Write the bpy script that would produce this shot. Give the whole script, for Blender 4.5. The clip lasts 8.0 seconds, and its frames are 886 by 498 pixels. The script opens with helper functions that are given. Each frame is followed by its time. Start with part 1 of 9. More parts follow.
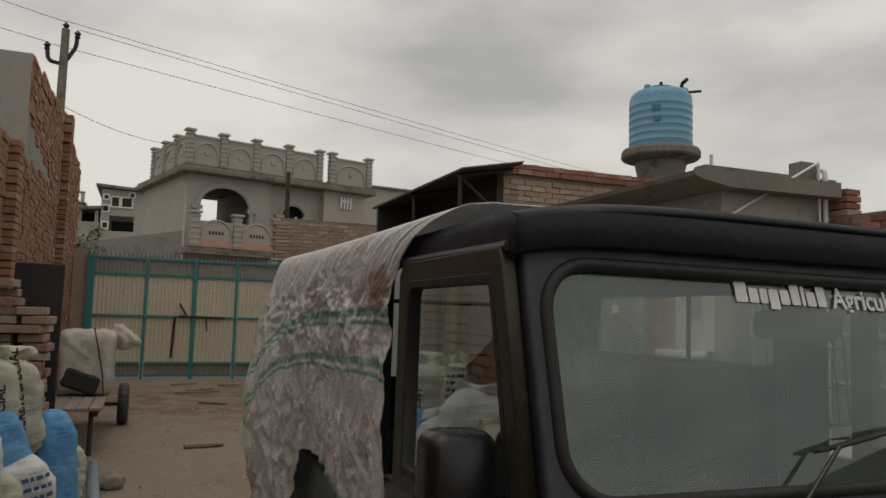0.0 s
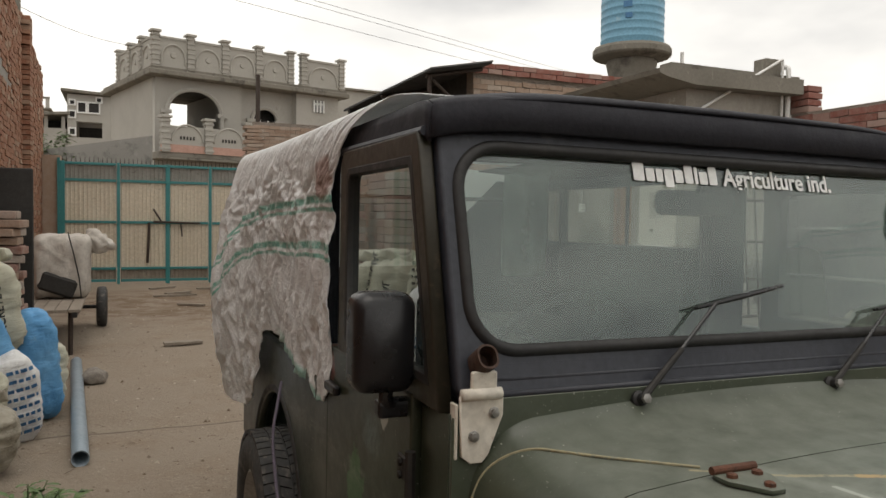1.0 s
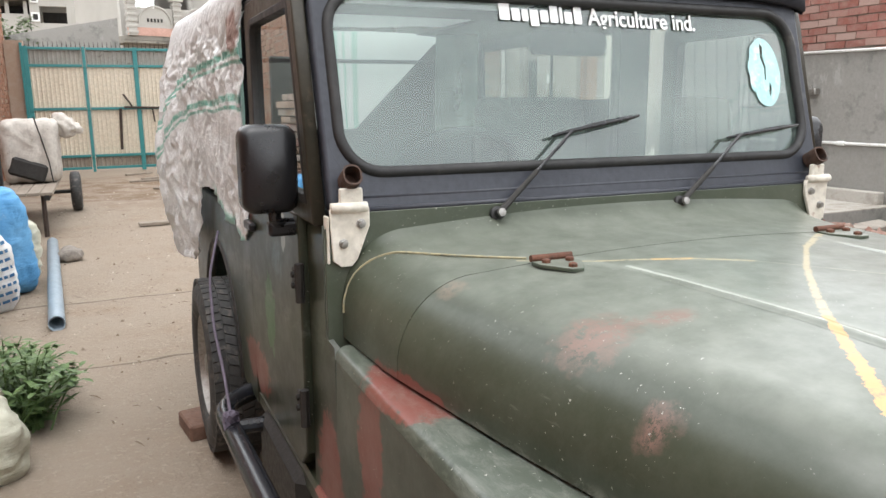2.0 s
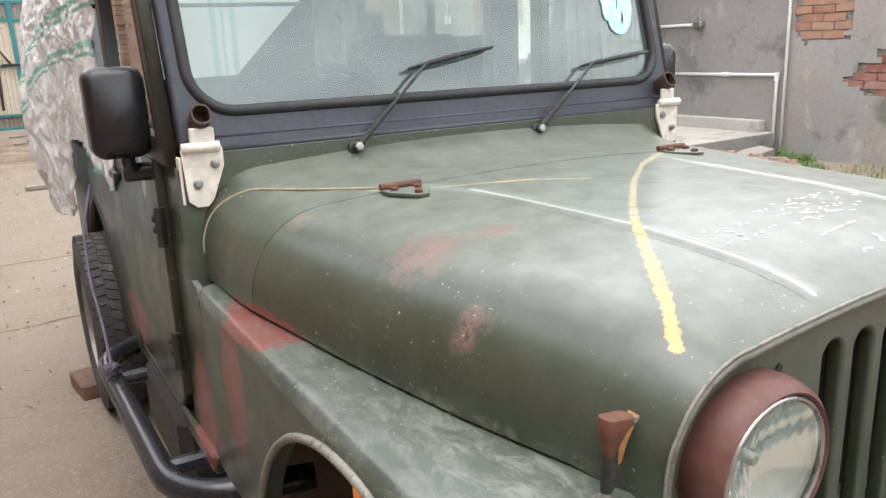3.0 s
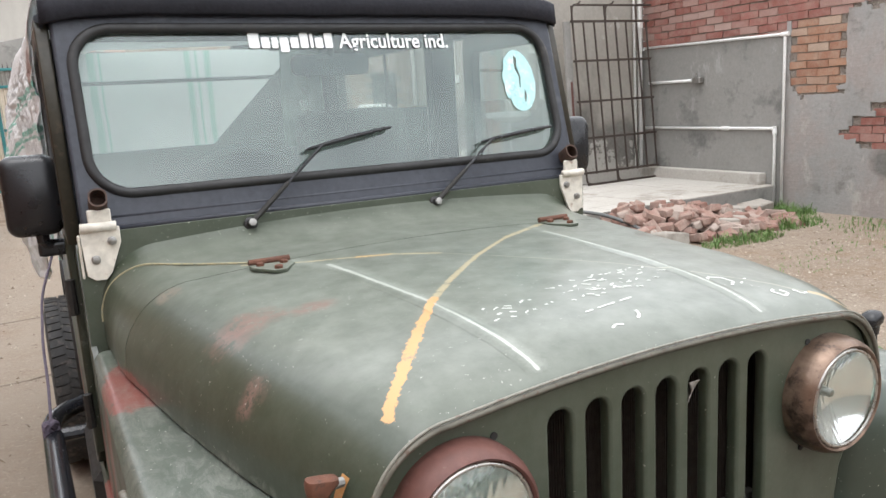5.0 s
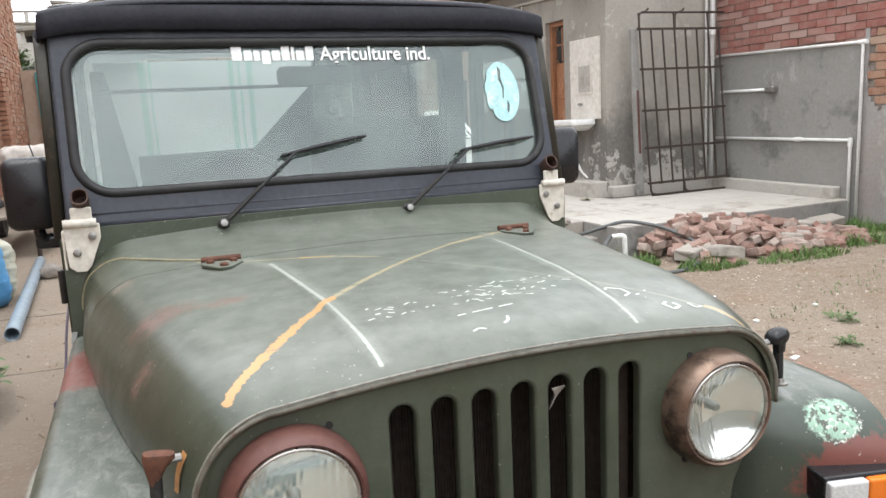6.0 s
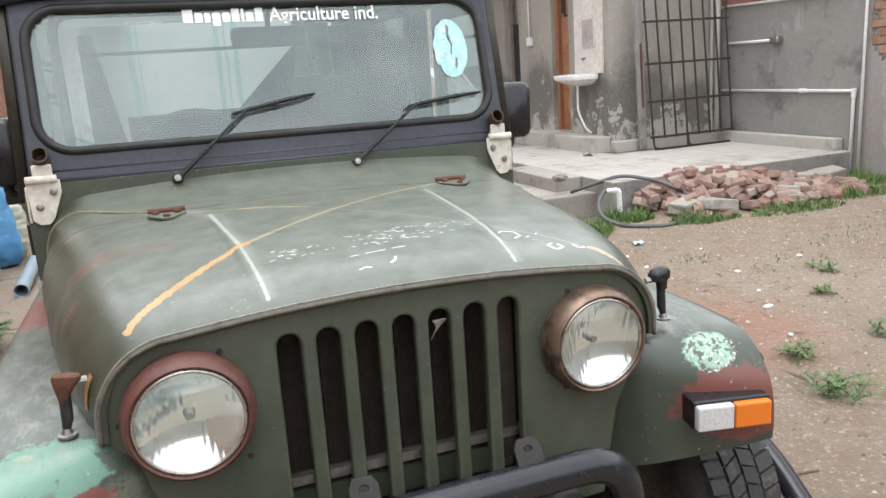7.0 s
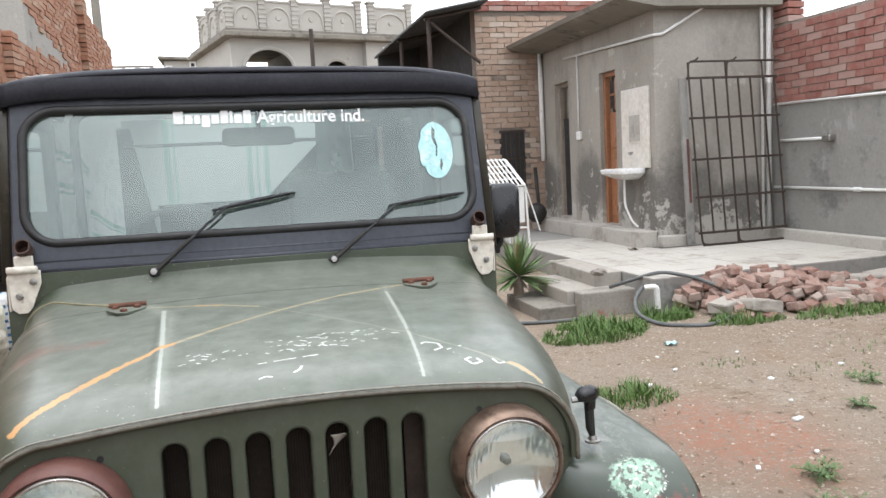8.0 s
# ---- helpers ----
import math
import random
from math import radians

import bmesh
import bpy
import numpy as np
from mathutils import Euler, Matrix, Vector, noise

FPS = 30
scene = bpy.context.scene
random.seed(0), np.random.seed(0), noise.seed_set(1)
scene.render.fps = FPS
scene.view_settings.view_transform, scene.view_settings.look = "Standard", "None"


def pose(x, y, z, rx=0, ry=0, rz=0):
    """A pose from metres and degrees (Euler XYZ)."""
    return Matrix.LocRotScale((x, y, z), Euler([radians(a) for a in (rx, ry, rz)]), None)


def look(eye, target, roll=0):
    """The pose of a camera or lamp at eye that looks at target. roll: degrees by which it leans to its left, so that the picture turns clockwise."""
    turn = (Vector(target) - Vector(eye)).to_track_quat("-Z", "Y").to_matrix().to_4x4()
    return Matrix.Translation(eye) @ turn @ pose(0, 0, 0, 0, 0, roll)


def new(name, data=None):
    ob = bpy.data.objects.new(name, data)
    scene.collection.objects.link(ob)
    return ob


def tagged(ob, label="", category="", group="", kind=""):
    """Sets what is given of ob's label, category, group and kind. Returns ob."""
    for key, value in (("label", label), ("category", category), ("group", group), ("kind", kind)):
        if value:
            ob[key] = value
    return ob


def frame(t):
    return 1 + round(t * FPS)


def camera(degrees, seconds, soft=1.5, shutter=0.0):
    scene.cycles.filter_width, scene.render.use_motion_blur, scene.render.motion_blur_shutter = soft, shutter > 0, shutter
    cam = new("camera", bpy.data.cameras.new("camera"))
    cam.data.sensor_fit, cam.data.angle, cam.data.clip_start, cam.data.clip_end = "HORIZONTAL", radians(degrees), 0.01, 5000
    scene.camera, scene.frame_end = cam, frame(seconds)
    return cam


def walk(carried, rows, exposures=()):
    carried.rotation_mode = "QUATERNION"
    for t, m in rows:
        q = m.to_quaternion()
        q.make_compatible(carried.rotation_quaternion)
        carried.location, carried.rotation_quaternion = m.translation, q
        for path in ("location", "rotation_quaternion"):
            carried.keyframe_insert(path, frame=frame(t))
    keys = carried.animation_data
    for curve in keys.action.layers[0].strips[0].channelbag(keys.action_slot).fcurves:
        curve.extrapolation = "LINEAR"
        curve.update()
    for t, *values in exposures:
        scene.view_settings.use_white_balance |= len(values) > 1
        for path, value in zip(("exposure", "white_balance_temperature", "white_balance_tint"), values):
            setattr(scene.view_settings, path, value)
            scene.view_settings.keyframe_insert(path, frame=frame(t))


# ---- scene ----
cam = camera(61.2, 8.0)
PATH = [
    (0, (-1.319, 0.101, 1.512), (-0.589, 1.954, 1.694), 1.6),
    (0.5, (-1.331, -0.015, 1.479), (-0.612, 1.852, 1.478), 2.2),
    (1, (-1.284, -0.095, 1.462), (-0.493, 1.74, 1.39), 0.8),
    (1.5, (-1.217, -0.238, 1.405), (-0.411, 1.564, 1.088), -0.1),
    (1.7, (-1.183, -0.31, 1.385), (-0.388, 1.492, 1.038), -0.6),
    (2.8, (-1.086, -0.475, 1.339), (-0.161, 1.225, 0.832), -2.1),
    (3, (-1.06, -0.495, 1.335), (-0.08, 1.169, 0.814), -2.7),
    (3.5, (-1.022, -0.533, 1.354), (0.008, 1.135, 0.959), -4.2),
    (4, (-0.967, -0.619, 1.375), (0.14, 1.026, 1.115), -2.8),
    (4.5, (-0.924, -0.718, 1.388), (0.075, 0.975, 1.021), -1.9),
    (4.7, (-0.888, -0.735, 1.389), (0.09, 0.967, 1.003), -2.6),
    (5.8, (-0.545, -0.969, 1.396), (0.182, 0.862, 1.05), -3.9),
    (6, (-0.524, -0.996, 1.383), (0.188, 0.838, 1.026), -3.1),
    (6.5, (-0.475, -1.133, 1.34), (0.128, 0.7, 0.813), -1.9),
    (7, (-0.35, -1.193, 1.368), (0.291, 0.645, 0.907), -4.1),
    (7.5, (-0.177, -1.227, 1.382), (0.359, 0.67, 1.044), -1.1),
    (8, (-0.071, -1.25, 1.393), (0.43, 0.673, 1.167), -3.1),
]
EXPOSURE = [(0.0, -1.78, 7000, 10), (0.5, -1.20, 7000, 10), (0.9, -1.03, 7000, 10), (1.3, -0.56, 6800, 10), (1.6, 0.05, 6500, 10), (2.8, 0.54, 6300, 11), (4.5, 0.36, 6250, 11), (6.5, 0.24, 6250, 11), (8.0, 0.20, 6150, 11)]
walk(cam, [(t, look(eye, target, roll)) for t, eye, target, roll in PATH], EXPOSURE)

# ---- world and light: a bright overcast day ----
SUN_EL, SUN_ROT = radians(76), radians(209)
world = bpy.data.worlds.new("sky")
scene.world = world
world.use_nodes = True
wn, wl = world.node_tree.nodes, world.node_tree.links
wn.clear()
w_out = wn.new("ShaderNodeOutputWorld")
w_bg = wn.new("ShaderNodeBackground")
w_sky = wn.new("ShaderNodeTexSky")
w_sky.sky_type, w_sky.sun_disc = "NISHITA", False
w_sky.sun_elevation, w_sky.sun_rotation = SUN_EL, SUN_ROT
w_tc = wn.new("ShaderNodeTexCoord")
w_map = wn.new("ShaderNodeMapping")
w_map.inputs["Scale"].default_value = (1.0, 1.0, 2.6)
w_map.inputs["Location"].default_value = (3.1, 1.4, 0.6)
w_noise = wn.new("ShaderNodeTexNoise")
w_noise.inputs["Scale"].default_value, w_noise.inputs["Detail"].default_value = 2.1, 7.0
w_noise.inputs["Roughness"].default_value = 0.5
w_ramp = wn.new("ShaderNodeValToRGB")
w_ramp.color_ramp.elements[0].position, w_ramp.color_ramp.elements[0].color = 0.33, (14.2, 14.6, 15.2, 1)
w_ramp.color_ramp.elements[1].position, w_ramp.color_ramp.elements[1].color = 0.60, (25.5, 25.6, 25.4, 1)
w_mix = wn.new("ShaderNodeMixRGB")
w_mix.inputs["Fac"].default_value = 0.93
w_bg.inputs["Strength"].default_value = 0.10
wl.new(w_tc.outputs["Generated"], w_map.inputs["Vector"])
wl.new(w_map.outputs["Vector"], w_noise.inputs["Vector"])
wl.new(w_noise.outputs["Fac"], w_ramp.inputs["Fac"])
wl.new(w_sky.outputs["Color"], w_mix.inputs["Color1"])
wl.new(w_ramp.outputs["Color"], w_mix.inputs["Color2"])
wl.new(w_mix.outputs["Color"], w_bg.inputs["Color"])
wl.new(w_bg.outputs["Background"], w_out.inputs["Surface"])

sun_data = bpy.data.lights.new("sun", "SUN")
sun_data.energy, sun_data.angle, sun_data.color = 1.4, radians(40), (1.0, 0.97, 0.93)
sun = new("sun", sun_data)
sun.matrix_world = look((-2.6, -4.7, 22), (0, 0, 0))

# ---- materials ----
class NT:
    """A small wrapper for building node trees."""

    def __init__(self, name):
        self.mat = bpy.data.materials.new(name)
        self.mat.use_nodes = True
        self.n, self.l = self.mat.node_tree.nodes, self.mat.node_tree.links
        self.bsdf = self.n["Principled BSDF"]
        self.out = self.n["Material Output"]
        self.tc = self.n.new("ShaderNodeTexCoord")
        self.co = self.tc.outputs["Object"]

    def noise(self, scale, detail=4.0, rough=0.55, vec=None, dist=0.0):
        x = self.n.new("ShaderNodeTexNoise")
        x.inputs["Scale"].default_value, x.inputs["Detail"].default_value = scale, detail
        x.inputs["Roughness"].default_value, x.inputs["Distortion"].default_value = rough, dist
        self.l.new(vec or self.co, x.inputs["Vector"])
        return x.outputs["Fac"]

    def ramp(self, fac, a, b, ca=(0, 0, 0), cb=(1, 1, 1)):
        x = self.n.new("ShaderNodeValToRGB")
        x.color_ramp.elements[0].position, x.color_ramp.elements[1].position = a, b
        x.color_ramp.elements[0].color, x.color_ramp.elements[1].color = (*ca, 1), (*cb, 1)
        self.l.new(fac, x.inputs["Fac"])
        return x.outputs["Color"]

    def mix(self, fac, a, b, kind="MIX"):
        x = self.n.new("ShaderNodeMixRGB")
        x.blend_type = kind
        for key, v in (("Fac", fac), ("Color1", a), ("Color2", b)):
            if isinstance(v, (int, float)):
                x.inputs[key].default_value = v
            elif isinstance(v, tuple):
                x.inputs[key].default_value = (*v, 1)
            else:
                self.l.new(v, x.inputs[key])
        return x.outputs["Color"]

    def math(self, op, a, b=0.0):
        x = self.n.new("ShaderNodeMath")
        x.operation = op
        for i, v in enumerate((a, b)):
            if isinstance(v, (int, float)):
                x.inputs[i].default_value = v
            else:
                self.l.new(v, x.inputs[i])
        return x.outputs[0]

    def xyz(self, vec=None):
        x = self.n.new("ShaderNodeSeparateXYZ")
        self.l.new(vec or self.co, x.inputs[0])
        return x.outputs

    def mapped(self, scale):
        x = self.n.new("ShaderNodeMapping")
        x.inputs["Scale"].default_value = scale
        self.l.new(self.co, x.inputs["Vector"])
        return x.outputs["Vector"]

    def rand(self):
        return self.n.new("ShaderNodeObjectInfo").outputs["Random"]

    def island(self):
        return self.n.new("ShaderNodeNewGeometry").outputs["Random Per Island"]

    def blob(self, centre, radii, jag=0.4, grain=14.0, soft=0.25):
        """A ragged patch with its own outline round a centre, 1 inside."""
        sub = self.n.new("ShaderNodeVectorMath")
        sub.operation = "SUBTRACT"
        self.l.new(self.co, sub.inputs[0])
        sub.inputs[1].default_value = centre
        div = self.n.new("ShaderNodeVectorMath")
        div.operation = "DIVIDE"
        self.l.new(sub.outputs[0], div.inputs[0])
        div.inputs[1].default_value = radii
        ln = self.n.new("ShaderNodeVectorMath")
        ln.operation = "LENGTH"
        self.l.new(div.outputs[0], ln.inputs[0])
        d = self.math("ADD", ln.outputs["Value"], self.math("MULTIPLY", self.math("SUBTRACT", self.noise(grain, 5.0, 0.65), 0.5), jag * 2))
        return self.ramp(d, 1.0 - soft, 1.0 + soft * 0.2, (1, 1, 1), (0, 0, 0))

    def streak(self, pts, widths, jag=0.3, grain=60.0, soft=0.15):
        """A brushed line through points of x, y, 1 inside; widths are half widths at the points."""
        xy = self.n.new("ShaderNodeCombineXYZ")
        p = self.xyz()
        self.l.new(p[0], xy.inputs[0])
        self.l.new(p[1], xy.inputs[1])
        best = None
        for (a, b), w in zip(zip(pts, pts[1:]), widths):
            d = (b[0] - a[0], b[1] - a[1], 0.0)
            ops = []
            for op in ("SUBTRACT", "DOT_PRODUCT", "SCALE", "SUBTRACT", "LENGTH"):
                q = self.n.new("ShaderNodeVectorMath")
                q.operation = op
                ops.append(q)
            self.l.new(xy.outputs[0], ops[0].inputs[0])
            ops[0].inputs[1].default_value = (a[0], a[1], 0.0)
            self.l.new(ops[0].outputs["Vector"], ops[1].inputs[0])
            ops[1].inputs[1].default_value = tuple(v / (d[0] ** 2 + d[1] ** 2) for v in d)
            t = self.math("MINIMUM", self.math("MAXIMUM", ops[1].outputs["Value"], 0.0), 1.0)
            ops[2].inputs[0].default_value = d
            self.l.new(t, ops[2].inputs["Scale"])
            self.l.new(ops[0].outputs["Vector"], ops[3].inputs[0])
            self.l.new(ops[2].outputs["Vector"], ops[3].inputs[1])
            self.l.new(ops[3].outputs["Vector"], ops[4].inputs[0])
            k = self.math("DIVIDE", ops[4].outputs["Value"], w)
            best = k if best is None else self.math("MINIMUM", best, k)
        k = self.math("ADD", best, self.math("MULTIPLY", self.math("SUBTRACT", self.noise(grain, 6.0, 0.7), 0.5), jag * 3))
        return self.ramp(k, 1.0 - soft, 1.0, (1, 1, 1), (0, 0, 0))

    def bump(self, height, strength=0.3, dist=0.01):
        x = self.n.new("ShaderNodeBump")
        x.inputs["Strength"].default_value, x.inputs["Distance"].default_value = strength, dist
        self.l.new(height, x.inputs["Height"])
        self.l.new(x.outputs["Normal"], self.bsdf.inputs["Normal"])

    def set(self, color=None, rough=None, metal=0.0, spec=0.5):
        for key, v in (("Base Color", color), ("Roughness", rough), ("Metallic", metal), ("Specular IOR Level", spec)):
            if v is None:
                continue
            if isinstance(v, (int, float)):
                self.bsdf.inputs[key].default_value = v
            elif isinstance(v, tuple):
                self.bsdf.inputs[key].default_value = (*v, 1)
            else:
                self.l.new(v, self.bsdf.inputs[key])
        return self.mat


def worn(name, a, b, rough=0.6, metal=0.0, big=3.0, fine=40.0, bump=0.25, dirt=None, dirt_amount=0.55, dist=0.004, per_object=0.0, spec=0.5):
    """Two tones at two scales, with grain, and an optional third tone of dirt."""
    m = NT(name)
    c = m.mix(m.ramp(m.noise(big, 5.0), 0.3, 0.7), a, b)
    c = m.mix(0.35, c, m.ramp(m.noise(fine, 4.0), 0.25, 0.75, tuple(v * 0.55 for v in a), tuple(min(1, v * 1.35) for v in b)))
    if dirt:
        c = m.mix(m.ramp(m.noise(big * 2.3, 8.0, 0.65), dirt_amount, dirt_amount + 0.12), c, dirt)
    if per_object:
        c = m.mix(m.math("MULTIPLY", m.rand(), per_object), c, tuple(v * 0.35 for v in a))
    m.bump(m.noise(fine, 6.0, 0.6), bump, dist)
    r = m.ramp(m.noise(big * 4, 4.0), 0.3, 0.7, (rough * 0.8,) * 3, (min(1, rough * 1.15),) * 3)
    return m.set(c, r, metal, spec)


RED, MINT, OCHRE = (0.175, 0.056, 0.042), (0.125, 0.26, 0.19), (0.50, 0.30, 0.09)


def jeep_paint(name, low, high, dust, coat=0.45, marks=()):
    m = NT(name)
    c = m.mix(m.ramp(m.noise(2.2, 5.0), 0.3, 0.7), low, high)
    c = m.mix(m.math("MULTIPLY", m.ramp(m.noise(11.0, 10.0, 0.8), 0.42, 0.80), dust * 0.22), c, (0.235, 0.25, 0.218))
    # paler on upward faces: dust, and the tops' brighter light put into colour
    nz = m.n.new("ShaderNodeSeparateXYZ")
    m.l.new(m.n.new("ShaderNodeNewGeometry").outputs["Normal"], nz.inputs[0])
    top_lift = m.math("MULTIPLY", m.ramp(nz.outputs[2], 0.80, 0.995), m.ramp(m.noise(17.0, 9.0, 0.62), -0.5, 0.85))
    c = m.mix(m.math("MULTIPLY", top_lift, dust), c, (0.262, 0.277, 0.236))
    patches = (
        ((-0.67, 0.79, 0.86), (0.08, 0.15, 0.03), RED, 1.0), ((-0.74, 0.84, 0.72), (0.06, 0.07, 0.17), RED, 1.0),
        ((-0.74, 1.12, 0.55), (0.06, 0.10, 0.15), RED, 1.0), ((-0.74, 1.85, 0.58), (0.05, 0.2, 0.08), RED, 1.0),
        ((-0.515, 0.46, 1.03), (0.085, 0.07, 0.06), (0.20, 0.115, 0.09), 0.82), ((-0.40, 0.44, 1.05), (0.05, 0.035, 0.03), (0.20, 0.12, 0.095), 0.82),
        ((-0.57, 0.27, 0.99), (0.04, 0.035, 0.05), (0.22, 0.13, 0.11), 0.84), ((-0.585, 0.79, 1.03), (0.035, 0.035, 0.04), (0.22, 0.17, 0.13), 0.7),
        ((0.50, 0.5, 1.03), (0.08, 0.16, 0.04), (0.14, 0.10, 0.07), 0.3),
        ((-0.575, -0.03, 0.822), (0.092, 0.062, 0.047), MINT, 1.0), ((-0.60, -0.008, 0.846), (0.035, 0.012, 0.007), (0.42, 0.38, 0.25), 0.8), ((-0.585, -0.092, 0.776), (0.060, 0.05, 0.020), OCHRE, 0.84), ((-0.582, -0.082, 0.797), (0.024, 0.04, 0.017), (0.11, 0.14, 0.105), 0.9), ((-0.566, -0.06, 0.824), (0.012, 0.03, 0.024), (0.06, 0.07, 0.05), 0.9), ((-0.585, -0.078, 0.80), (0.015, 0.03, 0.012), MINT, 0.9),
        ((-0.655, -0.12, 0.735), (0.062, 0.06, 0.040), RED, 1.0), ((-0.515, -0.08, 0.765), (0.040, 0.06, 0.034), RED, 1.0), ((-0.49, -0.08, 0.71), (0.05, 0.06, 0.055), RED, 0.9), ((-0.475, -0.03, 0.76), (0.035, 0.05, 0.05), (0.22, 0.22, 0.17), 0.6),
        ((0.61, -0.11, 0.705), (0.16, 0.08, 0.085), RED, 0.95),
        ((0.605, -0.05, 0.800), (0.052, 0.05, 0.040), (0.28, 0.44, 0.33), 1.0),
        ((-0.68, 1.12, 1.075), (0.018, 0.02, 0.018), RED, 0.8), ((-0.74, 1.62, 0.80), (0.05, 0.07, 0.12), (0.04, 0.12, 0.04), 0.9),
        ((-0.74, 1.5, 0.98), (0.05, 0.10, 0.06), (0.13, 0.2, 0.2), 0.5), ((-0.74, 1.86, 1.07), (0.05, 0.05, 0.05), RED, 0.9), ((-0.74, 1.42, 1.06), (0.05, 0.03, 0.05), (0.36, 0.37, 0.33), 0.9),
    )
    for centre, radii, colour, amount in patches:
        k = m.blob(centre, radii, 0.75, 24.0 if amount > 0.85 else 30.0, 0.14 if amount > 0.85 else 0.6)
        k = m.math("MULTIPLY", k, m.ramp(m.noise(75.0, 8.0, 0.8), 0.28, 0.42) if amount > 0.85 else m.ramp(m.noise(48.0, 9.0, 0.85), 0.42, 0.50))
        c = m.mix(m.math("MULTIPLY", k, amount), c, colour)
    flakes = m.math("MULTIPLY", m.blob((0.605, -0.05, 0.800), (0.052, 0.05, 0.040), 0.3, 13.0, 0.1), m.ramp(m.noise(75.0, 5.0, 0.6), 0.52, 0.56))
    c = m.mix(flakes, c, (0.085, 0.10, 0.075))
    flakes = m.math("MULTIPLY", m.blob((0.605, -0.05, 0.800), (0.056, 0.05, 0.044), 0.3, 13.0, 0.1), m.ramp(m.noise(90.0, 5.0, 0.6, dist=1.0), 0.57, 0.61))
    c = m.mix(flakes, c, (0.60, 0.62, 0.56))
    # pale scuffs on the fender tops and a scatter of paint chips
    z = m.xyz()
    top = m.math("MULTIPLY", m.ramp(m.math("ABSOLUTE", z[0]), 0.52, 0.56), m.math("MULTIPLY", m.ramp(z[2], 0.82, 0.835), m.ramp(z[2], 0.868, 0.88, (1, 1, 1), (0, 0, 0))))
    c = m.mix(m.math("MULTIPLY", top, m.math("MULTIPLY", m.ramp(m.math("ABSOLUTE", z[0]), 0.56, 0.70, (0.75, 0.75, 0.75), (0.3, 0.3, 0.3)), m.ramp(m.noise(1.0, 9.0, 0.75, vec=m.mapped((34, 15, 34)), dist=0.6), 0.46, 0.64))), c, (0.27, 0.28, 0.245))
    for pts, widths, colour, amount, jag, soft, wear in marks:  # brushed and rubbed lines on the bonnet
        k = m.math("MULTIPLY", m.streak(pts, widths, jag, 70.0, soft), m.ramp(m.noise(38.0, 8.0, 0.7), wear, wear + 0.12))
        c = m.mix(m.math("MULTIPLY", k, amount), c, colour)
    chips = m.math("MULTIPLY", m.ramp(m.noise(130.0, 3.0, 0.6), 0.69, 0.72), m.ramp(m.noise(4.0, 3.0), 0.40, 0.56))
    c = m.mix(m.math("MULTIPLY", chips, 0.85), c, (0.46, 0.46, 0.41))
    scratch = m.math("MULTIPLY", m.ramp(m.noise(1.0, 5.0, 0.6, vec=m.mapped((110, 9, 110))), 0.66, 0.70), m.ramp(m.noise(3.0, 4.0), 0.48, 0.64))
    c = m.mix(m.math("MULTIPLY", scratch, 0.14), c, (0.34, 0.35, 0.30))
    m.bump(m.noise(55.0, 5.0), 0.12, 0.003)
    r = m.ramp(m.noise(7.0, 6.0, 0.65), 0.3, 0.7, (0.30,) * 3, (0.50,) * 3)
    m.bsdf.inputs["Coat Weight"].default_value = coat
    m.bsdf.inputs["Coat Roughness"].default_value = 0.22
    return m.set(c, r, 0.0, 0.5)


def glass(name, tint=(0.82, 0.9, 0.88), haze=0.1, gloss=0.02, mirror=0.09):
    m = NT(name)
    tr = m.n.new("ShaderNodeBsdfTransparent")
    tr.inputs[0].default_value = (*tint, 1)
    gl = m.n.new("ShaderNodeBsdfGlossy")
    gl.inputs["Roughness"].default_value = gloss
    gl.inputs["Color"].default_value = (0.9, 0.95, 0.95, 1)
    df = m.n.new("ShaderNodeBsdfDiffuse")
    df.inputs["Color"].default_value = (0.36, 0.475, 0.41, 1)
    fr = m.n.new("ShaderNodeLayerWeight")
    fr.inputs["Blend"].default_value = 0.5
    m1, m2 = m.n.new("ShaderNodeMixShader"), m.n.new("ShaderNodeMixShader")
    dust = m.ramp(m.noise(5.0, 6.0, 0.6), 0.3, 0.75, (haze * 0.55,) * 3, (haze * 1.5,) * 3)
    m.l.new(dust, m1.inputs[0])
    m.l.new(tr.outputs[0], m1.inputs[1])
    m.l.new(df.outputs[0], m1.inputs[2])
    k = m.math("ADD", m.math("MULTIPLY", m.math("POWER", fr.outputs["Facing"], 4.0), 0.9), mirror)
    m.l.new(k, m2.inputs[0])
    m.l.new(m1.outputs[0], m2.inputs[1])
    m.l.new(gl.outputs[0], m2.inputs[2])
    m.l.new(m2.outputs[0], m.out.inputs["Surface"])
    return m.mat


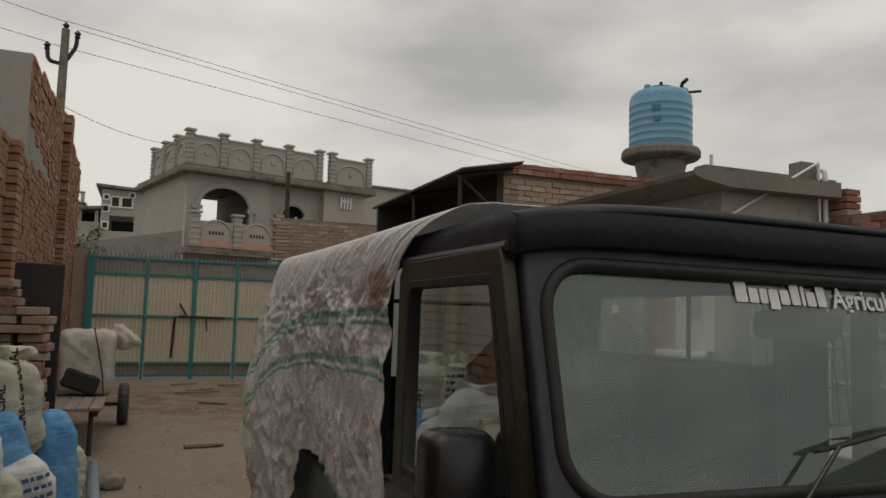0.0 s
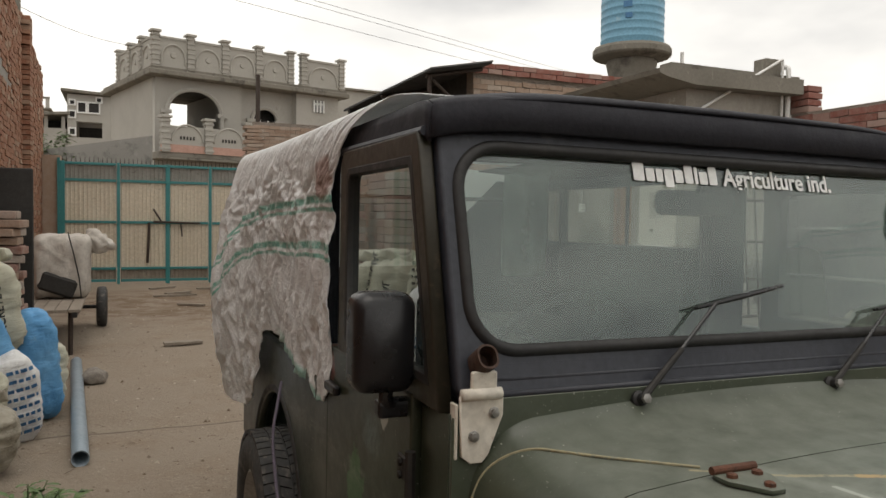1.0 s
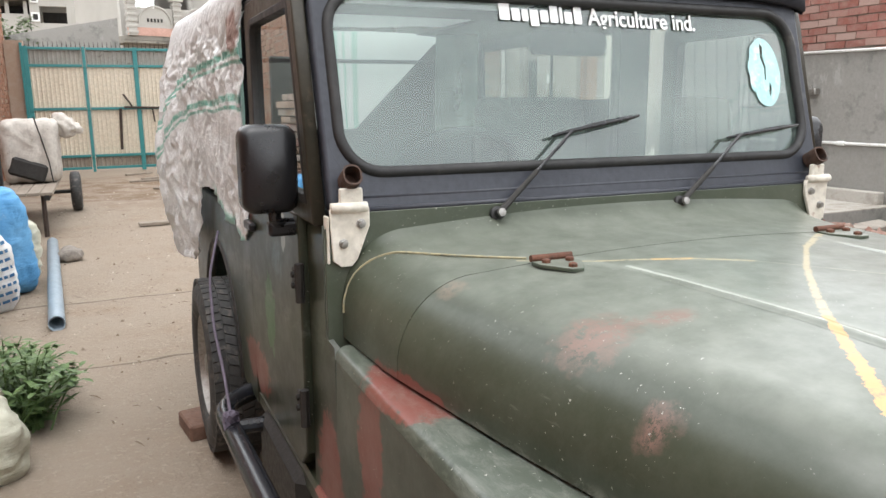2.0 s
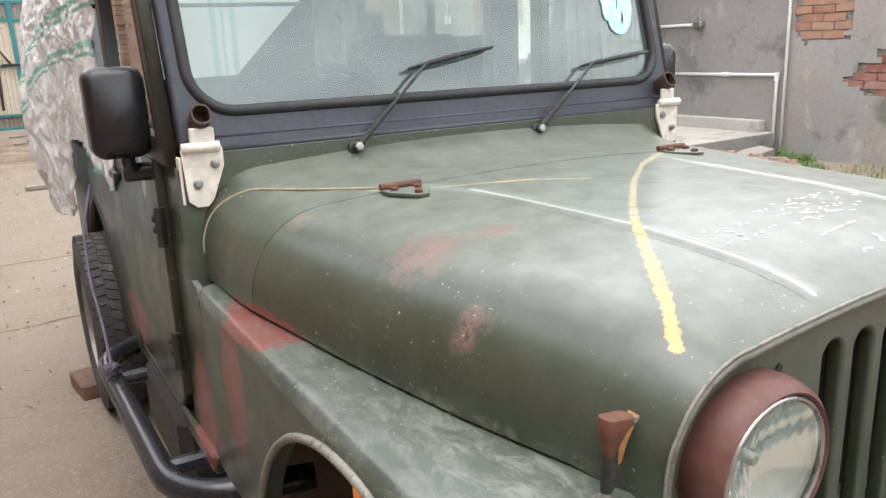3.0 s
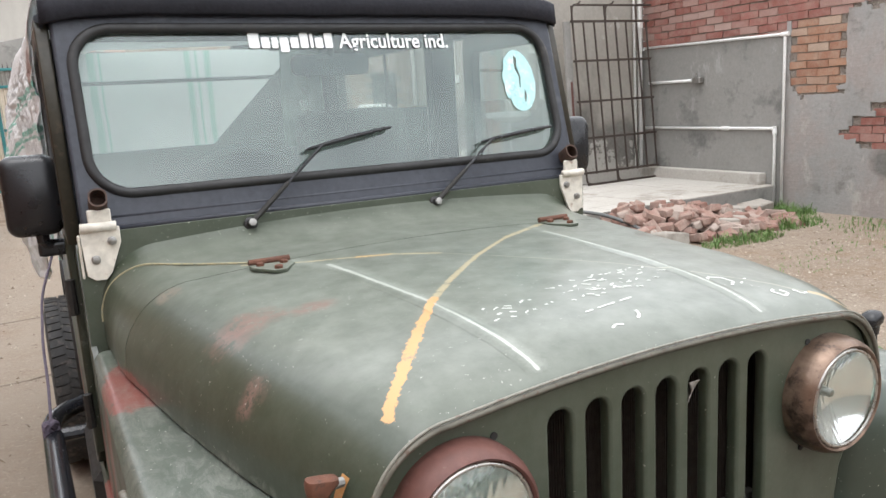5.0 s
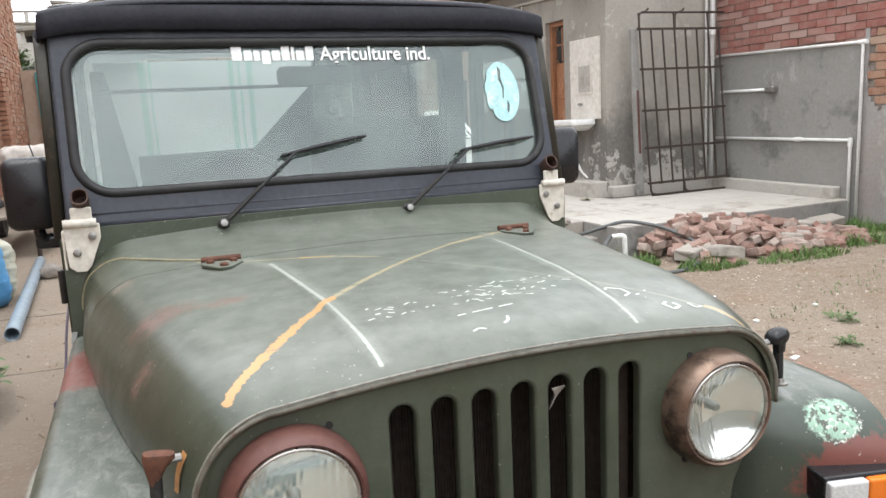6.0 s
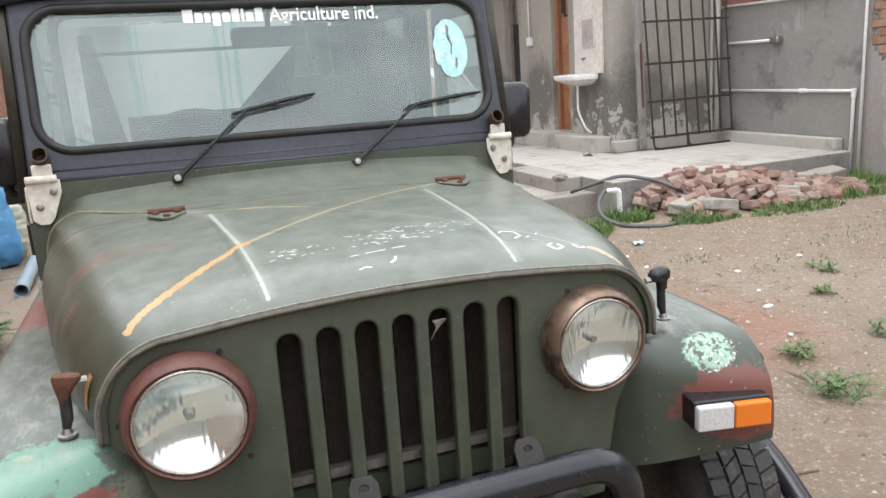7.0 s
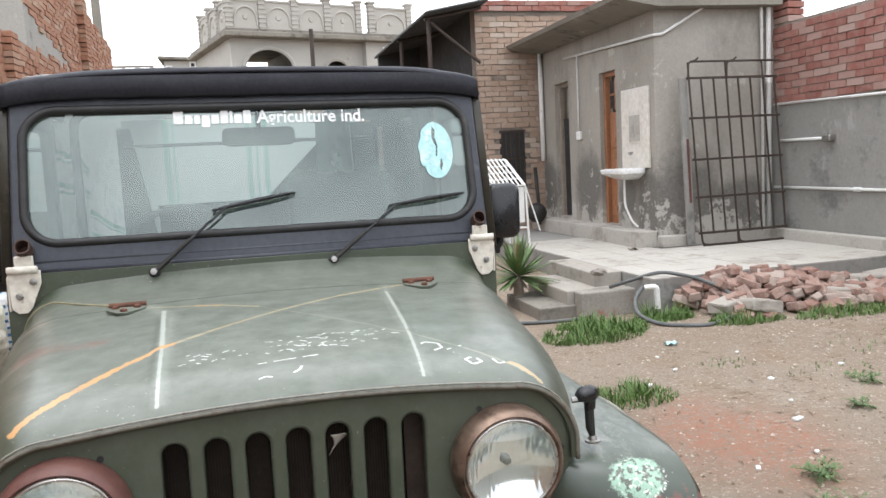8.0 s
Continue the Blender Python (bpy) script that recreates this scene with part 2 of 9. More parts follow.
def tarp_material():
    m = NT("woven_sheet")
    x = m.xyz()
    c = m.mix(m.ramp(m.noise(3.0, 5.0), 0.3, 0.7), (0.78, 0.79, 0.79), (0.86, 0.87, 0.87))
    c = m.mix(m.math("MULTIPLY", m.ramp(m.noise(2.6, 5.0, 0.6), 0.52, 0.72), 0.2), c, (0.66, 0.62, 0.60))
    wob = m.math("MULTIPLY", m.noise(2.2, 3.0), 0.05)
    
    def rise(a, b):
        k = m.math("DIVIDE", m.math("SUBTRACT", x[1], a), b - a)
        return m.math("MINIMUM", m.math("MAXIMUM", k, 0.0), 1.0)

    sag = m.math("ADD", m.math("MULTIPLY", rise(2.5, 3.2), 0.08), m.math("MULTIPLY", rise(2.95, 3.6), 0.34))
    z = m.math("ADD", m.math("ADD", x[2], wob), sag)
    for h, w in ((1.54, 0.014), (1.512, 0.006), (1.41, 0.013), (1.382, 0.007)):
        band = m.ramp(m.math("ABSOLUTE", m.math("SUBTRACT", z, h)), w * 0.6, w, (1, 1, 1), (0, 0, 0))
        c = m.mix(m.math("MULTIPLY", m.math("MULTIPLY", band, m.ramp(m.noise(30.0, 5.0, 0.7), 0.3, 0.5)), 0.85), c, (0.13, 0.46, 0.36))
    crease = m.ramp(m.math("ABSOLUTE", m.math("SUBTRACT", m.noise(17.0, 4.0, 0.6, dist=1.3), 0.5)), 0.0, 0.055, (1, 1, 1), (0, 0, 0))
    crease_dark = m.math("MULTIPLY", m.math("MULTIPLY", crease, m.blob((-0.78, 2.3, 1.25), (0.4, 0.75, 0.42), 0.5, 4.0, 0.5)), 0.13)
    c = m.mix(crease_dark, c, (0.36, 0.33, 0.31))  # crease shade put into the colour, with the dirt of the side
    slope = m.math("ADD", m.math("MULTIPLY", m.math("SUBTRACT", x[1], 2.05), 0.23), 0.955)
    off = m.math("ADD", m.math("ABSOLUTE", m.math("SUBTRACT", x[2], slope)), m.math("MULTIPLY", m.math("SUBTRACT", m.noise(14.0, 4.0), 0.5), 0.06))
    hem = m.math("MULTIPLY", m.ramp(off, 0.018, 0.034, (1, 1, 1), (0, 0, 0)), m.math("SUBTRACT", 1.0, rise(2.42, 2.56)))
    c = m.mix(m.math("MULTIPLY", hem, 0.75), c, (0.20, 0.50, 0.43))
    c = m.mix(m.math("MULTIPLY", m.blob((-0.76, 1.93, 1.58), (0.2, 0.09, 0.07), 0.7, 14.0, 0.3), 0.7), c, (0.30, 0.13, 0.09))
    c = m.mix(m.math("MULTIPLY", m.math("MULTIPLY", m.blob((-0.78, 2.35, 1.22), (0.3, 0.5, 0.26), 0.5, 5.0, 0.6), m.ramp(m.noise(9.0, 8.0, 0.7), 0.42, 0.62)), 0.1), c, (0.47, 0.41, 0.38))
    m.bump(m.mix(0.5, m.noise(26.0, 3.0, 0.45, dist=1.2), m.noise(60.0, 2.0, 0.5, dist=0.8)), 0.75, 0.012)
    tl = m.n.new("ShaderNodeBsdfTranslucent")
    m.l.new(c, tl.inputs["Color"])
    mx = m.n.new("ShaderNodeMixShader")
    mx.inputs[0].default_value = 0.22
    m.set(c, 0.30)
    m.l.new(m.bsdf.outputs[0], mx.inputs[1])
    m.l.new(tl.outputs[0], mx.inputs[2])
    m.l.new(mx.outputs[0], m.out.inputs["Surface"])
    return m.mat


def back_sheet_material():
    """The same woven sheet over the rear opening, with upright green stripes."""
    m = NT("striped_back_sheet")
    x = m.xyz()
    c = m.mix(m.ramp(m.noise(2.0, 4.0), 0.3, 0.7), (0.46, 0.50, 0.49), (0.56, 0.59, 0.58))
    wob = m.math("ADD", x[0], m.math("MULTIPLY", m.noise(2.0, 2.0), 0.04))
    for p, w in ((-0.47, 0.022), (-0.43, 0.008), (0.0, 0.018), (0.045, 0.008), (0.10, 0.018)):
        band = m.ramp(m.math("ABSOLUTE", m.math("SUBTRACT", wob, p)), w * 0.6, w, (1, 1, 1), (0, 0, 0))
        c = m.mix(m.math("MULTIPLY", band, 0.7), c, (0.2, 0.42, 0.34))
    c = m.mix(m.math("MULTIPLY", m.ramp(m.noise(5.0, 5.0, 0.6, vec=m.mapped((2.2, 1, 0.7))), 0.45, 0.7), 0.22), c, (0.42, 0.47, 0.45))
    m.bump(m.noise(6.0, 4.0), 0.6, 0.03)
    tl = m.n.new("ShaderNodeBsdfTranslucent")
    m.l.new(c, tl.inputs["Color"])
    mx = m.n.new("ShaderNodeMixShader")
    mx.inputs[0].default_value = 0.6
    m.set(c, 0.6)
    m.l.new(m.bsdf.outputs[0], mx.inputs[1])
    m.l.new(tl.outputs[0], mx.inputs[2])
    m.l.new(mx.outputs[0], m.out.inputs["Surface"])
    return m.mat


def brick_material(name, a, b, pale, island=True):
    m = NT(name)
    r = m.island() if island else m.rand()
    c = m.mix(r, a, b)
    r2 = m.math("FRACT", m.math("MULTIPLY", r, 7.31))
    c = m.mix(m.ramp(r2, 0.72, 0.95), c, pale)
    c = m.mix(m.math("MULTIPLY", m.ramp(m.noise(9.0, 6.0, 0.65), 0.42, 0.7), 0.6), c, pale)
    c = m.mix(0.3, c, m.ramp(m.noise(60.0, 5.0), 0.2, 0.8, tuple(v * 0.4 for v in a), tuple(min(1, v * 1.5) for v in b)))
    m.bump(m.noise(45.0, 6.0, 0.65), 0.5, 0.008)
    return m.set(c, 0.9, 0.0, 0.2)


def plaster_material(name, a, b, damp, flake, stain=0.56):
    m = NT(name)
    c = m.mix(m.ramp(m.noise(0.9, 6.0, 0.6), 0.3, 0.7), a, b)
    c = m.mix(m.ramp(m.noise(2.1, 8.0, 0.68), stain, stain + 0.12), c, damp)
    c = m.mix(m.math("MULTIPLY", m.ramp(m.noise(3.4, 9.0, 0.7, vec=m.mapped((1, 1, 0.45))), 0.60, 0.66), 0.6), c, flake)
    c = m.mix(0.22, c, m.ramp(m.noise(30.0, 6.0, 0.7), 0.25, 0.75, tuple(v * 0.5 for v in a), tuple(min(1, v * 1.4) for v in b)))
    m.bump(m.mix(0.5, m.noise(24.0, 6.0, 0.6), m.noise(3.4, 9.0, 0.7)), 0.45, 0.01)
    return m.set(c, 0.92, 0.0, 0.15)


def room_plaster():
    """Cement plaster with rising damp of ragged outline and pale blown flakes."""
    m = NT("room_plaster")
    a, b = (0.29, 0.265, 0.23), (0.37, 0.345, 0.305)
    c = m.mix(m.ramp(m.noise(0.9, 6.0, 0.6), 0.3, 0.7), a, b)
    c = m.mix(m.math("MULTIPLY", m.ramp(m.noise(2.4, 8.0, 0.68, vec=m.mapped((1, 1, 0.4))), 0.50, 0.66), 0.6), c, (0.17, 0.16, 0.145))
    for centre, radii in (((4.7, 6.95, 0.75), (0.3, 0.36, 0.62)), ((4.7, 7.5, 0.8), (0.3, 0.3, 0.45)), ((5.1, 6.78, 0.80), (0.6, 0.3, 0.62)), ((5.9, 6.78, 0.7), (0.6, 0.3, 0.42)), ((4.7, 8.6, 0.95), (0.3, 0.5, 0.6)), ((4.7, 10.0, 0.9), (0.3, 0.4, 0.6))):
        k = m.blob(centre, radii, 0.4, 3.2, 0.4)
        c = m.mix(m.math("MULTIPLY", k, 0.9), c, (0.095, 0.092, 0.086))
    z = m.xyz()
    low = m.ramp(z[2], 0.42, 1.15, (1, 1, 1), (0, 0, 0))
    flake = m.ramp(m.math("ADD", m.noise(4.2, 9.0, 0.68), m.math("MULTIPLY", low, 0.14)), 0.62, 0.65)
    c = m.mix(m.math("MULTIPLY", flake, 0.85), c, (0.47, 0.45, 0.41))
    c = m.mix(0.22, c, m.ramp(m.noise(30.0, 6.0, 0.7), 0.25, 0.75, tuple(v * 0.5 for v in a), tuple(min(1, v * 1.4) for v in b)))
    m.bump(m.mix(0.5, m.noise(24.0, 6.0, 0.6), flake), 0.4, 0.01)
    return m.set(c, 0.92, 0.0, 0.15)


def wall_coat():
    """Thin old plaster through which the brick courses and their red show."""
    m = NT("thin_wall_plaster")
    a, b = (0.255, 0.247, 0.232), (0.335, 0.325, 0.31)
    c = m.mix(m.ramp(m.noise(0.8, 6.0, 0.6), 0.3, 0.7), a, b)
    z = m.xyz()
    course = m.math("PINGPONG", m.math("ADD", z[2], m.math("MULTIPLY", m.noise(2.0, 3.0), 0.03)), 0.0415)
    joint = m.ramp(course, 0.0, 0.012, (1, 1, 1), (0, 0, 0))
    thin = m.ramp(m.noise(1.5, 7.0, 0.65), 0.46, 0.60)
    c = m.mix(m.math("MULTIPLY", thin, 0.35), c, (0.31, 0.21, 0.175))
    c = m.mix(m.math("MULTIPLY", m.math("MULTIPLY", joint, thin), 0.08), c, (0.40, 0.36, 0.32))
    c = m.mix(m.math("MULTIPLY", m.ramp(m.noise(2.6, 9.0, 0.7), 0.56, 0.66), 0.8), c, (0.15, 0.14, 0.13))
    c = m.mix(m.math("MULTIPLY", m.ramp(m.noise(3.3, 9.0, 0.7, vec=m.mapped((1, 1, 0.5))), 0.58, 0.66), 0.7), c, (0.44, 0.41, 0.37))
    c = m.mix(m.blob((6.33, 3.45, 0.55), (0.3, 0.28, 0.2), 0.5, 5.0, 0.4), c, (0.13, 0.122, 0.112))
    c = m.mix(0.22, c, m.ramp(m.noise(30.0, 6.0, 0.7), 0.25, 0.75, tuple(v * 0.5 for v in a), tuple(min(1, v * 1.4) for v in b)))
    m.bump(m.mix(0.12, m.noise(20.0, 7.0, 0.65), m.math("MULTIPLY", joint, thin)), 0.5, 0.012)
    return m.set(c, 0.92, 0.0, 0.15)


def sack_material(name, a, b, dirt, amount=0.56):
    """Woven plastic cloth with fine level creases."""
    m = NT(name)
    c = m.mix(m.ramp(m.noise(4.0, 5.0), 0.3, 0.7), a, b)
    c = m.mix(m.math("MULTIPLY", m.ramp(m.noise(9.0, 8.0, 0.7), amount, amount + 0.14), 0.75), c, dirt)
    crease = m.noise(1.0, 6.0, 0.6, vec=m.mapped((9, 9, 46)), dist=0.8)
    # shade of the creases put into the colour as darker lines
    c = m.mix(m.math("MULTIPLY", m.ramp(crease, 0.52, 0.70), 0.22), c, tuple(v * 0.6 for v in a))
    m.bump(m.mix(0.35, crease, m.noise(30.0, 6.0, 0.65)), 0.9, 0.016)
    return m.set(c, 0.55, 0.0, 0.35)


def ground_material():
    m = NT("sandy_earth")
    c = m.mix(m.ramp(m.noise(0.35, 6.0, 0.6), 0.32, 0.68), (0.225, 0.177, 0.134), (0.305, 0.253, 0.20))
    c = m.mix(m.ramp(m.noise(2.2, 8.0, 0.65), 0.5, 0.72), c, (0.235, 0.168, 0.115))
    c = m.mix(m.math("MULTIPLY", m.ramp(m.noise(14.0, 6.0, 0.7), 0.5, 0.75), 0.5), c, (0.37, 0.31, 0.245))
    c = m.mix(m.math("MULTIPLY", m.ramp(m.noise(90.0, 3.0, 0.6), 0.57, 0.65), 0.7), c, (0.17, 0.125, 0.09))
    c = m.mix(m.math("MULTIPLY", m.ramp(m.noise(6.0, 9.0, 0.75), 0.52, 0.62), 0.45), c, (0.20, 0.145, 0.10))
    c = m.mix(m.math("MULTIPLY", m.ramp(m.noise(40.0, 4.0, 0.7), 0.57, 0.63), 0.6), c, (0.46, 0.395, 0.325))
    drive = m.math("MULTIPLY", m.ramp(m.xyz()[0], -0.9, 0.2, (1, 1, 1), (0, 0, 0)), 0.75)
    c = m.mix(m.math("MULTIPLY", drive, m.ramp(m.noise(0.8, 6.0, 0.6), 0.3, 0.55)), c, (0.30, 0.25, 0.20))
    c = m.mix(m.math("MULTIPLY", m.blob((2.15, 1.85, 0), (0.6, 0.7, 1), 0.6, 3.0, 0.6), m.ramp(m.noise(30.0, 7.0, 0.75), 0.38, 0.58)), c, (0.32, 0.165, 0.115))
    c = m.mix(m.math("MULTIPLY", m.math("MULTIPLY", m.blob((-0.6, 13.6, 0), (2.4, 3.2, 1), 0.5, 1.2, 0.5), m.ramp(m.noise(2.2, 8.0, 0.7), 0.40, 0.58)), 0.8), c, (0.17, 0.115, 0.075))
    m.bump(m.mix(0.5, m.noise(35.0, 8.0, 0.7), m.noise(5.0, 6.0, 0.6)), 1.0, 0.035)
    return m.set(c, 0.95, 0.0, 0.15)


# copies of one olive paint, each part's light level put into its colour
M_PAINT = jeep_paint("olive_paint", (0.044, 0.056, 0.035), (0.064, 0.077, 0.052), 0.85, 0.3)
BONNET_MARKS = (
    (((-0.32, 0.80), (-0.25, 0.60), (-0.22, 0.03)), (0.030, 0.020), (0.30, 0.32, 0.275), 0.45, 0.5, 0.9, 0.30),
    (((0.30, 0.80), (0.27, 0.60), (0.23, 0.03)), (0.026, 0.018), (0.30, 0.32, 0.275), 0.35, 0.5, 0.9, 0.32),
    (((-0.274, 0.70), (-0.24, 0.30), (-0.224, 0.02)), (0.0065, 0.0045), (0.44, 0.46, 0.41), 0.8, 0.35, 0.5, 0.30),
    (((0.285, 0.70), (0.25, 0.30), (0.224, 0.02)), (0.0055, 0.0040), (0.42, 0.44, 0.39), 0.7, 0.35, 0.5, 0.32),
    (((-0.05, 0.62), (0.211, 0.27), (0.37, 0.08), (0.415, 0.03)), (0.0035, 0.004, 0.005), (0.32, 0.32, 0.24), 0.55, 0.4, 0.5, 0.34),
    (((-0.42, 0.85), (-0.30, 0.765), (-0.137, 0.690), (-0.05, 0.62)), (0.0045, 0.006, 0.007), (0.42, 0.36, 0.22), 0.75, 0.5, 0.35, 0.36),
    (((-0.20, 0.718), (-0.14, 0.690)), (0.008,), (0.50, 0.33, 0.14), 0.8, 0.5, 0.3, 0.36),
    (((0.345, 0.80), (0.16, 0.68), (0.0, 0.545), (-0.12, 0.43), (-0.222, 0.322)), (0.0095, 0.0065, 0.0075, 0.0085), (0.44, 0.36, 0.21), 0.75, 0.7, 0.45, 0.36),
    (((-0.222, 0.322), (-0.311, 0.208), (-0.389, 0.105), (-0.444, 0.036)), (0.0085, 0.0105, 0.009), (0.55, 0.30, 0.115), 0.95, 0.85, 0.2, 0.30),
    (((0.40, 0.055), (0.44, 0.012)), (0.007,), (0.45, 0.33, 0.17), 0.8, 0.5, 0.3, 0.36),
)
# darker base for the shaded flanks, tops lifted by the upward mask
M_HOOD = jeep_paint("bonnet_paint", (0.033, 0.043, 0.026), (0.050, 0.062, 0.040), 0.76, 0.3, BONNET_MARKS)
# fender copy, its upward brightening cut back to dim the tops
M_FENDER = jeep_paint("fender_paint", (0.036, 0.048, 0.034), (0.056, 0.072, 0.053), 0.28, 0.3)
# darker gloss on the sides, with their dim light also put into it
M_DOORPAINT = jeep_paint("dimmed_side_gloss", (0.015, 0.020, 0.011), (0.028, 0.034, 0.019), 0.05, 0.3)
M_DOORFRAME = worn("door_frame_paint", (0.026, 0.024, 0.017), (0.050, 0.044, 0.031), 0.45, 0, 9, 60, 0.2, (0.10, 0.075, 0.05), 0.62)
M_BLACK = worn("black_frame_paint", (0.027, 0.030, 0.040), (0.046, 0.050, 0.062), 0.45, 0, 4, 60, 0.15, (0.085, 0.09, 0.095), 0.60, spec=0.4)
M_CANVAS = worn("black_vinyl", (0.014, 0.014, 0.019), (0.026, 0.026, 0.033), 0.65, 0, 5, 90, 0.25, (0.045, 0.045, 0.05), 0.62, spec=0.25)
M_LINER = worn("dark_canvas_lining", (0.014, 0.015, 0.018), (0.024, 0.025, 0.029), 0.85, 0, 3, 12, 0.05, spec=0.1)
M_LIP = worn("rubbed_edge_paint", (0.15, 0.15, 0.12), (0.26, 0.25, 0.21), 0.55, 0, 30, 90, 0.2, (0.11, 0.055, 0.035), 0.55)
M_RUSTLIP = worn("rusty_rolled_edge", (0.085, 0.080, 0.060), (0.16, 0.15, 0.12), 0.6, 0, 24, 90, 0.3, (0.09, 0.042, 0.027), 0.56)
M_RUBBER = worn("rubber", (0.012, 0.012, 0.013), (0.022, 0.021, 0.02), 0.6, 0, 6, 70, 0.25, (0.05, 0.045, 0.04), 0.6)
M_TYRE = worn("tyre_rubber", (0.028, 0.028, 0.029), (0.050, 0.049, 0.047), 0.75, 0, 9, 70, 0.3, (0.13, 0.115, 0.10), 0.54)
M_PLASTIC = worn("black_plastic", (0.008, 0.008, 0.009), (0.013, 0.013, 0.015), 0.30, 0, 6, 200, 0.12)
M_TUBE = worn("black_gloss_tube", (0.010, 0.011, 0.014), (0.018, 0.019, 0.024), 0.25, 0, 8, 60, 0.1, (0.05, 0.05, 0.05), 0.62)
M_RUST = worn("rusty_steel", (0.085, 0.034, 0.020), (0.15, 0.062, 0.036), 0.75, 0.2, 20, 90, 0.5, (0.05, 0.03, 0.02), 0.55)
M_RUSTDARK = worn("blackened_rust", (0.040, 0.022, 0.016), (0.085, 0.045, 0.03), 0.8, 0.1, 26, 90, 0.5, (0.02, 0.015, 0.012), 0.55)
M_PRIMER = worn("red_oxide", (0.095, 0.038, 0.030), (0.14, 0.060, 0.047), 0.55, 0.1, 14, 70, 0.2, (0.2, 0.12, 0.1), 0.63)
M_COPPER = worn("rusted_chrome", (0.13, 0.075, 0.05), (0.25, 0.18, 0.135), 0.38, 0.6, 10, 60, 0.3, (0.07, 0.05, 0.04), 0.52)
M_CREAM = worn("cream_bracket_paint", (0.62, 0.57, 0.48), (0.72, 0.68, 0.60), 0.5, 0, 12, 60, 0.2, (0.28, 0.13, 0.06), 0.60)
M_STEEL = worn("dull_steel", (0.25, 0.24, 0.22), (0.38, 0.37, 0.35), 0.4, 0.8, 20, 80, 0.2, (0.12, 0.08, 0.05), 0.6)
M_DARKSTEEL = worn("dark_oily_steel", (0.022, 0.021, 0.02), (0.04, 0.037, 0.034), 0.6, 0.4, 14, 80, 0.3)
M_RADIATOR = worn("radiator_core", (0.020, 0.014, 0.010), (0.042, 0.028, 0.02), 0.7, 0.2, 14, 120, 0.3, (0.06, 0.045, 0.035), 0.6)
M_CHROME = NT("mirror_silver").set((0.86, 0.86, 0.85), 0.06, 1.0)


def reflector_material():
    m = NT("fluted_reflector")
    w = m.n.new("ShaderNodeTexWave")
    w.inputs["Scale"].default_value, w.inputs["Distortion"].default_value = 30.0, 0.0
    m.l.new(m.co, w.inputs["Vector"])
    m.bump(w.outputs["Fac"], 0.09, 0.003)
    return m.set((0.95, 0.95, 0.94), 0.12, 1.0)


M_REFLECTOR = reflector_material()
M_LAMPRIM = worn("lamp_rim", (0.4, 0.38, 0.35), (0.55, 0.53, 0.5), 0.3, 0.9, 10, 60, 0.1, (0.2, 0.12, 0.08), 0.6)
M_AMBER = NT("amber_lens").set((0.75, 0.19, 0.015), 0.22)
M_CLEARLENS = worn("milky_lens", (0.52, 0.53, 0.52), (0.66, 0.67, 0.66), 0.25, 0, 20, 200, 0.1)
M_GLASS = glass("windscreen_glass", (0.80, 0.90, 0.86), 0.175, 0.02, 0.11)
M_SIDEGLASS = glass("door_glass", (0.58, 0.62, 0.60), 0.06, 0.02, 0.34)
M_CURTAIN = glass("clear_curtain_plastic", (0.90, 0.92, 0.90), 0.16, 0.1, 0.06)
M_HAZY = glass("hazy_plastic", (0.72, 0.75, 0.74), 0.55, 0.2, 0.06)
M_LENS = glass("lamp_glass", (0.98, 0.98, 0.97), 0.16, 0.04, 0.06)
M_WHITE = worn("white_lettering", (0.78, 0.80, 0.78), (0.84, 0.86, 0.84), 0.5, 0, 9, 80, 0.05)
M_CHALK = worn("chalk_white", (0.52, 0.54, 0.49), (0.74, 0.75, 0.70), 0.9, 0, 20, 120, 0.1)
M_SCUFF = worn("pale_scuff", (0.20, 0.22, 0.18), (0.36, 0.38, 0.33), 0.8, 0, 20, 120, 0.1)
M_YELLOW = worn("yellow_paint", (0.50, 0.245, 0.085), (0.60, 0.33, 0.14), 0.55, 0, 20, 90, 0.15, (0.40, 0.30, 0.17), 0.6)
M_FADEDYEL = worn("faded_yellow_paint", (0.27, 0.245, 0.155), (0.38, 0.33, 0.20), 0.6, 0, 40, 90, 0.15, (0.22, 0.23, 0.175), 0.5)
M_STICKER = worn("turquoise_sticker", (0.34, 0.60, 0.61), (0.46, 0.70, 0.70), 0.5, 0, 14, 70, 0.1, (0.62, 0.74, 0.74), 0.52)
M_DASH = worn("dusty_dashboard", (0.05, 0.055, 0.055), (0.09, 0.095, 0.092), 0.8, 0, 6, 60, 0.2)
M_SEAT = worn("grey_seat_cloth", (0.045, 0.05, 0.055), (0.08, 0.085, 0.09), 0.9, 0, 8, 90, 0.3)
M_TARP = tarp_material()
M_BACKSHEET = back_sheet_material()
M_BRICKRED = brick_material("red_brick", (0.20, 0.075, 0.058), (0.285, 0.125, 0.10), (0.38, 0.29, 0.25))
M_BRICKTAN = brick_material("tan_brick", (0.28, 0.19, 0.14), (0.37, 0.27, 0.205), (0.45, 0.385, 0.325))
M_BRICKORANGE = brick_material("orange_brick", (0.26, 0.125, 0.082), (0.35, 0.20, 0.13), (0.41, 0.33, 0.26))
M_BRICKRUST = brick_material("rust_brick", (0.25, 0.105, 0.066), (0.34, 0.175, 0.112), (0.39, 0.30, 0.225))
M_BRICKRUST1 = brick_material("rust_brick_single", (0.25, 0.105, 0.066), (0.34, 0.175, 0.112), (0.39, 0.30, 0.225), False)
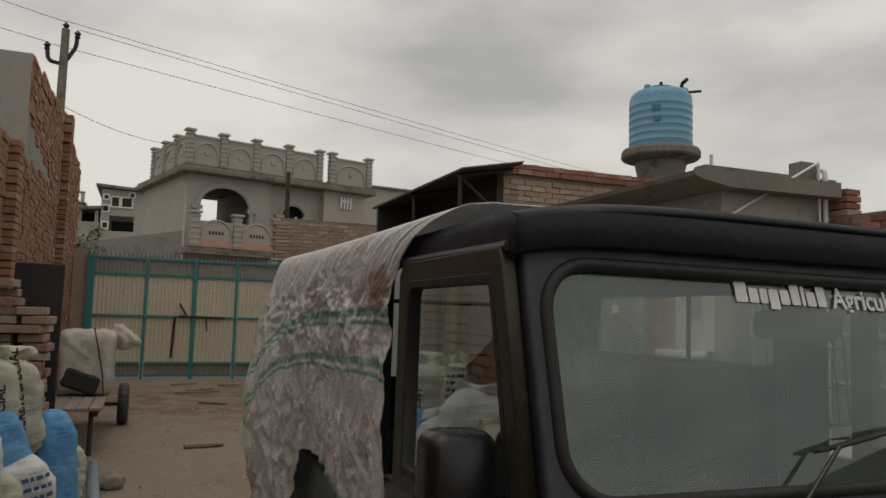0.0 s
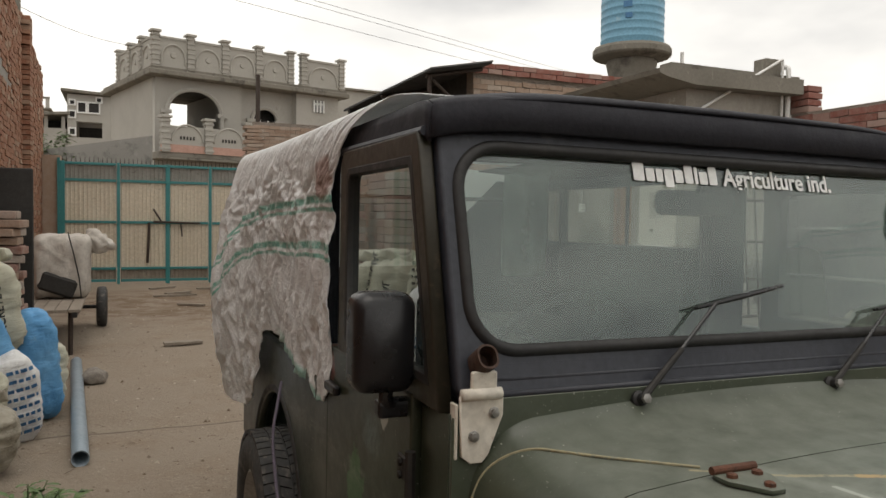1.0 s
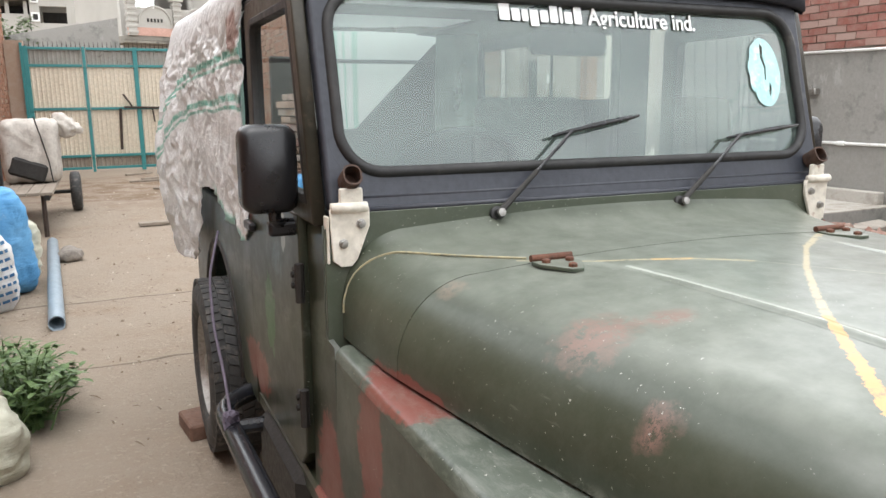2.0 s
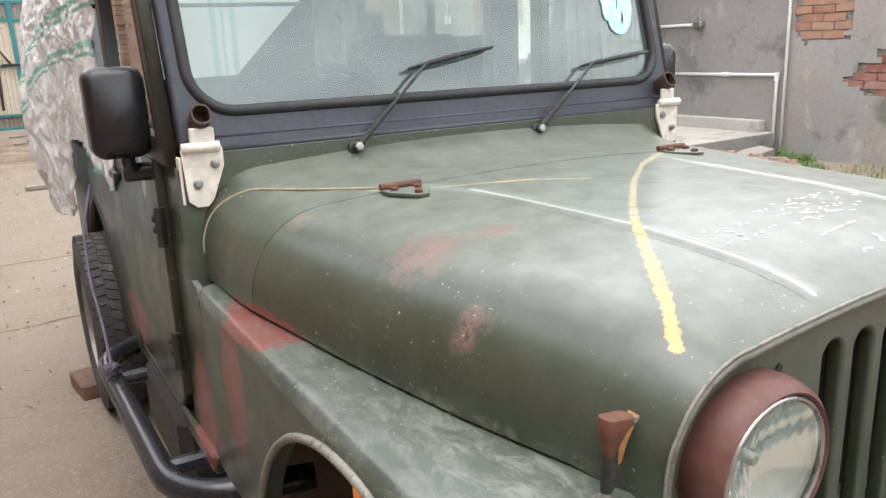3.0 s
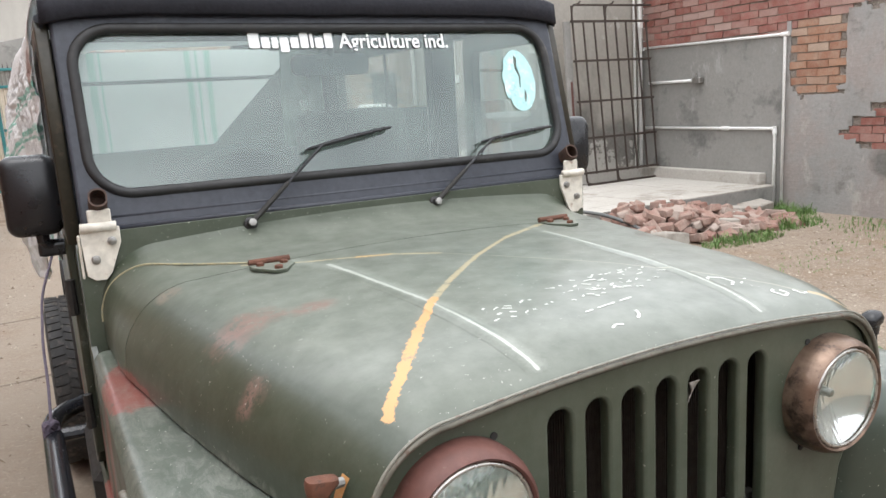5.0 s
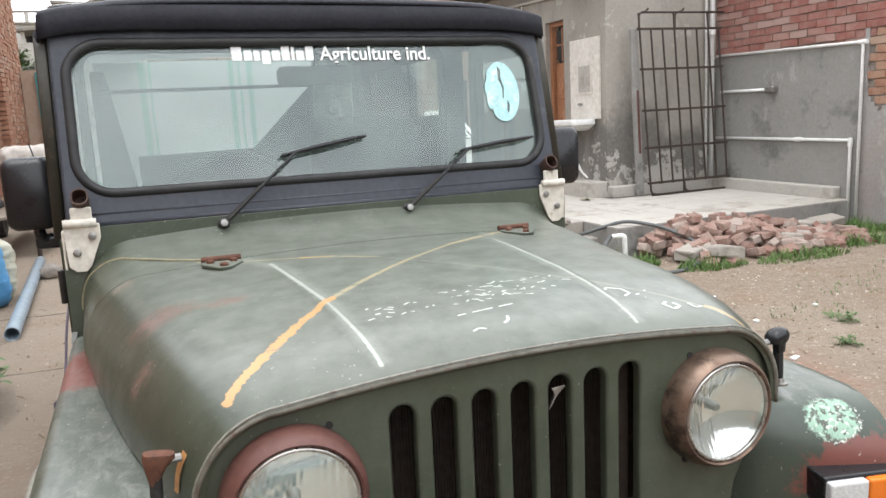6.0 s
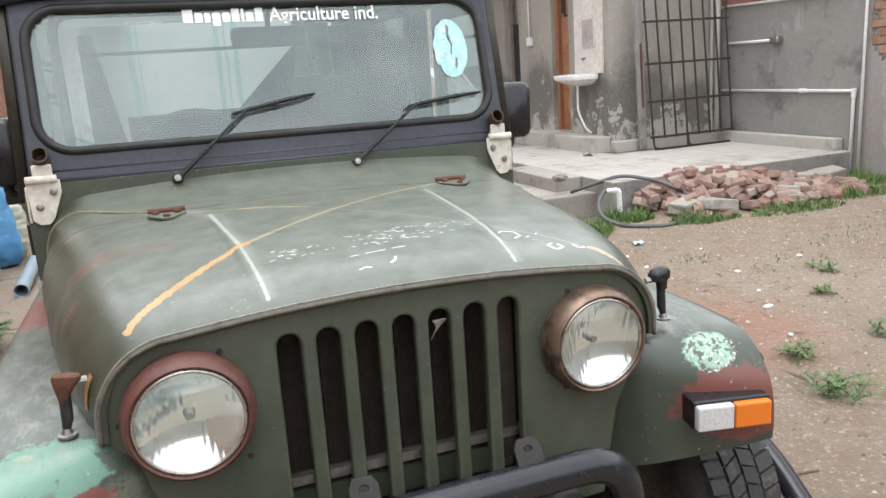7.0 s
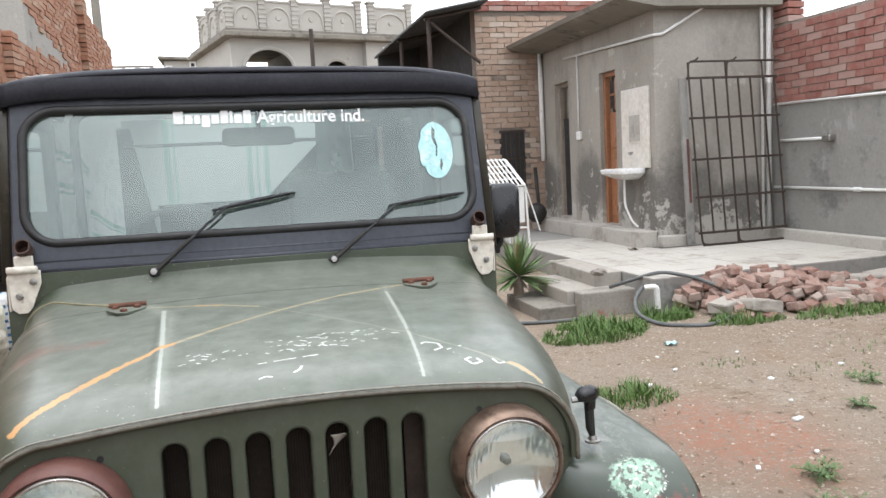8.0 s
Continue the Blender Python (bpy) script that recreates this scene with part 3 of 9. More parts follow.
M_BRICKRED1 = brick_material("red_brick_single", (0.20, 0.075, 0.058), (0.285, 0.125, 0.10), (0.38, 0.29, 0.25), False)
M_BRICKORANGE1 = brick_material("orange_brick_single", (0.26, 0.125, 0.082), (0.35, 0.20, 0.13), (0.41, 0.33, 0.26), False)
M_BRICKPIECE = brick_material("loose_brick", (0.20, 0.095, 0.073), (0.31, 0.215, 0.175), (0.40, 0.35, 0.305), False)
M_PAVER = brick_material("pink_paver", (0.24, 0.085, 0.078), (0.36, 0.27, 0.20), (0.40, 0.37, 0.335), False)
M_MORTAR = worn("mortar", (0.22, 0.18, 0.15), (0.31, 0.265, 0.225), 0.95, 0, 4, 40, 0.5, (0.2, 0.16, 0.13), 0.6, 0.5, 0.01)
M_PLASTER = plaster_material("cement_plaster", (0.29, 0.275, 0.25), (0.36, 0.345, 0.315), (0.17, 0.165, 0.155), (0.45, 0.43, 0.40))
M_PLASTERDARK = plaster_material("damp_cement_plaster", (0.23, 0.222, 0.206), (0.285, 0.275, 0.256), (0.135, 0.132, 0.125), (0.40, 0.385, 0.36), 0.54)
M_ROOM = room_plaster()
M_WALLCOAT = wall_coat()
M_HOUSE = plaster_material("house_plaster", (0.36, 0.345, 0.31), (0.42, 0.40, 0.365), (0.27, 0.26, 0.24), (0.46, 0.44, 0.40), 0.62)
M_CONCRETE = plaster_material("stained_concrete", (0.175, 0.162, 0.137), (0.25, 0.23, 0.197), (0.085, 0.076, 0.066), (0.38, 0.36, 0.32), 0.52)
M_CHEEK = worn("cement_with_red_traces", (0.24, 0.22, 0.19), (0.32, 0.295, 0.26), 0.92, 0, 3, 40, 0.4, (0.33, 0.12, 0.09), 0.60)
M_STEP = plaster_material("worn_step_cement", (0.29, 0.265, 0.23), (0.37, 0.34, 0.30), (0.16, 0.14, 0.12), (0.44, 0.41, 0.37), 0.56)
M_PORCH = plaster_material("pale_tiled_floor", (0.37, 0.345, 0.305), (0.45, 0.425, 0.385), (0.25, 0.225, 0.19), (0.52, 0.50, 0.465), 0.54)
M_GROUND = ground_material()
M_PVC = worn("white_pvc", (0.70, 0.69, 0.66), (0.80, 0.79, 0.76), 0.4, 0, 4, 50, 0.1, (0.45, 0.41, 0.35), 0.64)
M_PVCGREY = worn("blue_grey_pvc", (0.20, 0.26, 0.31), (0.28, 0.34, 0.39), 0.45, 0, 4, 50, 0.15, (0.3, 0.27, 0.22), 0.62)
M_IRON = worn("rusty_iron_bars", (0.036, 0.026, 0.021), (0.065, 0.046, 0.036), 0.7, 0.3, 10, 70, 0.4)
M_TEAL = worn("teal_gate_paint", (0.022, 0.17, 0.18), (0.035, 0.22, 0.22), 0.45, 0, 4, 40, 0.15, (0.12, 0.09, 0.07), 0.66)
M_SHEETCREAM = worn("cream_sheet_metal", (0.56, 0.49, 0.38), (0.64, 0.57, 0.46), 0.5, 0, 2, 30, 0.1, (0.38, 0.31, 0.23), 0.64)
M_TIN = worn("grey_corrugated_tin", (0.05, 0.05, 0.05), (0.09, 0.088, 0.085), 0.6, 0.3, 2, 30, 0.2)
M_GATEGREY = worn("grey_gate_sheet", (0.20, 0.195, 0.175), (0.30, 0.285, 0.255), 0.6, 0, 5, 40, 0.2, (0.12, 0.10, 0.085), 0.6)
# near-black: shade of openings put into colour; also a board and a cord
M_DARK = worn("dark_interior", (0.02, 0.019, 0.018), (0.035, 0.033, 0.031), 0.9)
M_WOOD = worn("varnished_wood", (0.24, 0.10, 0.045), (0.34, 0.16, 0.08), 0.5, 0, 7, 50, 0.25, (0.14, 0.06, 0.03), 0.62)
M_OLDWOOD = worn("grey_timber", (0.20, 0.165, 0.13), (0.30, 0.255, 0.21), 0.9, 0, 7, 60, 0.4, (0.10, 0.08, 0.06), 0.6)
M_MARBLE = worn("cream_marble_tile", (0.56, 0.52, 0.46), (0.66, 0.62, 0.56), 0.35, 0, 4, 20, 0.05, (0.44, 0.39, 0.33), 0.62)
M_CERAMIC = worn("white_ceramic", (0.70, 0.70, 0.68), (0.78, 0.78, 0.76), 0.25, 0, 3, 30, 0.05, (0.5, 0.47, 0.42), 0.66)
M_TANK = worn("blue_plastic_tank", (0.13, 0.32, 0.46), (0.18, 0.39, 0.53), 0.5, 0, 1.5, 30, 0.1, (0.30, 0.44, 0.50), 0.62)
M_HOSE = worn("grey_hose", (0.075, 0.08, 0.08), (0.12, 0.125, 0.12), 0.6, 0, 8, 60, 0.15)
M_LEAF = worn("weed_leaf", (0.07, 0.13, 0.04), (0.13, 0.20, 0.07), 0.6, 0, 9, 40, 0.2, (0.14, 0.15, 0.06), 0.66)
M_GRASS = worn("grass_blade", (0.075, 0.145, 0.03), (0.13, 0.21, 0.055), 0.6, 0, 5, 40, 0.2, (0.18, 0.18, 0.08), 0.66)
M_DRYGRASS = worn("dry_grass", (0.12, 0.13, 0.05), (0.2, 0.19, 0.09), 0.8, 0, 5, 40, 0.2)
M_SACKWHITE = sack_material("white_woven_sack", (0.60, 0.60, 0.60), (0.74, 0.74, 0.73), (0.46, 0.42, 0.37))
M_COVER = worn("pale_canvas_cover", (0.42, 0.385, 0.345), (0.53, 0.495, 0.45), 0.8, 0, 5, 18, 0.8, (0.30, 0.26, 0.22), dirt_amount=0.6, dist=0.015)
M_SACKBLUE = sack_material("blue_woven_sack", (0.08, 0.27, 0.52), (0.15, 0.38, 0.64), (0.24, 0.40, 0.55), 0.6)
M_SACKGREEN = sack_material("pale_green_sack", (0.43, 0.42, 0.33), (0.54, 0.53, 0.43), (0.30, 0.27, 0.20))
M_SACKDIRTY = sack_material("dirty_sack", (0.26, 0.235, 0.185), (0.39, 0.36, 0.295), (0.16, 0.135, 0.10), 0.5)
M_INK = worn("black_print", (0.03, 0.03, 0.028), (0.06, 0.06, 0.055), 0.7, 0, 20, 80, 0.1)
M_BLUEINK = worn("blue_print", (0.05, 0.16, 0.32), (0.08, 0.22, 0.4), 0.7, 0, 20, 80, 0.1)
M_ROPE = worn("purple_rope", (0.085, 0.070, 0.095), (0.145, 0.12, 0.16), 0.9, 0, 30, 120, 0.4)
M_JOINT = worn("damp_grit", (0.14, 0.11, 0.083), (0.20, 0.16, 0.125), 0.95, 0, 9, 60, 0.5)
M_STONE = worn("grey_stone", (0.17, 0.15, 0.13), (0.27, 0.24, 0.21), 0.9, 0, 9, 50, 0.6)
M_WHITEPAINT = worn("white_painted_steel", (0.68, 0.68, 0.66), (0.78, 0.78, 0.75), 0.45, 0, 6, 50, 0.1, (0.4, 0.33, 0.26), 0.66)
M_BALUSTRADE = worn("pink_band_plaster", (0.42, 0.24, 0.19), (0.50, 0.31, 0.25), 0.8, 0, 3, 30, 0.2)
M_BROWNBRICK = worn("sooty_brown_brick", (0.11, 0.058, 0.040), (0.18, 0.105, 0.075), 0.9, 0, 12, 60, 0.5)
M_TWIG = worn("dry_twig", (0.09, 0.06, 0.04), (0.19, 0.14, 0.09), 0.9, 0, 1.5, 60, 0.2)
M_WIRE = worn("cable", (0.10, 0.10, 0.105), (0.15, 0.15, 0.15), 0.6)

# ---- mesh helpers ----
def finish(name, bm, material, parent=None, label="", smooth=False, angle=None):
    bmesh.ops.recalc_face_normals(bm, faces=bm.faces)
    me = bpy.data.meshes.new(name)
    bm.to_mesh(me)
    bm.free()
    return from_mesh(name, me, material, parent, label, smooth, angle)


def from_mesh(name, me, material, parent=None, label="", smooth=False, angle=None):
    if smooth:
        me.polygons.foreach_set("use_smooth", [True] * len(me.polygons))
        if angle:
            me.set_sharp_from_angle(angle=radians(angle))
    me.materials.clear()
    me.materials.append(material)
    ob = new(name, me)
    if parent is not None:
        ob.parent = parent
    if label:
        ob["label"] = label
    return ob


part = finish


def thing(name, at=(0, 0, 0), rz=0.0, label="", category="", group="", kind=""):
    e = new(name)
    e.empty_display_size = 0.1
    e.matrix_world = pose(*at, 0, 0, rz)
    return tagged(e, label, category, group, kind)


def box(bm, c, s, m=None, bevel=0.0, seg=1, taper=None):
    r = bmesh.ops.create_cube(bm, size=1.0)
    vs = r["verts"]
    for v in vs:
        if taper and v.co.z > 0:
            v.co.x *= taper
            v.co.y *= taper
        v.co = Vector((v.co.x * s[0], v.co.y * s[1], v.co.z * s[2]))
    if bevel:
        es = list({e for v in vs for e in v.link_edges})
        g = bmesh.ops.bevel(bm, geom=es, offset=bevel, segments=seg, affect="EDGES", profile=0.5)
        vs = list({v for f in g["faces"] for v in f.verts} | {v for v in vs if v.is_valid})
    for v in vs:
        p = v.co.copy()
        v.co = (m @ p if m else p) + Vector(c)
    return vs


def ring_loft(bm, rings, closed=True, cap=True):
    rows = [[bm.verts.new(p) for p in r] for r in rings]
    n = len(rows[0])
    for a, b in zip(rows, rows[1:]):
        for i in range(n if closed else n - 1):
            j = (i + 1) % n
            bm.faces.new((a[i], a[j], b[j], b[i]))
    if cap and closed:
        bm.faces.new(rows[0][::-1])
        bm.faces.new(rows[-1])
    return rows


def frame_at(d):
    d = Vector(d).normalized()
    up = Vector((0, 0, 1)) if abs(d.z) < 0.95 else Vector((1, 0, 0))
    a = d.cross(up).normalized()
    return a, a.cross(d).normalized()


def tube(bm, pts, r, n=10, cap=True):
    pts = [Vector(p) for p in pts]
    rad = r if isinstance(r, (list, tuple)) else [r] * len(pts)
    rings, a = [], None
    for i, p in enumerate(pts):
        d = (pts[min(i + 1, len(pts) - 1)] - pts[max(i - 1, 0)]).normalized()
        if a is None:
            a, _ = frame_at(d)
        a = (a - d * a.dot(d)).normalized()
        b = d.cross(a)
        rings.append([p + (a * math.cos(2 * math.pi * k / n) + b * math.sin(2 * math.pi * k / n)) * rad[i] for k in range(n)])
    ring_loft(bm, rings, True, cap)


def bend(pts, r, n=6):
    """Rounds the corners of a polyline."""
    pts = [Vector(p) for p in pts]
    out = [pts[0]]
    for a, b, c in zip(pts, pts[1:], pts[2:]):
        u, v = (a - b), (c - b)
        k = min(r, u.length * 0.49, v.length * 0.49)
        p, q = b + u.normalized() * k, b + v.normalized() * k
        for i in range(n + 1):
            t = i / n
            out.append(p * (1 - t) ** 2 + b * 2 * t * (1 - t) + q * t * t)
    out.append(pts[-1])
    return out


def lathe(bm, profile, n=24, m=None, cap=False):
    """Profile of (radius, height) turned round the local z."""
    m = m or Matrix()
    rings = [[m @ Vector((r * math.cos(2 * math.pi * k / n), r * math.sin(2 * math.pi * k / n), h)) for k in range(n)] for r, h in profile]
    ring_loft(bm, rings, True, cap)


def sheet(bm, fn, nu, nv):
    rows = [[bm.verts.new(fn(i / nu, j / nv)) for j in range(nv + 1)] for i in range(nu + 1)]
    for a, b in zip(rows, rows[1:]):
        for j in range(nv):
            bm.faces.new((a[j], a[j + 1], b[j + 1], b[j]))
    return rows


def thicken(ob, t, offset=0.0, crisp=False):
    s = ob.modifiers.new("thickness", "SOLIDIFY")
    s.thickness, s.offset = t, offset
    if crisp:
        ob.modifiers.new("crisp_rim", "EDGE_SPLIT").split_angle = radians(50)
    return ob


def rounded(cx, cy, w, h, r, n=6):
    out = []
    for sx, sy, a0 in ((1, 1, 0), (-1, 1, 90), (-1, -1, 180), (1, -1, 270)):
        for i in range(n + 1):
            a = radians(a0 + 90 * i / n)
            out.append((cx + sx * (w / 2 - r) + r * math.cos(a), cy + sy * (h / 2 - r) + r * math.sin(a)))
    return out


def plate_mesh(name, outlines, half, bevel=0.0, m=None):
    """A flat plate with holes: the first outline is the edge, the others are cut out."""
    cu = bpy.data.curves.new(name, "CURVE")
    cu.dimensions, cu.fill_mode, cu.extrude, cu.bevel_depth, cu.bevel_resolution = "2D", "BOTH", half, bevel, 2
    for pts in outlines:
        sp = cu.splines.new("POLY")
        sp.points.add(len(pts) - 1)
        for q, p in zip(sp.points, pts):
            q.co = (p[0], p[1], 0, 1)
        sp.use_cyclic_u = True
    return curve_mesh(name, cu, m)


def curve_mesh(name, cu, m=None):
    ob = bpy.data.objects.new(name, cu)
    scene.collection.objects.link(ob)
    dg = bpy.context.evaluated_depsgraph_get()
    dg.update()
    me = bpy.data.meshes.new_from_object(ob.evaluated_get(dg))
    bpy.data.objects.remove(ob)
    bpy.data.curves.remove(cu)
    if m:
        me.transform(m)
    return me


def text_mesh(name, body, size, m, width=None, bold=0.0):
    cu = bpy.data.curves.new(name, "FONT")
    cu.body, cu.size, cu.extrude, cu.offset = body, size, 0.0006, bold
    me = curve_mesh(name, cu)
    if width:
        xs = [v.co.x for v in me.vertices]
        k = width / (max(xs) - min(xs))
        me.transform(Matrix.Diagonal((k, 1, 1, 1)))
    me.transform(m)
    return me


def axes(o, x, y, z):
    return Matrix((( x[0], y[0], z[0], o[0]), (x[1], y[1], z[1], o[1]), (x[2], y[2], z[2], o[2]), (0, 0, 0, 1)))


def lerp(a, b, t):
    return a + (b - a) * t


def table(pairs, x):
    """Linear interpolation in a short table."""
    if x <= pairs[0][0]:
        return pairs[0][1]
    for (a, u), (b, v) in zip(pairs, pairs[1:]):
        if x <= b:
            return lerp(u, v, (x - a) / (b - a))
    return pairs[-1][1]

# ---- the ground ----
def ground_height(x, y):
    h = 0.02 * (noise.noise(Vector((x * 0.35, y * 0.35, 1.0)))) + 0.012 * noise.noise(Vector((x * 1.7, y * 1.7, 4.0))) + 0.006 * noise.noise(Vector((x * 6, y * 6, 7.0)))
    dip = min(1, max(0, (y - 4.05) / 0.7)) * min(1, max(0, (7.2 - y) / 0.7)) * min(1, max(0, (x - 1.5) / 0.6)) * min(1, max(0, (4.0 - x) / 0.5))
    h -= 0.115 * dip * dip * (3 - 2 * dip)  # the yard dips towards the porch steps
    return h * max(0.0, 1 - max(0, abs(x) - 12) / 10) * (1.0 if y < 20 else max(0.0, 1 - (y - 20) / 6))


def build_ground():
    bm = bmesh.new()
    xs = [-900, -300, -100, -40, -20] + [-10 + 0.125 * i for i in range(161)] + [20, 40, 100, 300, 900]
    ys = [-900, -300, -100, -30, -12] + [-5 + 0.125 * i for i in range(201)] + [24, 30, 45, 80, 160, 400, 1500]
    rows = [[bm.verts.new((x, y, ground_height(x, y))) for x in xs] for y in ys]
    for a, b in zip(rows, rows[1:]):
        for i in range(len(xs) - 1):
            bm.faces.new((a[i], a[i + 1], b[i + 1], b[i]))
    return tagged(finish("ground", bm, M_GROUND, smooth=True), "pale sandy earth yard with scuffed dusty drive", "ground", kind="structure")


build_ground()


# ---- walls ----
def wall_box(name, lo, hi, mat, label, category="wall"):
    bm = bmesh.new()
    c = [(a + b) / 2 for a, b in zip(lo, hi)]
    s = [b - a for a, b in zip(lo, hi)]
    box(bm, c, s)
    return tagged(finish(name, bm, mat), label, category, kind="structure")


def brick_boxes(o, u, n, width, height, keep=None, pitch=(0.242, 0.083), size=(0.232, 0.0725), proud=0.014, rough=1.0, seed=3):
    """Corner sets of the bricks of a running bond on a wall; o: lower corner, u: along, n: outward."""
    rnd = random.Random(seed)
    o, u, n = Vector(o), Vector(u), Vector(n)
    up = Vector((0, 0, 1))
    out = []
    for row in range(int(height / pitch[1])):
        shift = (row % 2) * pitch[0] / 2
        for col in range(-1, int(width / pitch[0]) + 1):
            a, b = col * pitch[0] + shift, col * pitch[0] + shift + size[0]
            a, b = max(a, 0.0), min(b, width)
            if b - a < 0.05:
                continue
            v = row * pitch[1] + rnd.uniform(-1, 1) * 0.004 * rough
            if keep and not keep((a + b) / 2, v + size[1] / 2):
                continue
            d = proud + rnd.uniform(-0.006, 0.007) * rough
            tilt = rnd.uniform(-0.004, 0.004) * rough
            corners = []
            for uu, vv, dd in ((a, v + tilt, d), (b, v - tilt, d + rnd.uniform(-0.004, 0.004) * rough), (b, v + size[1] - tilt, d), (a, v + size[1] + tilt, d)):
                corners.append((uu + rnd.uniform(-0.003, 0.003) * rough, vv + rnd.uniform(-0.003, 0.003) * rough, dd))
            front = [o + u * x + up * y + n * z for x, y, z in corners]
            back = [o + u * (x + (0.004 if i in (0, 3) else -0.004) * -1) + up * y - n * 0.01 for i, (x, y, z) in enumerate(corners)]
            out.append(((a + b) / 2, v + size[1] / 2, front, back))
    return out


def joined_bricks(name, rows, mat, parent, label):
    verts, faces = [], []
    for _, _, f, b in rows:
        k = len(verts)
        verts += [tuple(p) for p in f] + [tuple(p) for p in b]
        faces += [(k, k + 1, k + 2, k + 3)] + [(k + i, k + 4 + i, k + 4 + (i + 1) % 4, k + (i + 1) % 4) for i in range(4)]
    me = bpy.data.meshes.new(name)
    me.from_pydata(verts, [], faces)
    me.update()
    ob = from_mesh(name, me, mat, parent, label)
    bm = bmesh.new()
    bm.from_mesh(me)
    bmesh.ops.recalc_face_normals(bm, faces=bm.faces)
    bm.to_mesh(me)
    bm.free()
    ob["kind"] = "stuff"
    return ob


SINGLE_BRICKS = []  # filled here, built last in the file


def brick_face(wall, o, u, n, width, height, mat, single=None, **kw):
    rows = brick_boxes(o, u, n, width, height, **kw)
    if single:
        ones = [r for r in rows if single(r[0], r[1])][:300]
        chosen = {id(r) for r in ones}
        SINGLE_BRICKS.append((wall, ones, mat))
        rows = [r for r in rows if id(r) not in chosen]
    if rows:
        joined_bricks("brickwork", rows, mat, wall, "weathered bricks in running bond")


def ragged_plaster(name, o, u, n, width, height, mat, hole, parent, cell=0.045, proud=0.022):
    """A coat of plaster that has fallen off where hole(u, v) says so."""
    o, u, n = Vector(o), Vector(u), Vector(n)
    bm = bmesh.new()
    nu, nv = int(width / cell), int(height / cell)
    grid = {}

    def vert(i, j):
        if (i, j) not in grid:
            a, b = i * width / nu, j * height / nv
            w = Vector((noise.noise(Vector((a * 9, b * 9, 2))), noise.noise(Vector((a * 9, b * 9, 9))), 0)) * 0.02
            edge = i in (0, nu) or j in (0, nv)
            bump = 0.005 * noise.noise(Vector((a * 1.5, b * 1.5, 5)))
            grid[i, j] = bm.verts.new(o + u * (a + (0 if edge else w.x)) + Vector((0, 0, b + (0 if edge else w.y))) + n * (proud + bump))
        return grid[i, j]

    for i in range(nu):
        for j in range(nv):
            if not hole((i + 0.5) * width / nu, (j + 0.5) * height / nv):
                bm.faces.new((vert(i, j), vert(i + 1, j), vert(i + 1, j + 1), vert(i, j + 1)))
    rim = [e for e in bm.edges if len(e.link_faces) == 1]
    r = bmesh.ops.extrude_edge_only(bm, edges=rim)
    for v in [g for g in r["geom"] if isinstance(g, bmesh.types.BMVert)]:
        v.co -= n * (proud + 0.004)
    return finish(name, bm, mat, parent)


def rag(a, b, k=6.0, amp=0.1, seed=0.0):
    return amp * noise.noise(Vector((a * k, b * k, seed))) + amp * 0.5 * noise.noise(Vector((a * k * 3, b * k * 3, seed + 3)))


XW, XB, YB, XL = 6.35, 4.70, 6.78, -2.80

# right boundary wall: plaster below, bare red brick above
wall_right = wall_box("wall_right", (XW, -6.0, -0.3), (XW + 0.23, 6.78, 2.85), M_MORTAR, "boundary wall of red brick over patched grey plaster")


def in_orange(a, b):  # a runs along +y from y = -6
    y = a - 6.0
    return 3.96 < y < 4.58 and 1.24 + rag(y, b, 4, 0.12, 2) < b


def right_hole(a, b):
    y = a - 6.0
    if y > 4.62:
        return b > 1.86 + rag(y, b, 3, 0.02)
    if b > 2.02 + 0.5 * max(0, 3.9 - y) * 0.3 + rag(y, b, 4, 0.16, 5):
        return True
    if in_orange(a, b):
        return True
    for cy, cz, ry, rz in ((3.55, 0.86, 0.36, 0.18), (3.5, 1.06, 0.2, 0.1), (2.6, 1.5, 0.4, 0.2), (4.75, 1.0, 0.06, 0.5)):
        if ((y - cy) / ry) ** 2 + ((b - cz) / rz) ** 2 + rag(y, b, 9, 0.9, 8) < 1:
            return True
    return False


def right_dark(a, b):
    return not (4.0 < a - 6.0 < 4.6 and b < 2.0)


brick_face(wall_right, (XW, -6.0, 0.0), (0, 1, 0), (-1, 0, 0), 12.78, 2.85, M_BRICKRED, keep=lambda a, b: right_hole(a, b) and right_dark(a, b),
           single=lambda a, b: 8.6 < a < 12.78 and b > 1.86)
brick_face(wall_right, (XW, -6.0, 0.0), (0, 1, 0), (-1, 0, 0), 12.78, 2.1, M_BRICKORANGE, keep=lambda a, b: right_hole(a, b) and not right_dark(a, b),
           single=lambda a, b: True, proud=0.012)
ragged_plaster("plaster_coat", (XW, -6.0, 0.0), (0, 1, 0), (-1, 0, 0), 10.64, 2.85, M_WALLCOAT, right_hole, wall_right)
ragged_plaster("plaster_coat", (XW, 4.64, 0.0), (0, 1, 0), (-1, 0, 0), 2.14, 1.87, M_PLASTERDARK, lambda a, b: right_hole(a + 10.64, b), wall_right, proud=0.03)
bm = bmesh.new()  # toothed bricks left sticking up where the wall ends
for k in range(4):
    box(bm, (XW + 0.11, 6.72 + (0.05 if k % 2 else -0.03), 2.89 + k * 0.083), (0.23, 0.34 + (0.14 if k % 2 else 0), 0.07), bevel=0.004)
finish("toothed_end", bm, M_BRICKRED, wall_right)

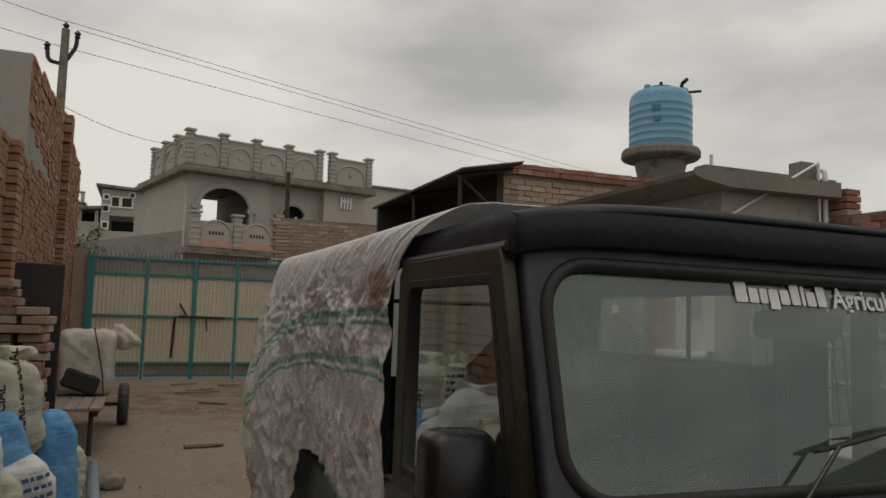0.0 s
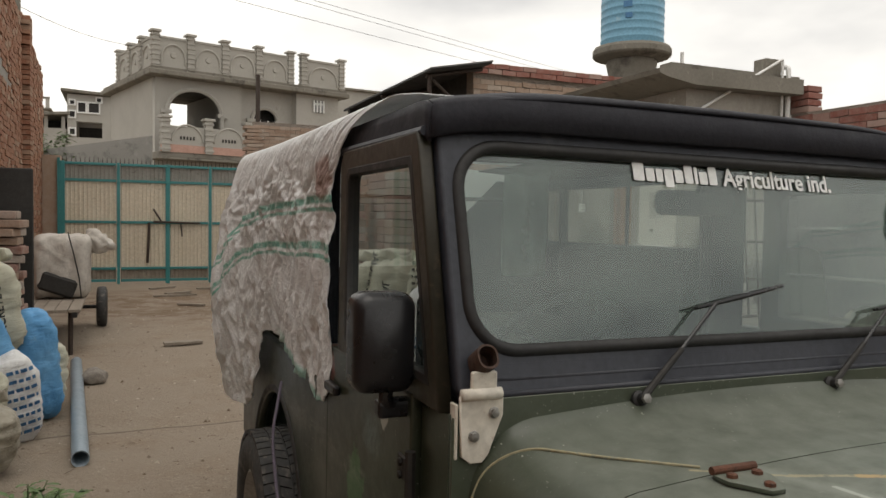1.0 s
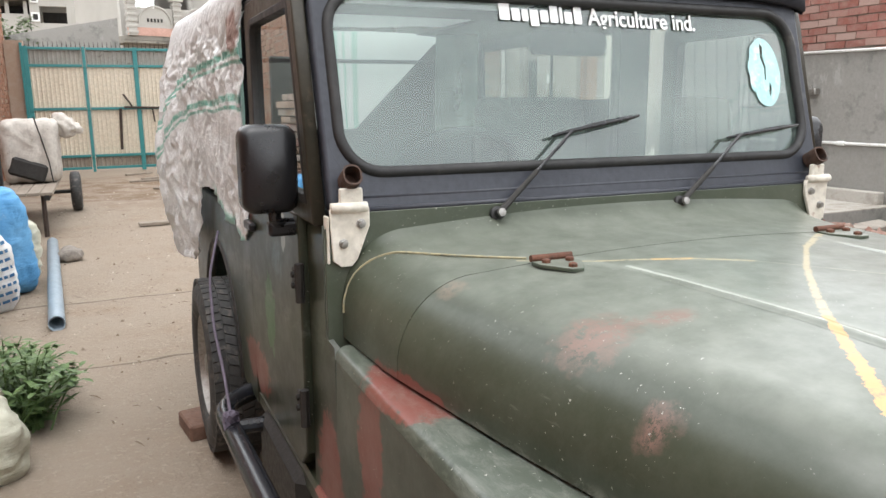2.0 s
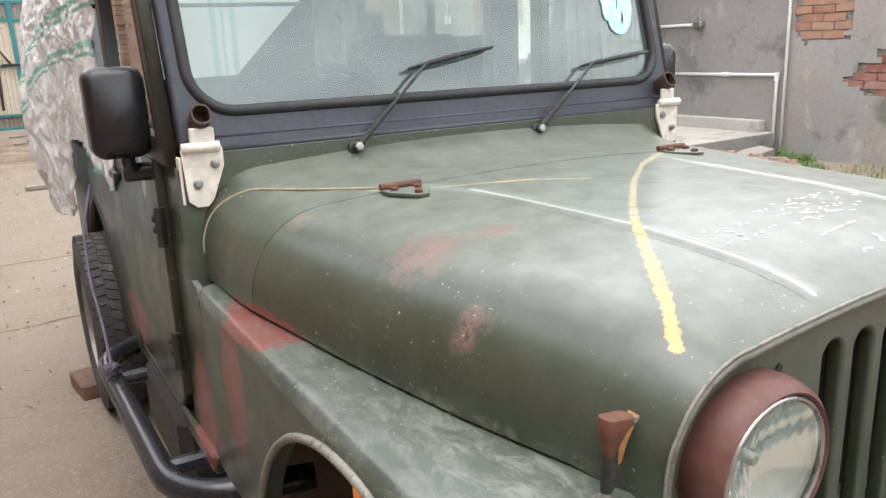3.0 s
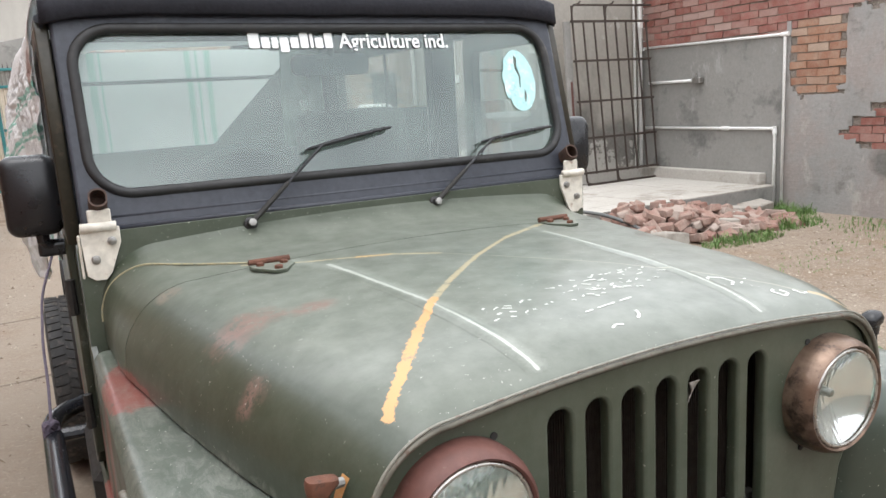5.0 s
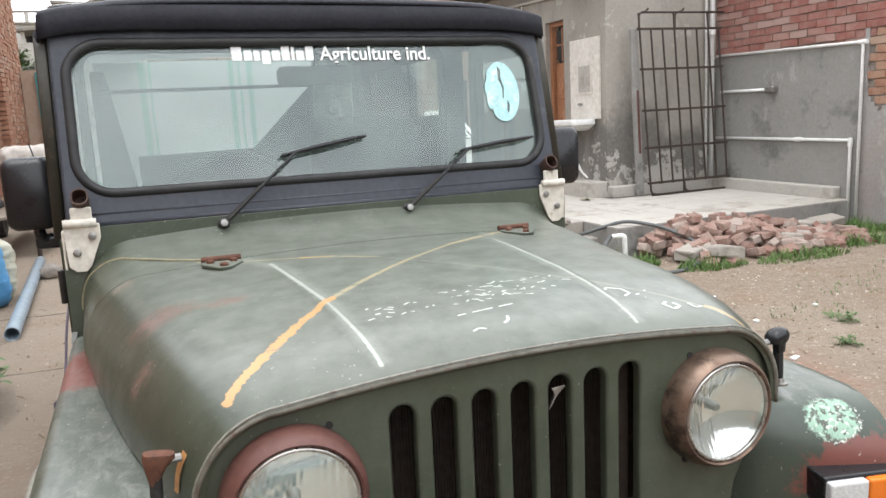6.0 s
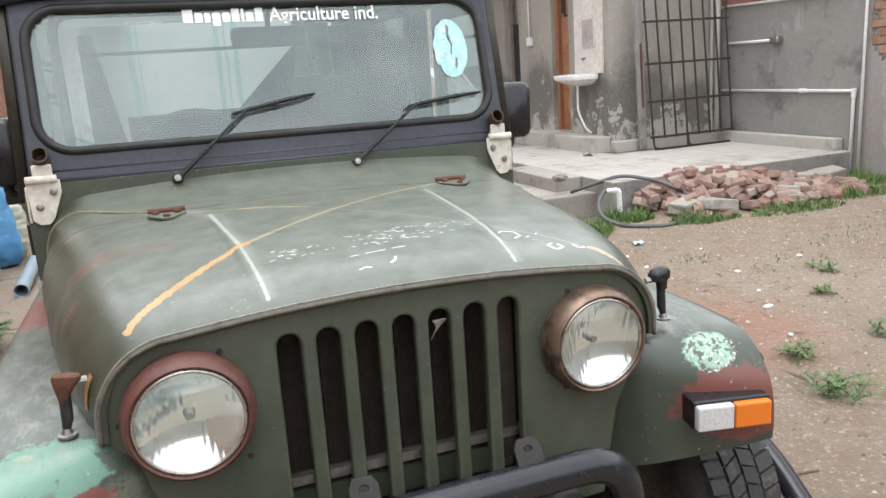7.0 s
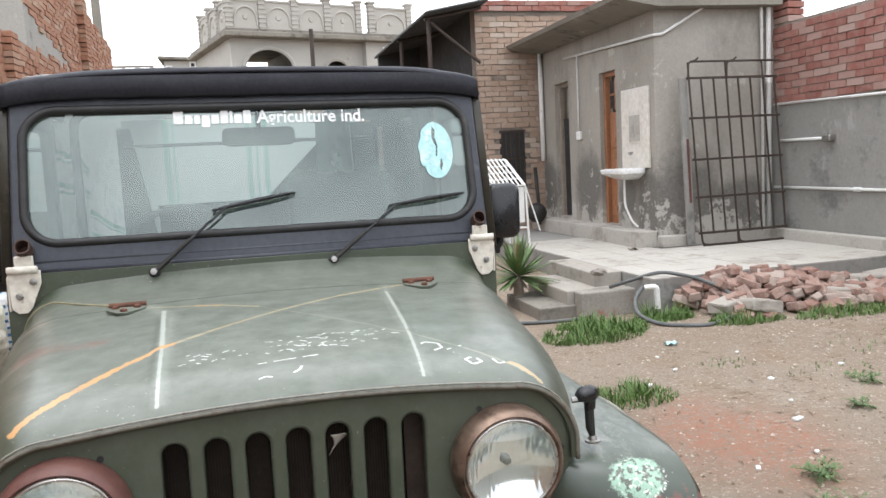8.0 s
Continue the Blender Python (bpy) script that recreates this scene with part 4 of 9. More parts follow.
# left boundary wall and the taller brick store behind it
wall_left = wall_box("wall_left", (XL - 0.23, -6.0, -0.3), (XL, 10.5, 3.33), M_MORTAR, "long weathered boundary wall of orange-red brick")
brick_face(wall_left, (XL, -6.0, 0.0), (0, 1, 0), (1, 0, 0), 16.5, 3.36, M_BRICKRUST, rough=1.6, single=lambda a, b: 12.6 < a < 16.5 and 1.6 < b < 3.36)
bm = bmesh.new()
for cy in (6.2, 9.4):
    for k in range(40):
        box(bm, (XL + 0.05, cy + random.uniform(-0.01, 0.01), 0.04 + k * 0.083), (0.14, 0.34 - 0.05 * (k % 2), 0.07), bevel=0.003)
finish("brick_pier", bm, M_BRICKRUST, wall_left, "projecting brick pier")
wall_store = wall_box("wall_store", (XL - 4.0, 10.5, -0.3), (XL - 0.004, 14.4, 4.66), M_PLASTER, "taller brick store with grey plastered end")
brick_face(wall_store, (XL, 10.5, 0.0), (0, 1, 0), (1, 0, 0), 7.5, 4.9, M_BRICKRUST, rough=1.8,
           keep=lambda a, b: b < table(((0, 4.62), (4.0, 4.85), (4.4, 4.80), (7.5, 4.45)), a) and not (a < 3.2 and 3.36 < b < 3.36 + 0.5 * (1 - a / 3.2) + rag(a, b, 3, 0.15)))
bm = bmesh.new()
box(bm, (XL - 2.004, 16.2, 2.1), (4.0, 3.6, 4.8))
finish("rear_block", bm, M_MORTAR, wall_store)
bm = bmesh.new()
for k in range(58):
    box(bm, (XL + 0.06, 14.4 + random.uniform(-0.015, 0.015), 0.04 + k * 0.083), (0.16, 0.42 - 0.07 * (k % 2), 0.07), bevel=0.003)
finish("brick_pier", bm, M_BRICKRUST, wall_store, "rough brick pier with open joints")
wall_gate_pier = wall_box("wall_gate_pier", (XL + 0.02, 17.6, -0.3), (-2.44, 18.0, 2.75), M_BRICKTAN, "brown brick pier beside the gate")
wall_gate_right = wall_box("wall_gate_right", (1.55, 17.62, -0.3), (9.0, 17.85, 3.72), M_MORTAR, "tan brick wall beside the gate")
brick_face(wall_gate_right, (1.55, 17.62, 0.0), (1, 0, 0), (0, -1, 0), 7.45, 3.72, M_BRICKTAN)
bm = bmesh.new()
for k in range(11):
    box(bm, (1.5 + (0.06 if k % 2 else 0), 17.7, 2.75 + k * 0.083), (0.34, 0.3, 0.07), bevel=0.003)
finish("toothed_end", bm, M_BRICKTAN, wall_gate_right)
wall_back = wall_box("wall_back", (-12.0, -6.3, -0.3), (14.0, -6.0, 2.6), M_PLASTER, "plain plastered wall closing the yard")

# the tan brick building with the tin shed
wall_brick_store = wall_box("wall_brick_store", (3.62, 10.22, -0.3), (9.5, 10.45, 3.72), M_MORTAR, "tan brick wall of a store building")
brick_face(wall_brick_store, (3.62, 10.22, 0.0), (1, 0, 0), (0, -1, 0), 4.6, 3.70, M_BRICKTAN, rough=1.3,
           keep=lambda a, b: not (0.33 < a < 0.75 and 0.93 < b < 1.88) and not (abs(a - 0.33) < 0.07 and abs(b - 2.65) < 0.05))
bm = bmesh.new()
box(bm, (3.62 + 2.95, 10.33, 3.80), (5.9, 0.3, 0.16), bevel=0.004)
finish("coping", bm, M_MORTAR, wall_brick_store)
brick_face(wall_brick_store, (3.60, 10.17, 3.72), (1, 0, 0), (0, -1, 0), 5.9, 0.17, M_BRICKRED, pitch=(0.242, 0.085), proud=0.02)
# side wall coloured near-black for the shade inside the shed
wall_store_side = wall_box("wall_store_side", (3.62, 10.45, -0.3), (3.85, 16.0, 3.785), M_DARK, "side wall of the brick store, coloured dark for shed shade")


def build_window():
    w = thing("window_1", (4.16, 10.21, 0.95), 0, "dark barred window in the brick wall", "window", kind="structure")
    bm = bmesh.new()
    box(bm, (0, 0.0, 0.46), (0.42, 0.02, 0.92))
    part("window_pane", bm, M_DARK, w)
    for i in range(6):
        bm = bmesh.new()
        tube(bm, [(-0.19 + i * 0.076, -0.03, 0.0), (-0.19 + i * 0.076, -0.03, 0.92)], 0.009, 6)
        part("bar", bm, M_IRON, w)
    for z in (0.02, 0.46, 0.9):
        bm = bmesh.new()
        box(bm, (0, -0.03, z), (0.44, 0.016, 0.03))
        part("cross_bar", bm, M_IRON, w)


build_window()


def build_shed():
    s = thing("tin_shed", (0, 0, 0), 0, "open shed with a sloping corrugated tin roof", "shed")

    def roof(u, v):
        x = lerp(3.70, 2.72, v)
        y = lerp(9.7, 14.2, u)
        z = lerp(3.80, 3.61, v) + 0.022 * math.sin(u * 4.5 / 0.09 * 2 * math.pi / 1.0)
        return Vector((x, y, z))

    bm = bmesh.new()
    sheet(bm, roof, 420, 12)
    thicken(part("roof", bm, M_TIN, s, "grey corrugated tin"), 0.004)
    for y in (10.0, 12.0, 14.0):
        bm = bmesh.new()
        tube(bm, [(3.66, y, 3.74), (2.76, y, 3.56)], 0.03, 8)
        part("rafter", bm, M_IRON, s)
        bm = bmesh.new()
        tube(bm, [(2.82, y, 0.0), (2.82, y, 3.57)], 0.035, 8)
        part("post", bm, M_IRON, s)
    bm = bmesh.new()
    tube(bm, [(3.6, 9.95, 2.9), (2.85, 9.95, 3.5)], 0.025, 8)
    part("brace", bm, M_IRON, s)
    bm = bmesh.new()
    # added near-black panel, stands for the shade under the roof
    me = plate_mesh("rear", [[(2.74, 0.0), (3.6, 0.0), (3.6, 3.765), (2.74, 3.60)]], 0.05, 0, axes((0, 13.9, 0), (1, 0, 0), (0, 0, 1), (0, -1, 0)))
    from_mesh("rear_wall", me, M_DARK, s, "added dark panel giving the shade under the tin roof")
    bm.free()


build_shed()


# ---- the plastered room with the porch ----
def build_room():
    r = thing("wall_room", (0, 0, 0), 0, "grey cement-plastered room with a flat overhanging roof", "building", kind="structure")
    t = 0.2
    openings = ((7.74, 8.20, 0.46, 2.49), (9.20, 9.70, 0.49, 2.51))  # the two doors: y from, y to, z from, z to

    def door_side(name, y0, y1, z0, z1):
        bm = bmesh.new()
        box(bm, (XB + t / 2, (y0 + y1) / 2, (z0 + z1) / 2), (t, y1 - y0, z1 - z0))
        return part(name, bm, M_ROOM, r)

    ys = [YB, 7.74, 8.20, 9.20, 9.70, 10.22]
    for a, b in ((0, 1), (2, 3), (4, 5)):
        door_side("side_wall", ys[a], ys[b], 0.0, 3.05)
    for y0, y1, z0, z1 in openings:
        door_side("lintel", y0, y1, z1, 3.05)
        door_side("threshold", y0, y1, 0.0, z0)
    bm = bmesh.new()
    box(bm, ((XB + XW) / 2 + t / 2, YB + t / 2 + 0.003, 1.6), (XW - XB - t - 0.004, t, 3.2))
    part("front_wall", bm, M_ROOM, r)
    bm = bmesh.new()  # parapet above the roof slab, rising in a step
    box(bm, ((XB + XW) / 2 - 0.05, YB + 0.1, 3.21), (XW - XB + 0.35, 0.2, 0.22))
    box(bm, (6.05, YB + 0.11, 3.40), (0.26, 0.2, 0.22), bevel=0.01)
    part("parapet", bm, M_CONCRETE, r)
    bm = bmesh.new()
    rings = []
    for y in (YB - 0.22, 11.3):
        rings.append([Vector((x, y, z)) for x, z in ((XB + 1.6, 3.06), (XB - 0.05, 3.04), (XB - 0.45, 3.10), (XB - 0.55, 3.13), (XB - 0.58, 3.18), (XB - 0.50, 3.19), (XB - 0.40, 3.21), (XB + 1.6, 3.24))])
    ring_loft(bm, rings)
    part("roof_slab", bm, M_CONCRETE, r, "stained concrete roof slab with moulded edge")
    bm = bmesh.new()  # plinth along the foot of the room
    box(bm, (XB - 0.10, 8.55, 0.35), (0.30, 3.5, 0.2), bevel=0.01)
    box(bm, ((XB + XW) / 2, YB - 0.05, 0.32), (XW - XB, 0.12, 0.14), bevel=0.01)
    box(bm, (XW - 0.09, 5.8, 0.32), (0.12, 1.9, 0.14), bevel=0.01)
    part("plinth", bm, M_PORCH, r, "pale plinth skirting")
    # near-black sheet across the back of the room's inside
    bm = bmesh.new()
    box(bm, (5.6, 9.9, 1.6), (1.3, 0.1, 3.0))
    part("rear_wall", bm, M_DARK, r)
    return r


build_room()


def build_door(name, y0, y1, z0, z1, wooden):
    d = thing(name, (XB + 0.10, (y0 + y1) / 2, z0), 0, "carved varnished wooden door with glazed top" if wooden else "dark narrow wooden door standing half open", "door", kind="structure")
    w, h = y1 - y0, z1 - z0
    mat = M_WOOD if wooden else M_OLDWOOD
    bm = bmesh.new()
    for s in (-1, 1):
        box(bm, (0, s * (w / 2 - 0.03), h / 2), (0.08, 0.06, h), bevel=0.004)
    box(bm, (0, 0, h - 0.03), (0.08, w - 0.12, 0.06), bevel=0.004)
    part("door_frame", bm, mat, d)
    leaf_h = h - 0.06
    # the plain door's leaf is near-black, its opening's shade put into colour
    bm = bmesh.new()
    box(bm, (0.035, 0, leaf_h * 0.38), (0.035, w - 0.124, leaf_h * 0.76))
    leaf = part("door_leaf", bm, mat if wooden else M_DARK, d)
    if wooden:
        for k in range(3):
            bm = bmesh.new()
            z = 0.28 + k * 0.46
            box(bm, (0.012, 0, z), (0.02, w - 0.22, 0.36), bevel=0.006)
            part("panel", bm, mat, leaf)
            bm = bmesh.new()
            q = (w - 0.26) / 2
            ring = [Vector((0, 0, 0.15)), Vector((0, q, 0)), Vector((0, 0, -0.15)), Vector((0, -q, 0))]
            ring_loft(bm, [[p * s + Vector((x, 0, z)) for p in ring] for s, x in ((1.0, 0.004), (0.55, -0.012), (0.3, -0.004))])
            part("diamond_carving", bm, mat, leaf)
        for a in (-1, 1):
            for k in range(2):
                bm = bmesh.new()
                box(bm, (0.03, a * (w - 0.13) / 4, leaf_h * 0.83 + k * 0.2), (0.012, (w - 0.13) / 2 - 0.03, 0.17))
                part("glass_pane", bm, M_DARK, d)
        bm = bmesh.new()
        box(bm, (0.03, 0, leaf_h * 0.88), (0.035, 0.025, leaf_h * 0.22))
        box(bm, (0.03, 0, leaf_h * 0.88), (0.035, w - 0.13, 0.025))
        part("glazing_bar", bm, mat, d)
    else:
        bm = bmesh.new()
        box(bm, (0.10, 0.1, leaf_h / 2), (0.03, w * 0.5, leaf_h))
        part("door_board", bm, mat, d)
    return d


build_door("door_1", 7.74, 8.20, 0.46, 2.49, True)
build_door("door_2", 9.20, 9.70, 0.49, 2.51, False)


def build_porch():
    p = thing("porch", (0, 0, 0), 0, "low raised porch with pale worn marble-chip floor", "porch", kind="structure")
    x0, y0 = 3.42, 4.72
    bm = bmesh.new()
    box(bm, ((x0 + XW) / 2, (y0 + 8.4) / 2, 0.05), (XW - x0 - 0.005, 8.4 - y0, 0.40))
    box(bm, ((x0 + XB) / 2, 9.3, 0.05), (XB - x0 - 0.01, 1.8, 0.40))
    part("porch_base", bm, M_PLASTERDARK, p, "grey cement edge")
    rnd = random.Random(8)
    nx, ny = 10, 12
    for i in range(nx):
        for j in range(ny):
            w, d = (XW - x0) / nx, (8.35 - y0) / ny
            if x0 + (i + 0.5) * w > XB - 0.2 and y0 + (j + 0.5) * d > YB - 0.1:
                continue
            bm = bmesh.new()
            box(bm, (x0 + (i + 0.5) * w, y0 + (j + 0.5) * d, 0.2545 + rnd.uniform(-0.001, 0.001)), (w - 0.004, d - 0.004, 0.014))
            part("floor_tile", bm, M_PORCH, p)
    # steps up from the drive, beside a short cheek wall
    for k, (xa, xb, ya, yb, h) in enumerate(((2.50, 3.42, 5.17, 6.08, 0.004), (2.80, 3.42, 5.22, 6.25, 0.132), (3.13, 3.42, 5.30, 6.45, 0.263))):
        bm = bmesh.new()
        box(bm, ((xa + xb) / 2, (ya + yb) / 2, h / 2 - 0.1), (xb - xa, yb - ya, h + 0.2), bevel=0.012, seg=2)
        part("step", bm, M_STEP if k else M_CONCRETE, p, "worn cement step")
    bm = bmesh.new()
    box(bm, (3.17, 5.13, -0.035), (0.60, 0.16, 0.33), bevel=0.015, seg=2)
    part("cheek_wall", bm, M_CHEEK, p, "low cement block with traces of red paint")


build_porch()


# ---- the house beyond the gate, and farther buildings ----
def wall_with_arch(bm, u0, u1, z0, z1, a0, a1, spring, rise, y=0.0, thick=0.25, sill=None):
    """A wall with an arched opening, in the plane y."""
    sill = z0 if sill is None else sill
    n = 20
    pts = []
    for i in range(n + 1):
        t = math.pi * (1 - i / n)
        pts.append(((a0 + a1) / 2 + (a1 - a0) / 2 * math.cos(t), spring + rise * math.sin(t)))
    hole = [(a0, sill)] + pts + [(a1, sill)]
    me = plate_mesh("arch", [[(u0, z0), (u1, z0), (u1, z1), (u0, z1)], hole[::-1]], thick / 2, 0, axes((0, y + thick / 2, 0), (1, 0, 0), (0, 0, 1), (0, -1, 0)))
    bm.from_mesh(me)
    bpy.data.meshes.remove(me)
    return pts


def banded_post(bm, x, y, z0, z1, half, bands, cap):
    """A square post moulded with level bands and a wider cap, in one piece."""
    levels = [(half, z0)]
    step = (z1 - z0) / bands
    for k in range(bands):
        z = z0 + step * (k + 0.3)
        levels += [(half, z), (half + 0.03, z + 0.012), (half + 0.03, z + step * 0.4), (half, z + step * 0.4 + 0.012)]
    levels += [(half, z1), (cap, z1 + 0.02), (cap, z1 + 0.09), (cap - 0.03, z1 + 0.11)]
    ring_loft(bm, [[Vector((x + sx * h, y + sy * h, z)) for sx, sy in ((-1, -1), (1, -1), (1, 1), (-1, 1))] for h, z in levels])


def build_house():
    h = thing("house", (-0.10, 30.0, 0.0), 15.0, "grey two-storey house with arched balcony and ornate parapet", "house")
    L, D = 7.75, 6.0
    bm = bmesh.new()
    arch = wall_with_arch(bm, 0.0, 3.4, 0.0, 6.75, 0.45, 2.55, 5.55, 0.85, sill=3.9)
    part("front_wall", bm, M_HOUSE, h)
    bm = bmesh.new()
    warch = wall_with_arch(bm, 3.4, 5.75, 0.0, 6.75, 3.95, 5.1, 5.55, 0.5, y=0.25, sill=4.3)
    part("front_wall", bm, M_HOUSE, h)
    bm = bmesh.new()
    box(bm, (6.75, 0.10, 3.375), (2.0, 0.5, 6.75))
    part("front_wall", bm, M_HOUSE, h)
    bm = bmesh.new()
    box(bm, (0.125, D / 2 + 0.13, 3.375), (0.25, D - 0.26, 6.75))
    part("side_wall", bm, M_HOUSE, h)
    bm = bmesh.new()
    box(bm, (L - 0.125, D / 2 + 0.2, 3.375), (0.25, D - 0.4, 6.75))
    box(bm, (L / 2, D - 0.1, 2.4), (L - 0.5, 0.2, 4.8))
    part("side_wall", bm, M_HOUSE, h)
    bm = bmesh.new()
    box(bm, (3.3, D / 2, 4.6), (0.2, D - 0.7, 4.2))
    box(bm, (L / 2, D / 2, 3.82), (L - 0.6, D - 0.6, 0.15))
    part("inner_wall", bm, M_HOUSE, h)
    bm = bmesh.new()
    box(bm, (L / 2 + 0.0, D / 2 - 0.1, 6.85), (L + 0.7, D + 0.9, 0.2), bevel=0.03)
    box(bm, (L / 2 + 0.0, D / 2 - 0.1, 7.0), (L + 0.5, D + 0.7, 0.12))
    part("cornice", bm, M_CONCRETE, h, "darkened moulded cornice")
    # parapet: posts with banded caps, panels with a raised arch and boss
    posts = [(-0.1, -0.35), (1.2, -0.35), (2.55, -0.35), (3.95, -0.35), (5.35, -0.35), (5.95, -0.35), (7.75, -0.35), (-0.1, 1.1), (-0.1, 2.6), (-0.1, 4.2)]

    def post(x, y):
        bm = bmesh.new()
        banded_post(bm, x, y, 7.04, 8.28, 0.12, 7, 0.19)
        part("parapet_post", bm, M_HOUSE, h)

    for x, y in posts:
        post(x, y)

    def panel(p, q):
        p, q = Vector((*p, 0)), Vector((*q, 0))
        d = (q - p)
        w = d.length - 0.3
        d.normalize()
        n = Vector((d.y, -d.x, 0))
        m = axes((*((p + q) / 2).xy, 7.06), d, (0, 0, 1), n)
        bm = bmesh.new()
        me = plate_mesh("panel", [[(-w / 2 - 0.04, 0), (w / 2 + 0.04, 0), (w / 2 + 0.04, 1.05), (-w / 2 - 0.04, 1.05)]], 0.06, 0, m)
        bm.from_mesh(me)
        arc = [m @ Vector((w * 0.45 * math.cos(t), 0.12 + 0.72 * max(0, math.sin(t)) ** 0.7, 0.07)) for t in [math.pi * i / 16 for i in range(17)]]
        tube(bm, arc, 0.045, 6)
        lathe(bm, [(0.0, 0.1), (0.09, 0.1), (0.11, 0.06)], 10, m @ Matrix.Translation((0, 0.45, 0)))
        box(bm, ((p + q) / 2 + Vector((0, 0, 8.13))), (0.01, 0.01, 0.01))
        part("parapet_panel", bm, M_HOUSE, h)
        bm = bmesh.new()
        box(bm, (0, 0, 0), (1, 1, 1))
        bm.transform(m @ Matrix.Translation((0, 1.08, 0)) @ Matrix.Diagonal((w, 0.08, 0.2, 1)))
        part("parapet_rail", bm, M_HOUSE, h)

    for a, b in ((0, 1), (1, 2), (2, 3), (3, 4), (5, 6)):
        panel(posts[a], posts[b])
    for a, b in ((7, 0), (8, 7), (9, 8)):
        panel(posts[a], posts[b])
    # arch mouldings
    for pts, y in ((arch, -0.03), (warch, 0.22)):
        bm = bmesh.new()
        tube(bm, [(u, y, z) for u, z in pts], 0.09, 6)
        box(bm, (pts[0][0] - 0.05, y, pts[0][1] - 0.06), (0.4, 0.2, 0.14))
        box(bm, (pts[-1][0] + 0.05, y, pts[-1][1] - 0.06), (0.4, 0.2, 0.14))
        part("arch_moulding", bm, M_HOUSE, h)
    for u in (0.42, 2.58):
        bm = bmesh.new()
        lathe(bm, [(0.12, 3.9), (0.12, 4.2), (0.09, 4.4), (0.09, 5.3), (0.14, 5.5)], 12, Matrix.Translation((u, -0.02, 0)))
        part("column", bm, M_HOUSE, h)
    # balcony
    bm = bmesh.new()
    box(bm, (1.65, -0.50, 3.80), (3.7, 1.1, 0.16))
    box(bm, (1.65, -0.55, 3.66), (3.9, 1.25, 0.08))
    part("balcony_floor", bm, M_CONCRETE, h)
    bm = bmesh.new()
    box(bm, (1.65, -1.03, 4.02), (3.5, 0.1, 0.28))
    part("balcony_band", bm, M_BALUSTRADE, h, "pink painted band")
    for k in range(3):
        u = 0.05 + k * 1.6
        bm = bmesh.new()
        banded_post(bm, u, -1.02, 3.88, 5.09, 0.14, 6, 0.21)
        part("balcony_post", bm, M_HOUSE, h)
    for k in range(2):
        u = 0.85 + k * 1.6
        bm = bmesh.new()
        box(bm, (u, -1.0, 4.5), (1.3, 0.12, 0.7))
        tube(bm, [(u + 0.58 * math.cos(t), -1.07, 4.3 + 0.6 * math.sin(t)) for t in [math.pi * i / 14 for i in range(15)]], 0.04, 6)
        part("balcony_panel", bm, M_HOUSE, h)
        bm = bmesh.new()
        for j in range(5):
            box(bm, (u - 0.24 + j * 0.12, -1.07, 4.42), (0.06, 0.02, 0.12))
        part("balcony_slots", bm, M_DARK, h)
    # added dark sheet behind the arched window, gives the shade inside
    bm = bmesh.new()
    box(bm, (4.52, 0.75, 5.2), (1.7, 0.06, 2.3))
    part("dark_window_back", bm, M_DARK, h)
    # windows
    for u0, u1, z0, z1, y in ((3.97, 5.08, 4.32, 5.55, 0.38), (6.55, 7.0, 6.05, 6.55, -0.17), (1.1, 2.0, 3.95, 5.9, D - 0.3)):
        bm = bmesh.new()
        box(bm, ((u0 + u1) / 2, y, (z0 + z1) / 2), (u1 - u0, 0.06, z1 - z0))
        w = part("window", bm, M_DARK, h)
        for k in range(4):
            bm = bmesh.new()
            box(bm, (lerp(u0, u1, k / 3), y - 0.04, (z0 + z1) / 2), (0.08, 0.06, z1 - z0))
            part("window_frame", bm, M_WHITEPAINT, w)
        bm = bmesh.new()
        box(bm, ((u0 + u1) / 2, y - 0.04, lerp(z0, z1, 0.7)), (u1 - u0, 0.06, 0.08))
        part("window_frame", bm, M_WHITEPAINT, w)
    return h


build_house()


def far_house(at, w, d, h, label, rail=True, rz=0.0):
    o = thing("far_house", at, rz, label, "house", "houses beyond the yard")
    bm = bmesh.new()
    box(bm, (0, d / 2, h / 2), (w, d, h))
    part("wall", bm, M_HOUSE, o)
    bm = bmesh.new()
    box(bm, (0, d / 2, h + 0.06), (w + 0.5, d + 0.5, 0.14), bevel=0.02)
    part("roof", bm, M_CONCRETE, o)
    for k in range(3):
        bm = bmesh.new()
        box(bm, (lerp(-w / 2, w / 2, (k + 0.5) / 3), 0.0, h * 0.6), (w / 6, 0.08, h * 0.16))
        win = part("window", bm, M_DARK, o)
        for s in (-1, 1):
            bm = bmesh.new()
            box(bm, (lerp(-w / 2, w / 2, (k + 0.5) / 3) + s * w / 12, -0.03, h * 0.6), (0.1, 0.1, h * 0.18))
            part("window_jamb", bm, M_WHITEPAINT, win)
    if rail:
        for k in range(6):
            bm = bmesh.new()
            box(bm, (lerp(-w / 2, w / 2, k / 5), 0, h + 0.45), (0.25, 0.25, 0.7))
            part("parapet_post", bm, M_HOUSE, o)
        bm = bmesh.new()
        box(bm, (0, 0, h + 0.85), (w + 0.3, 0.3, 0.12))
        part("parapet_rail", bm, M_CONCRETE, o)
    return o


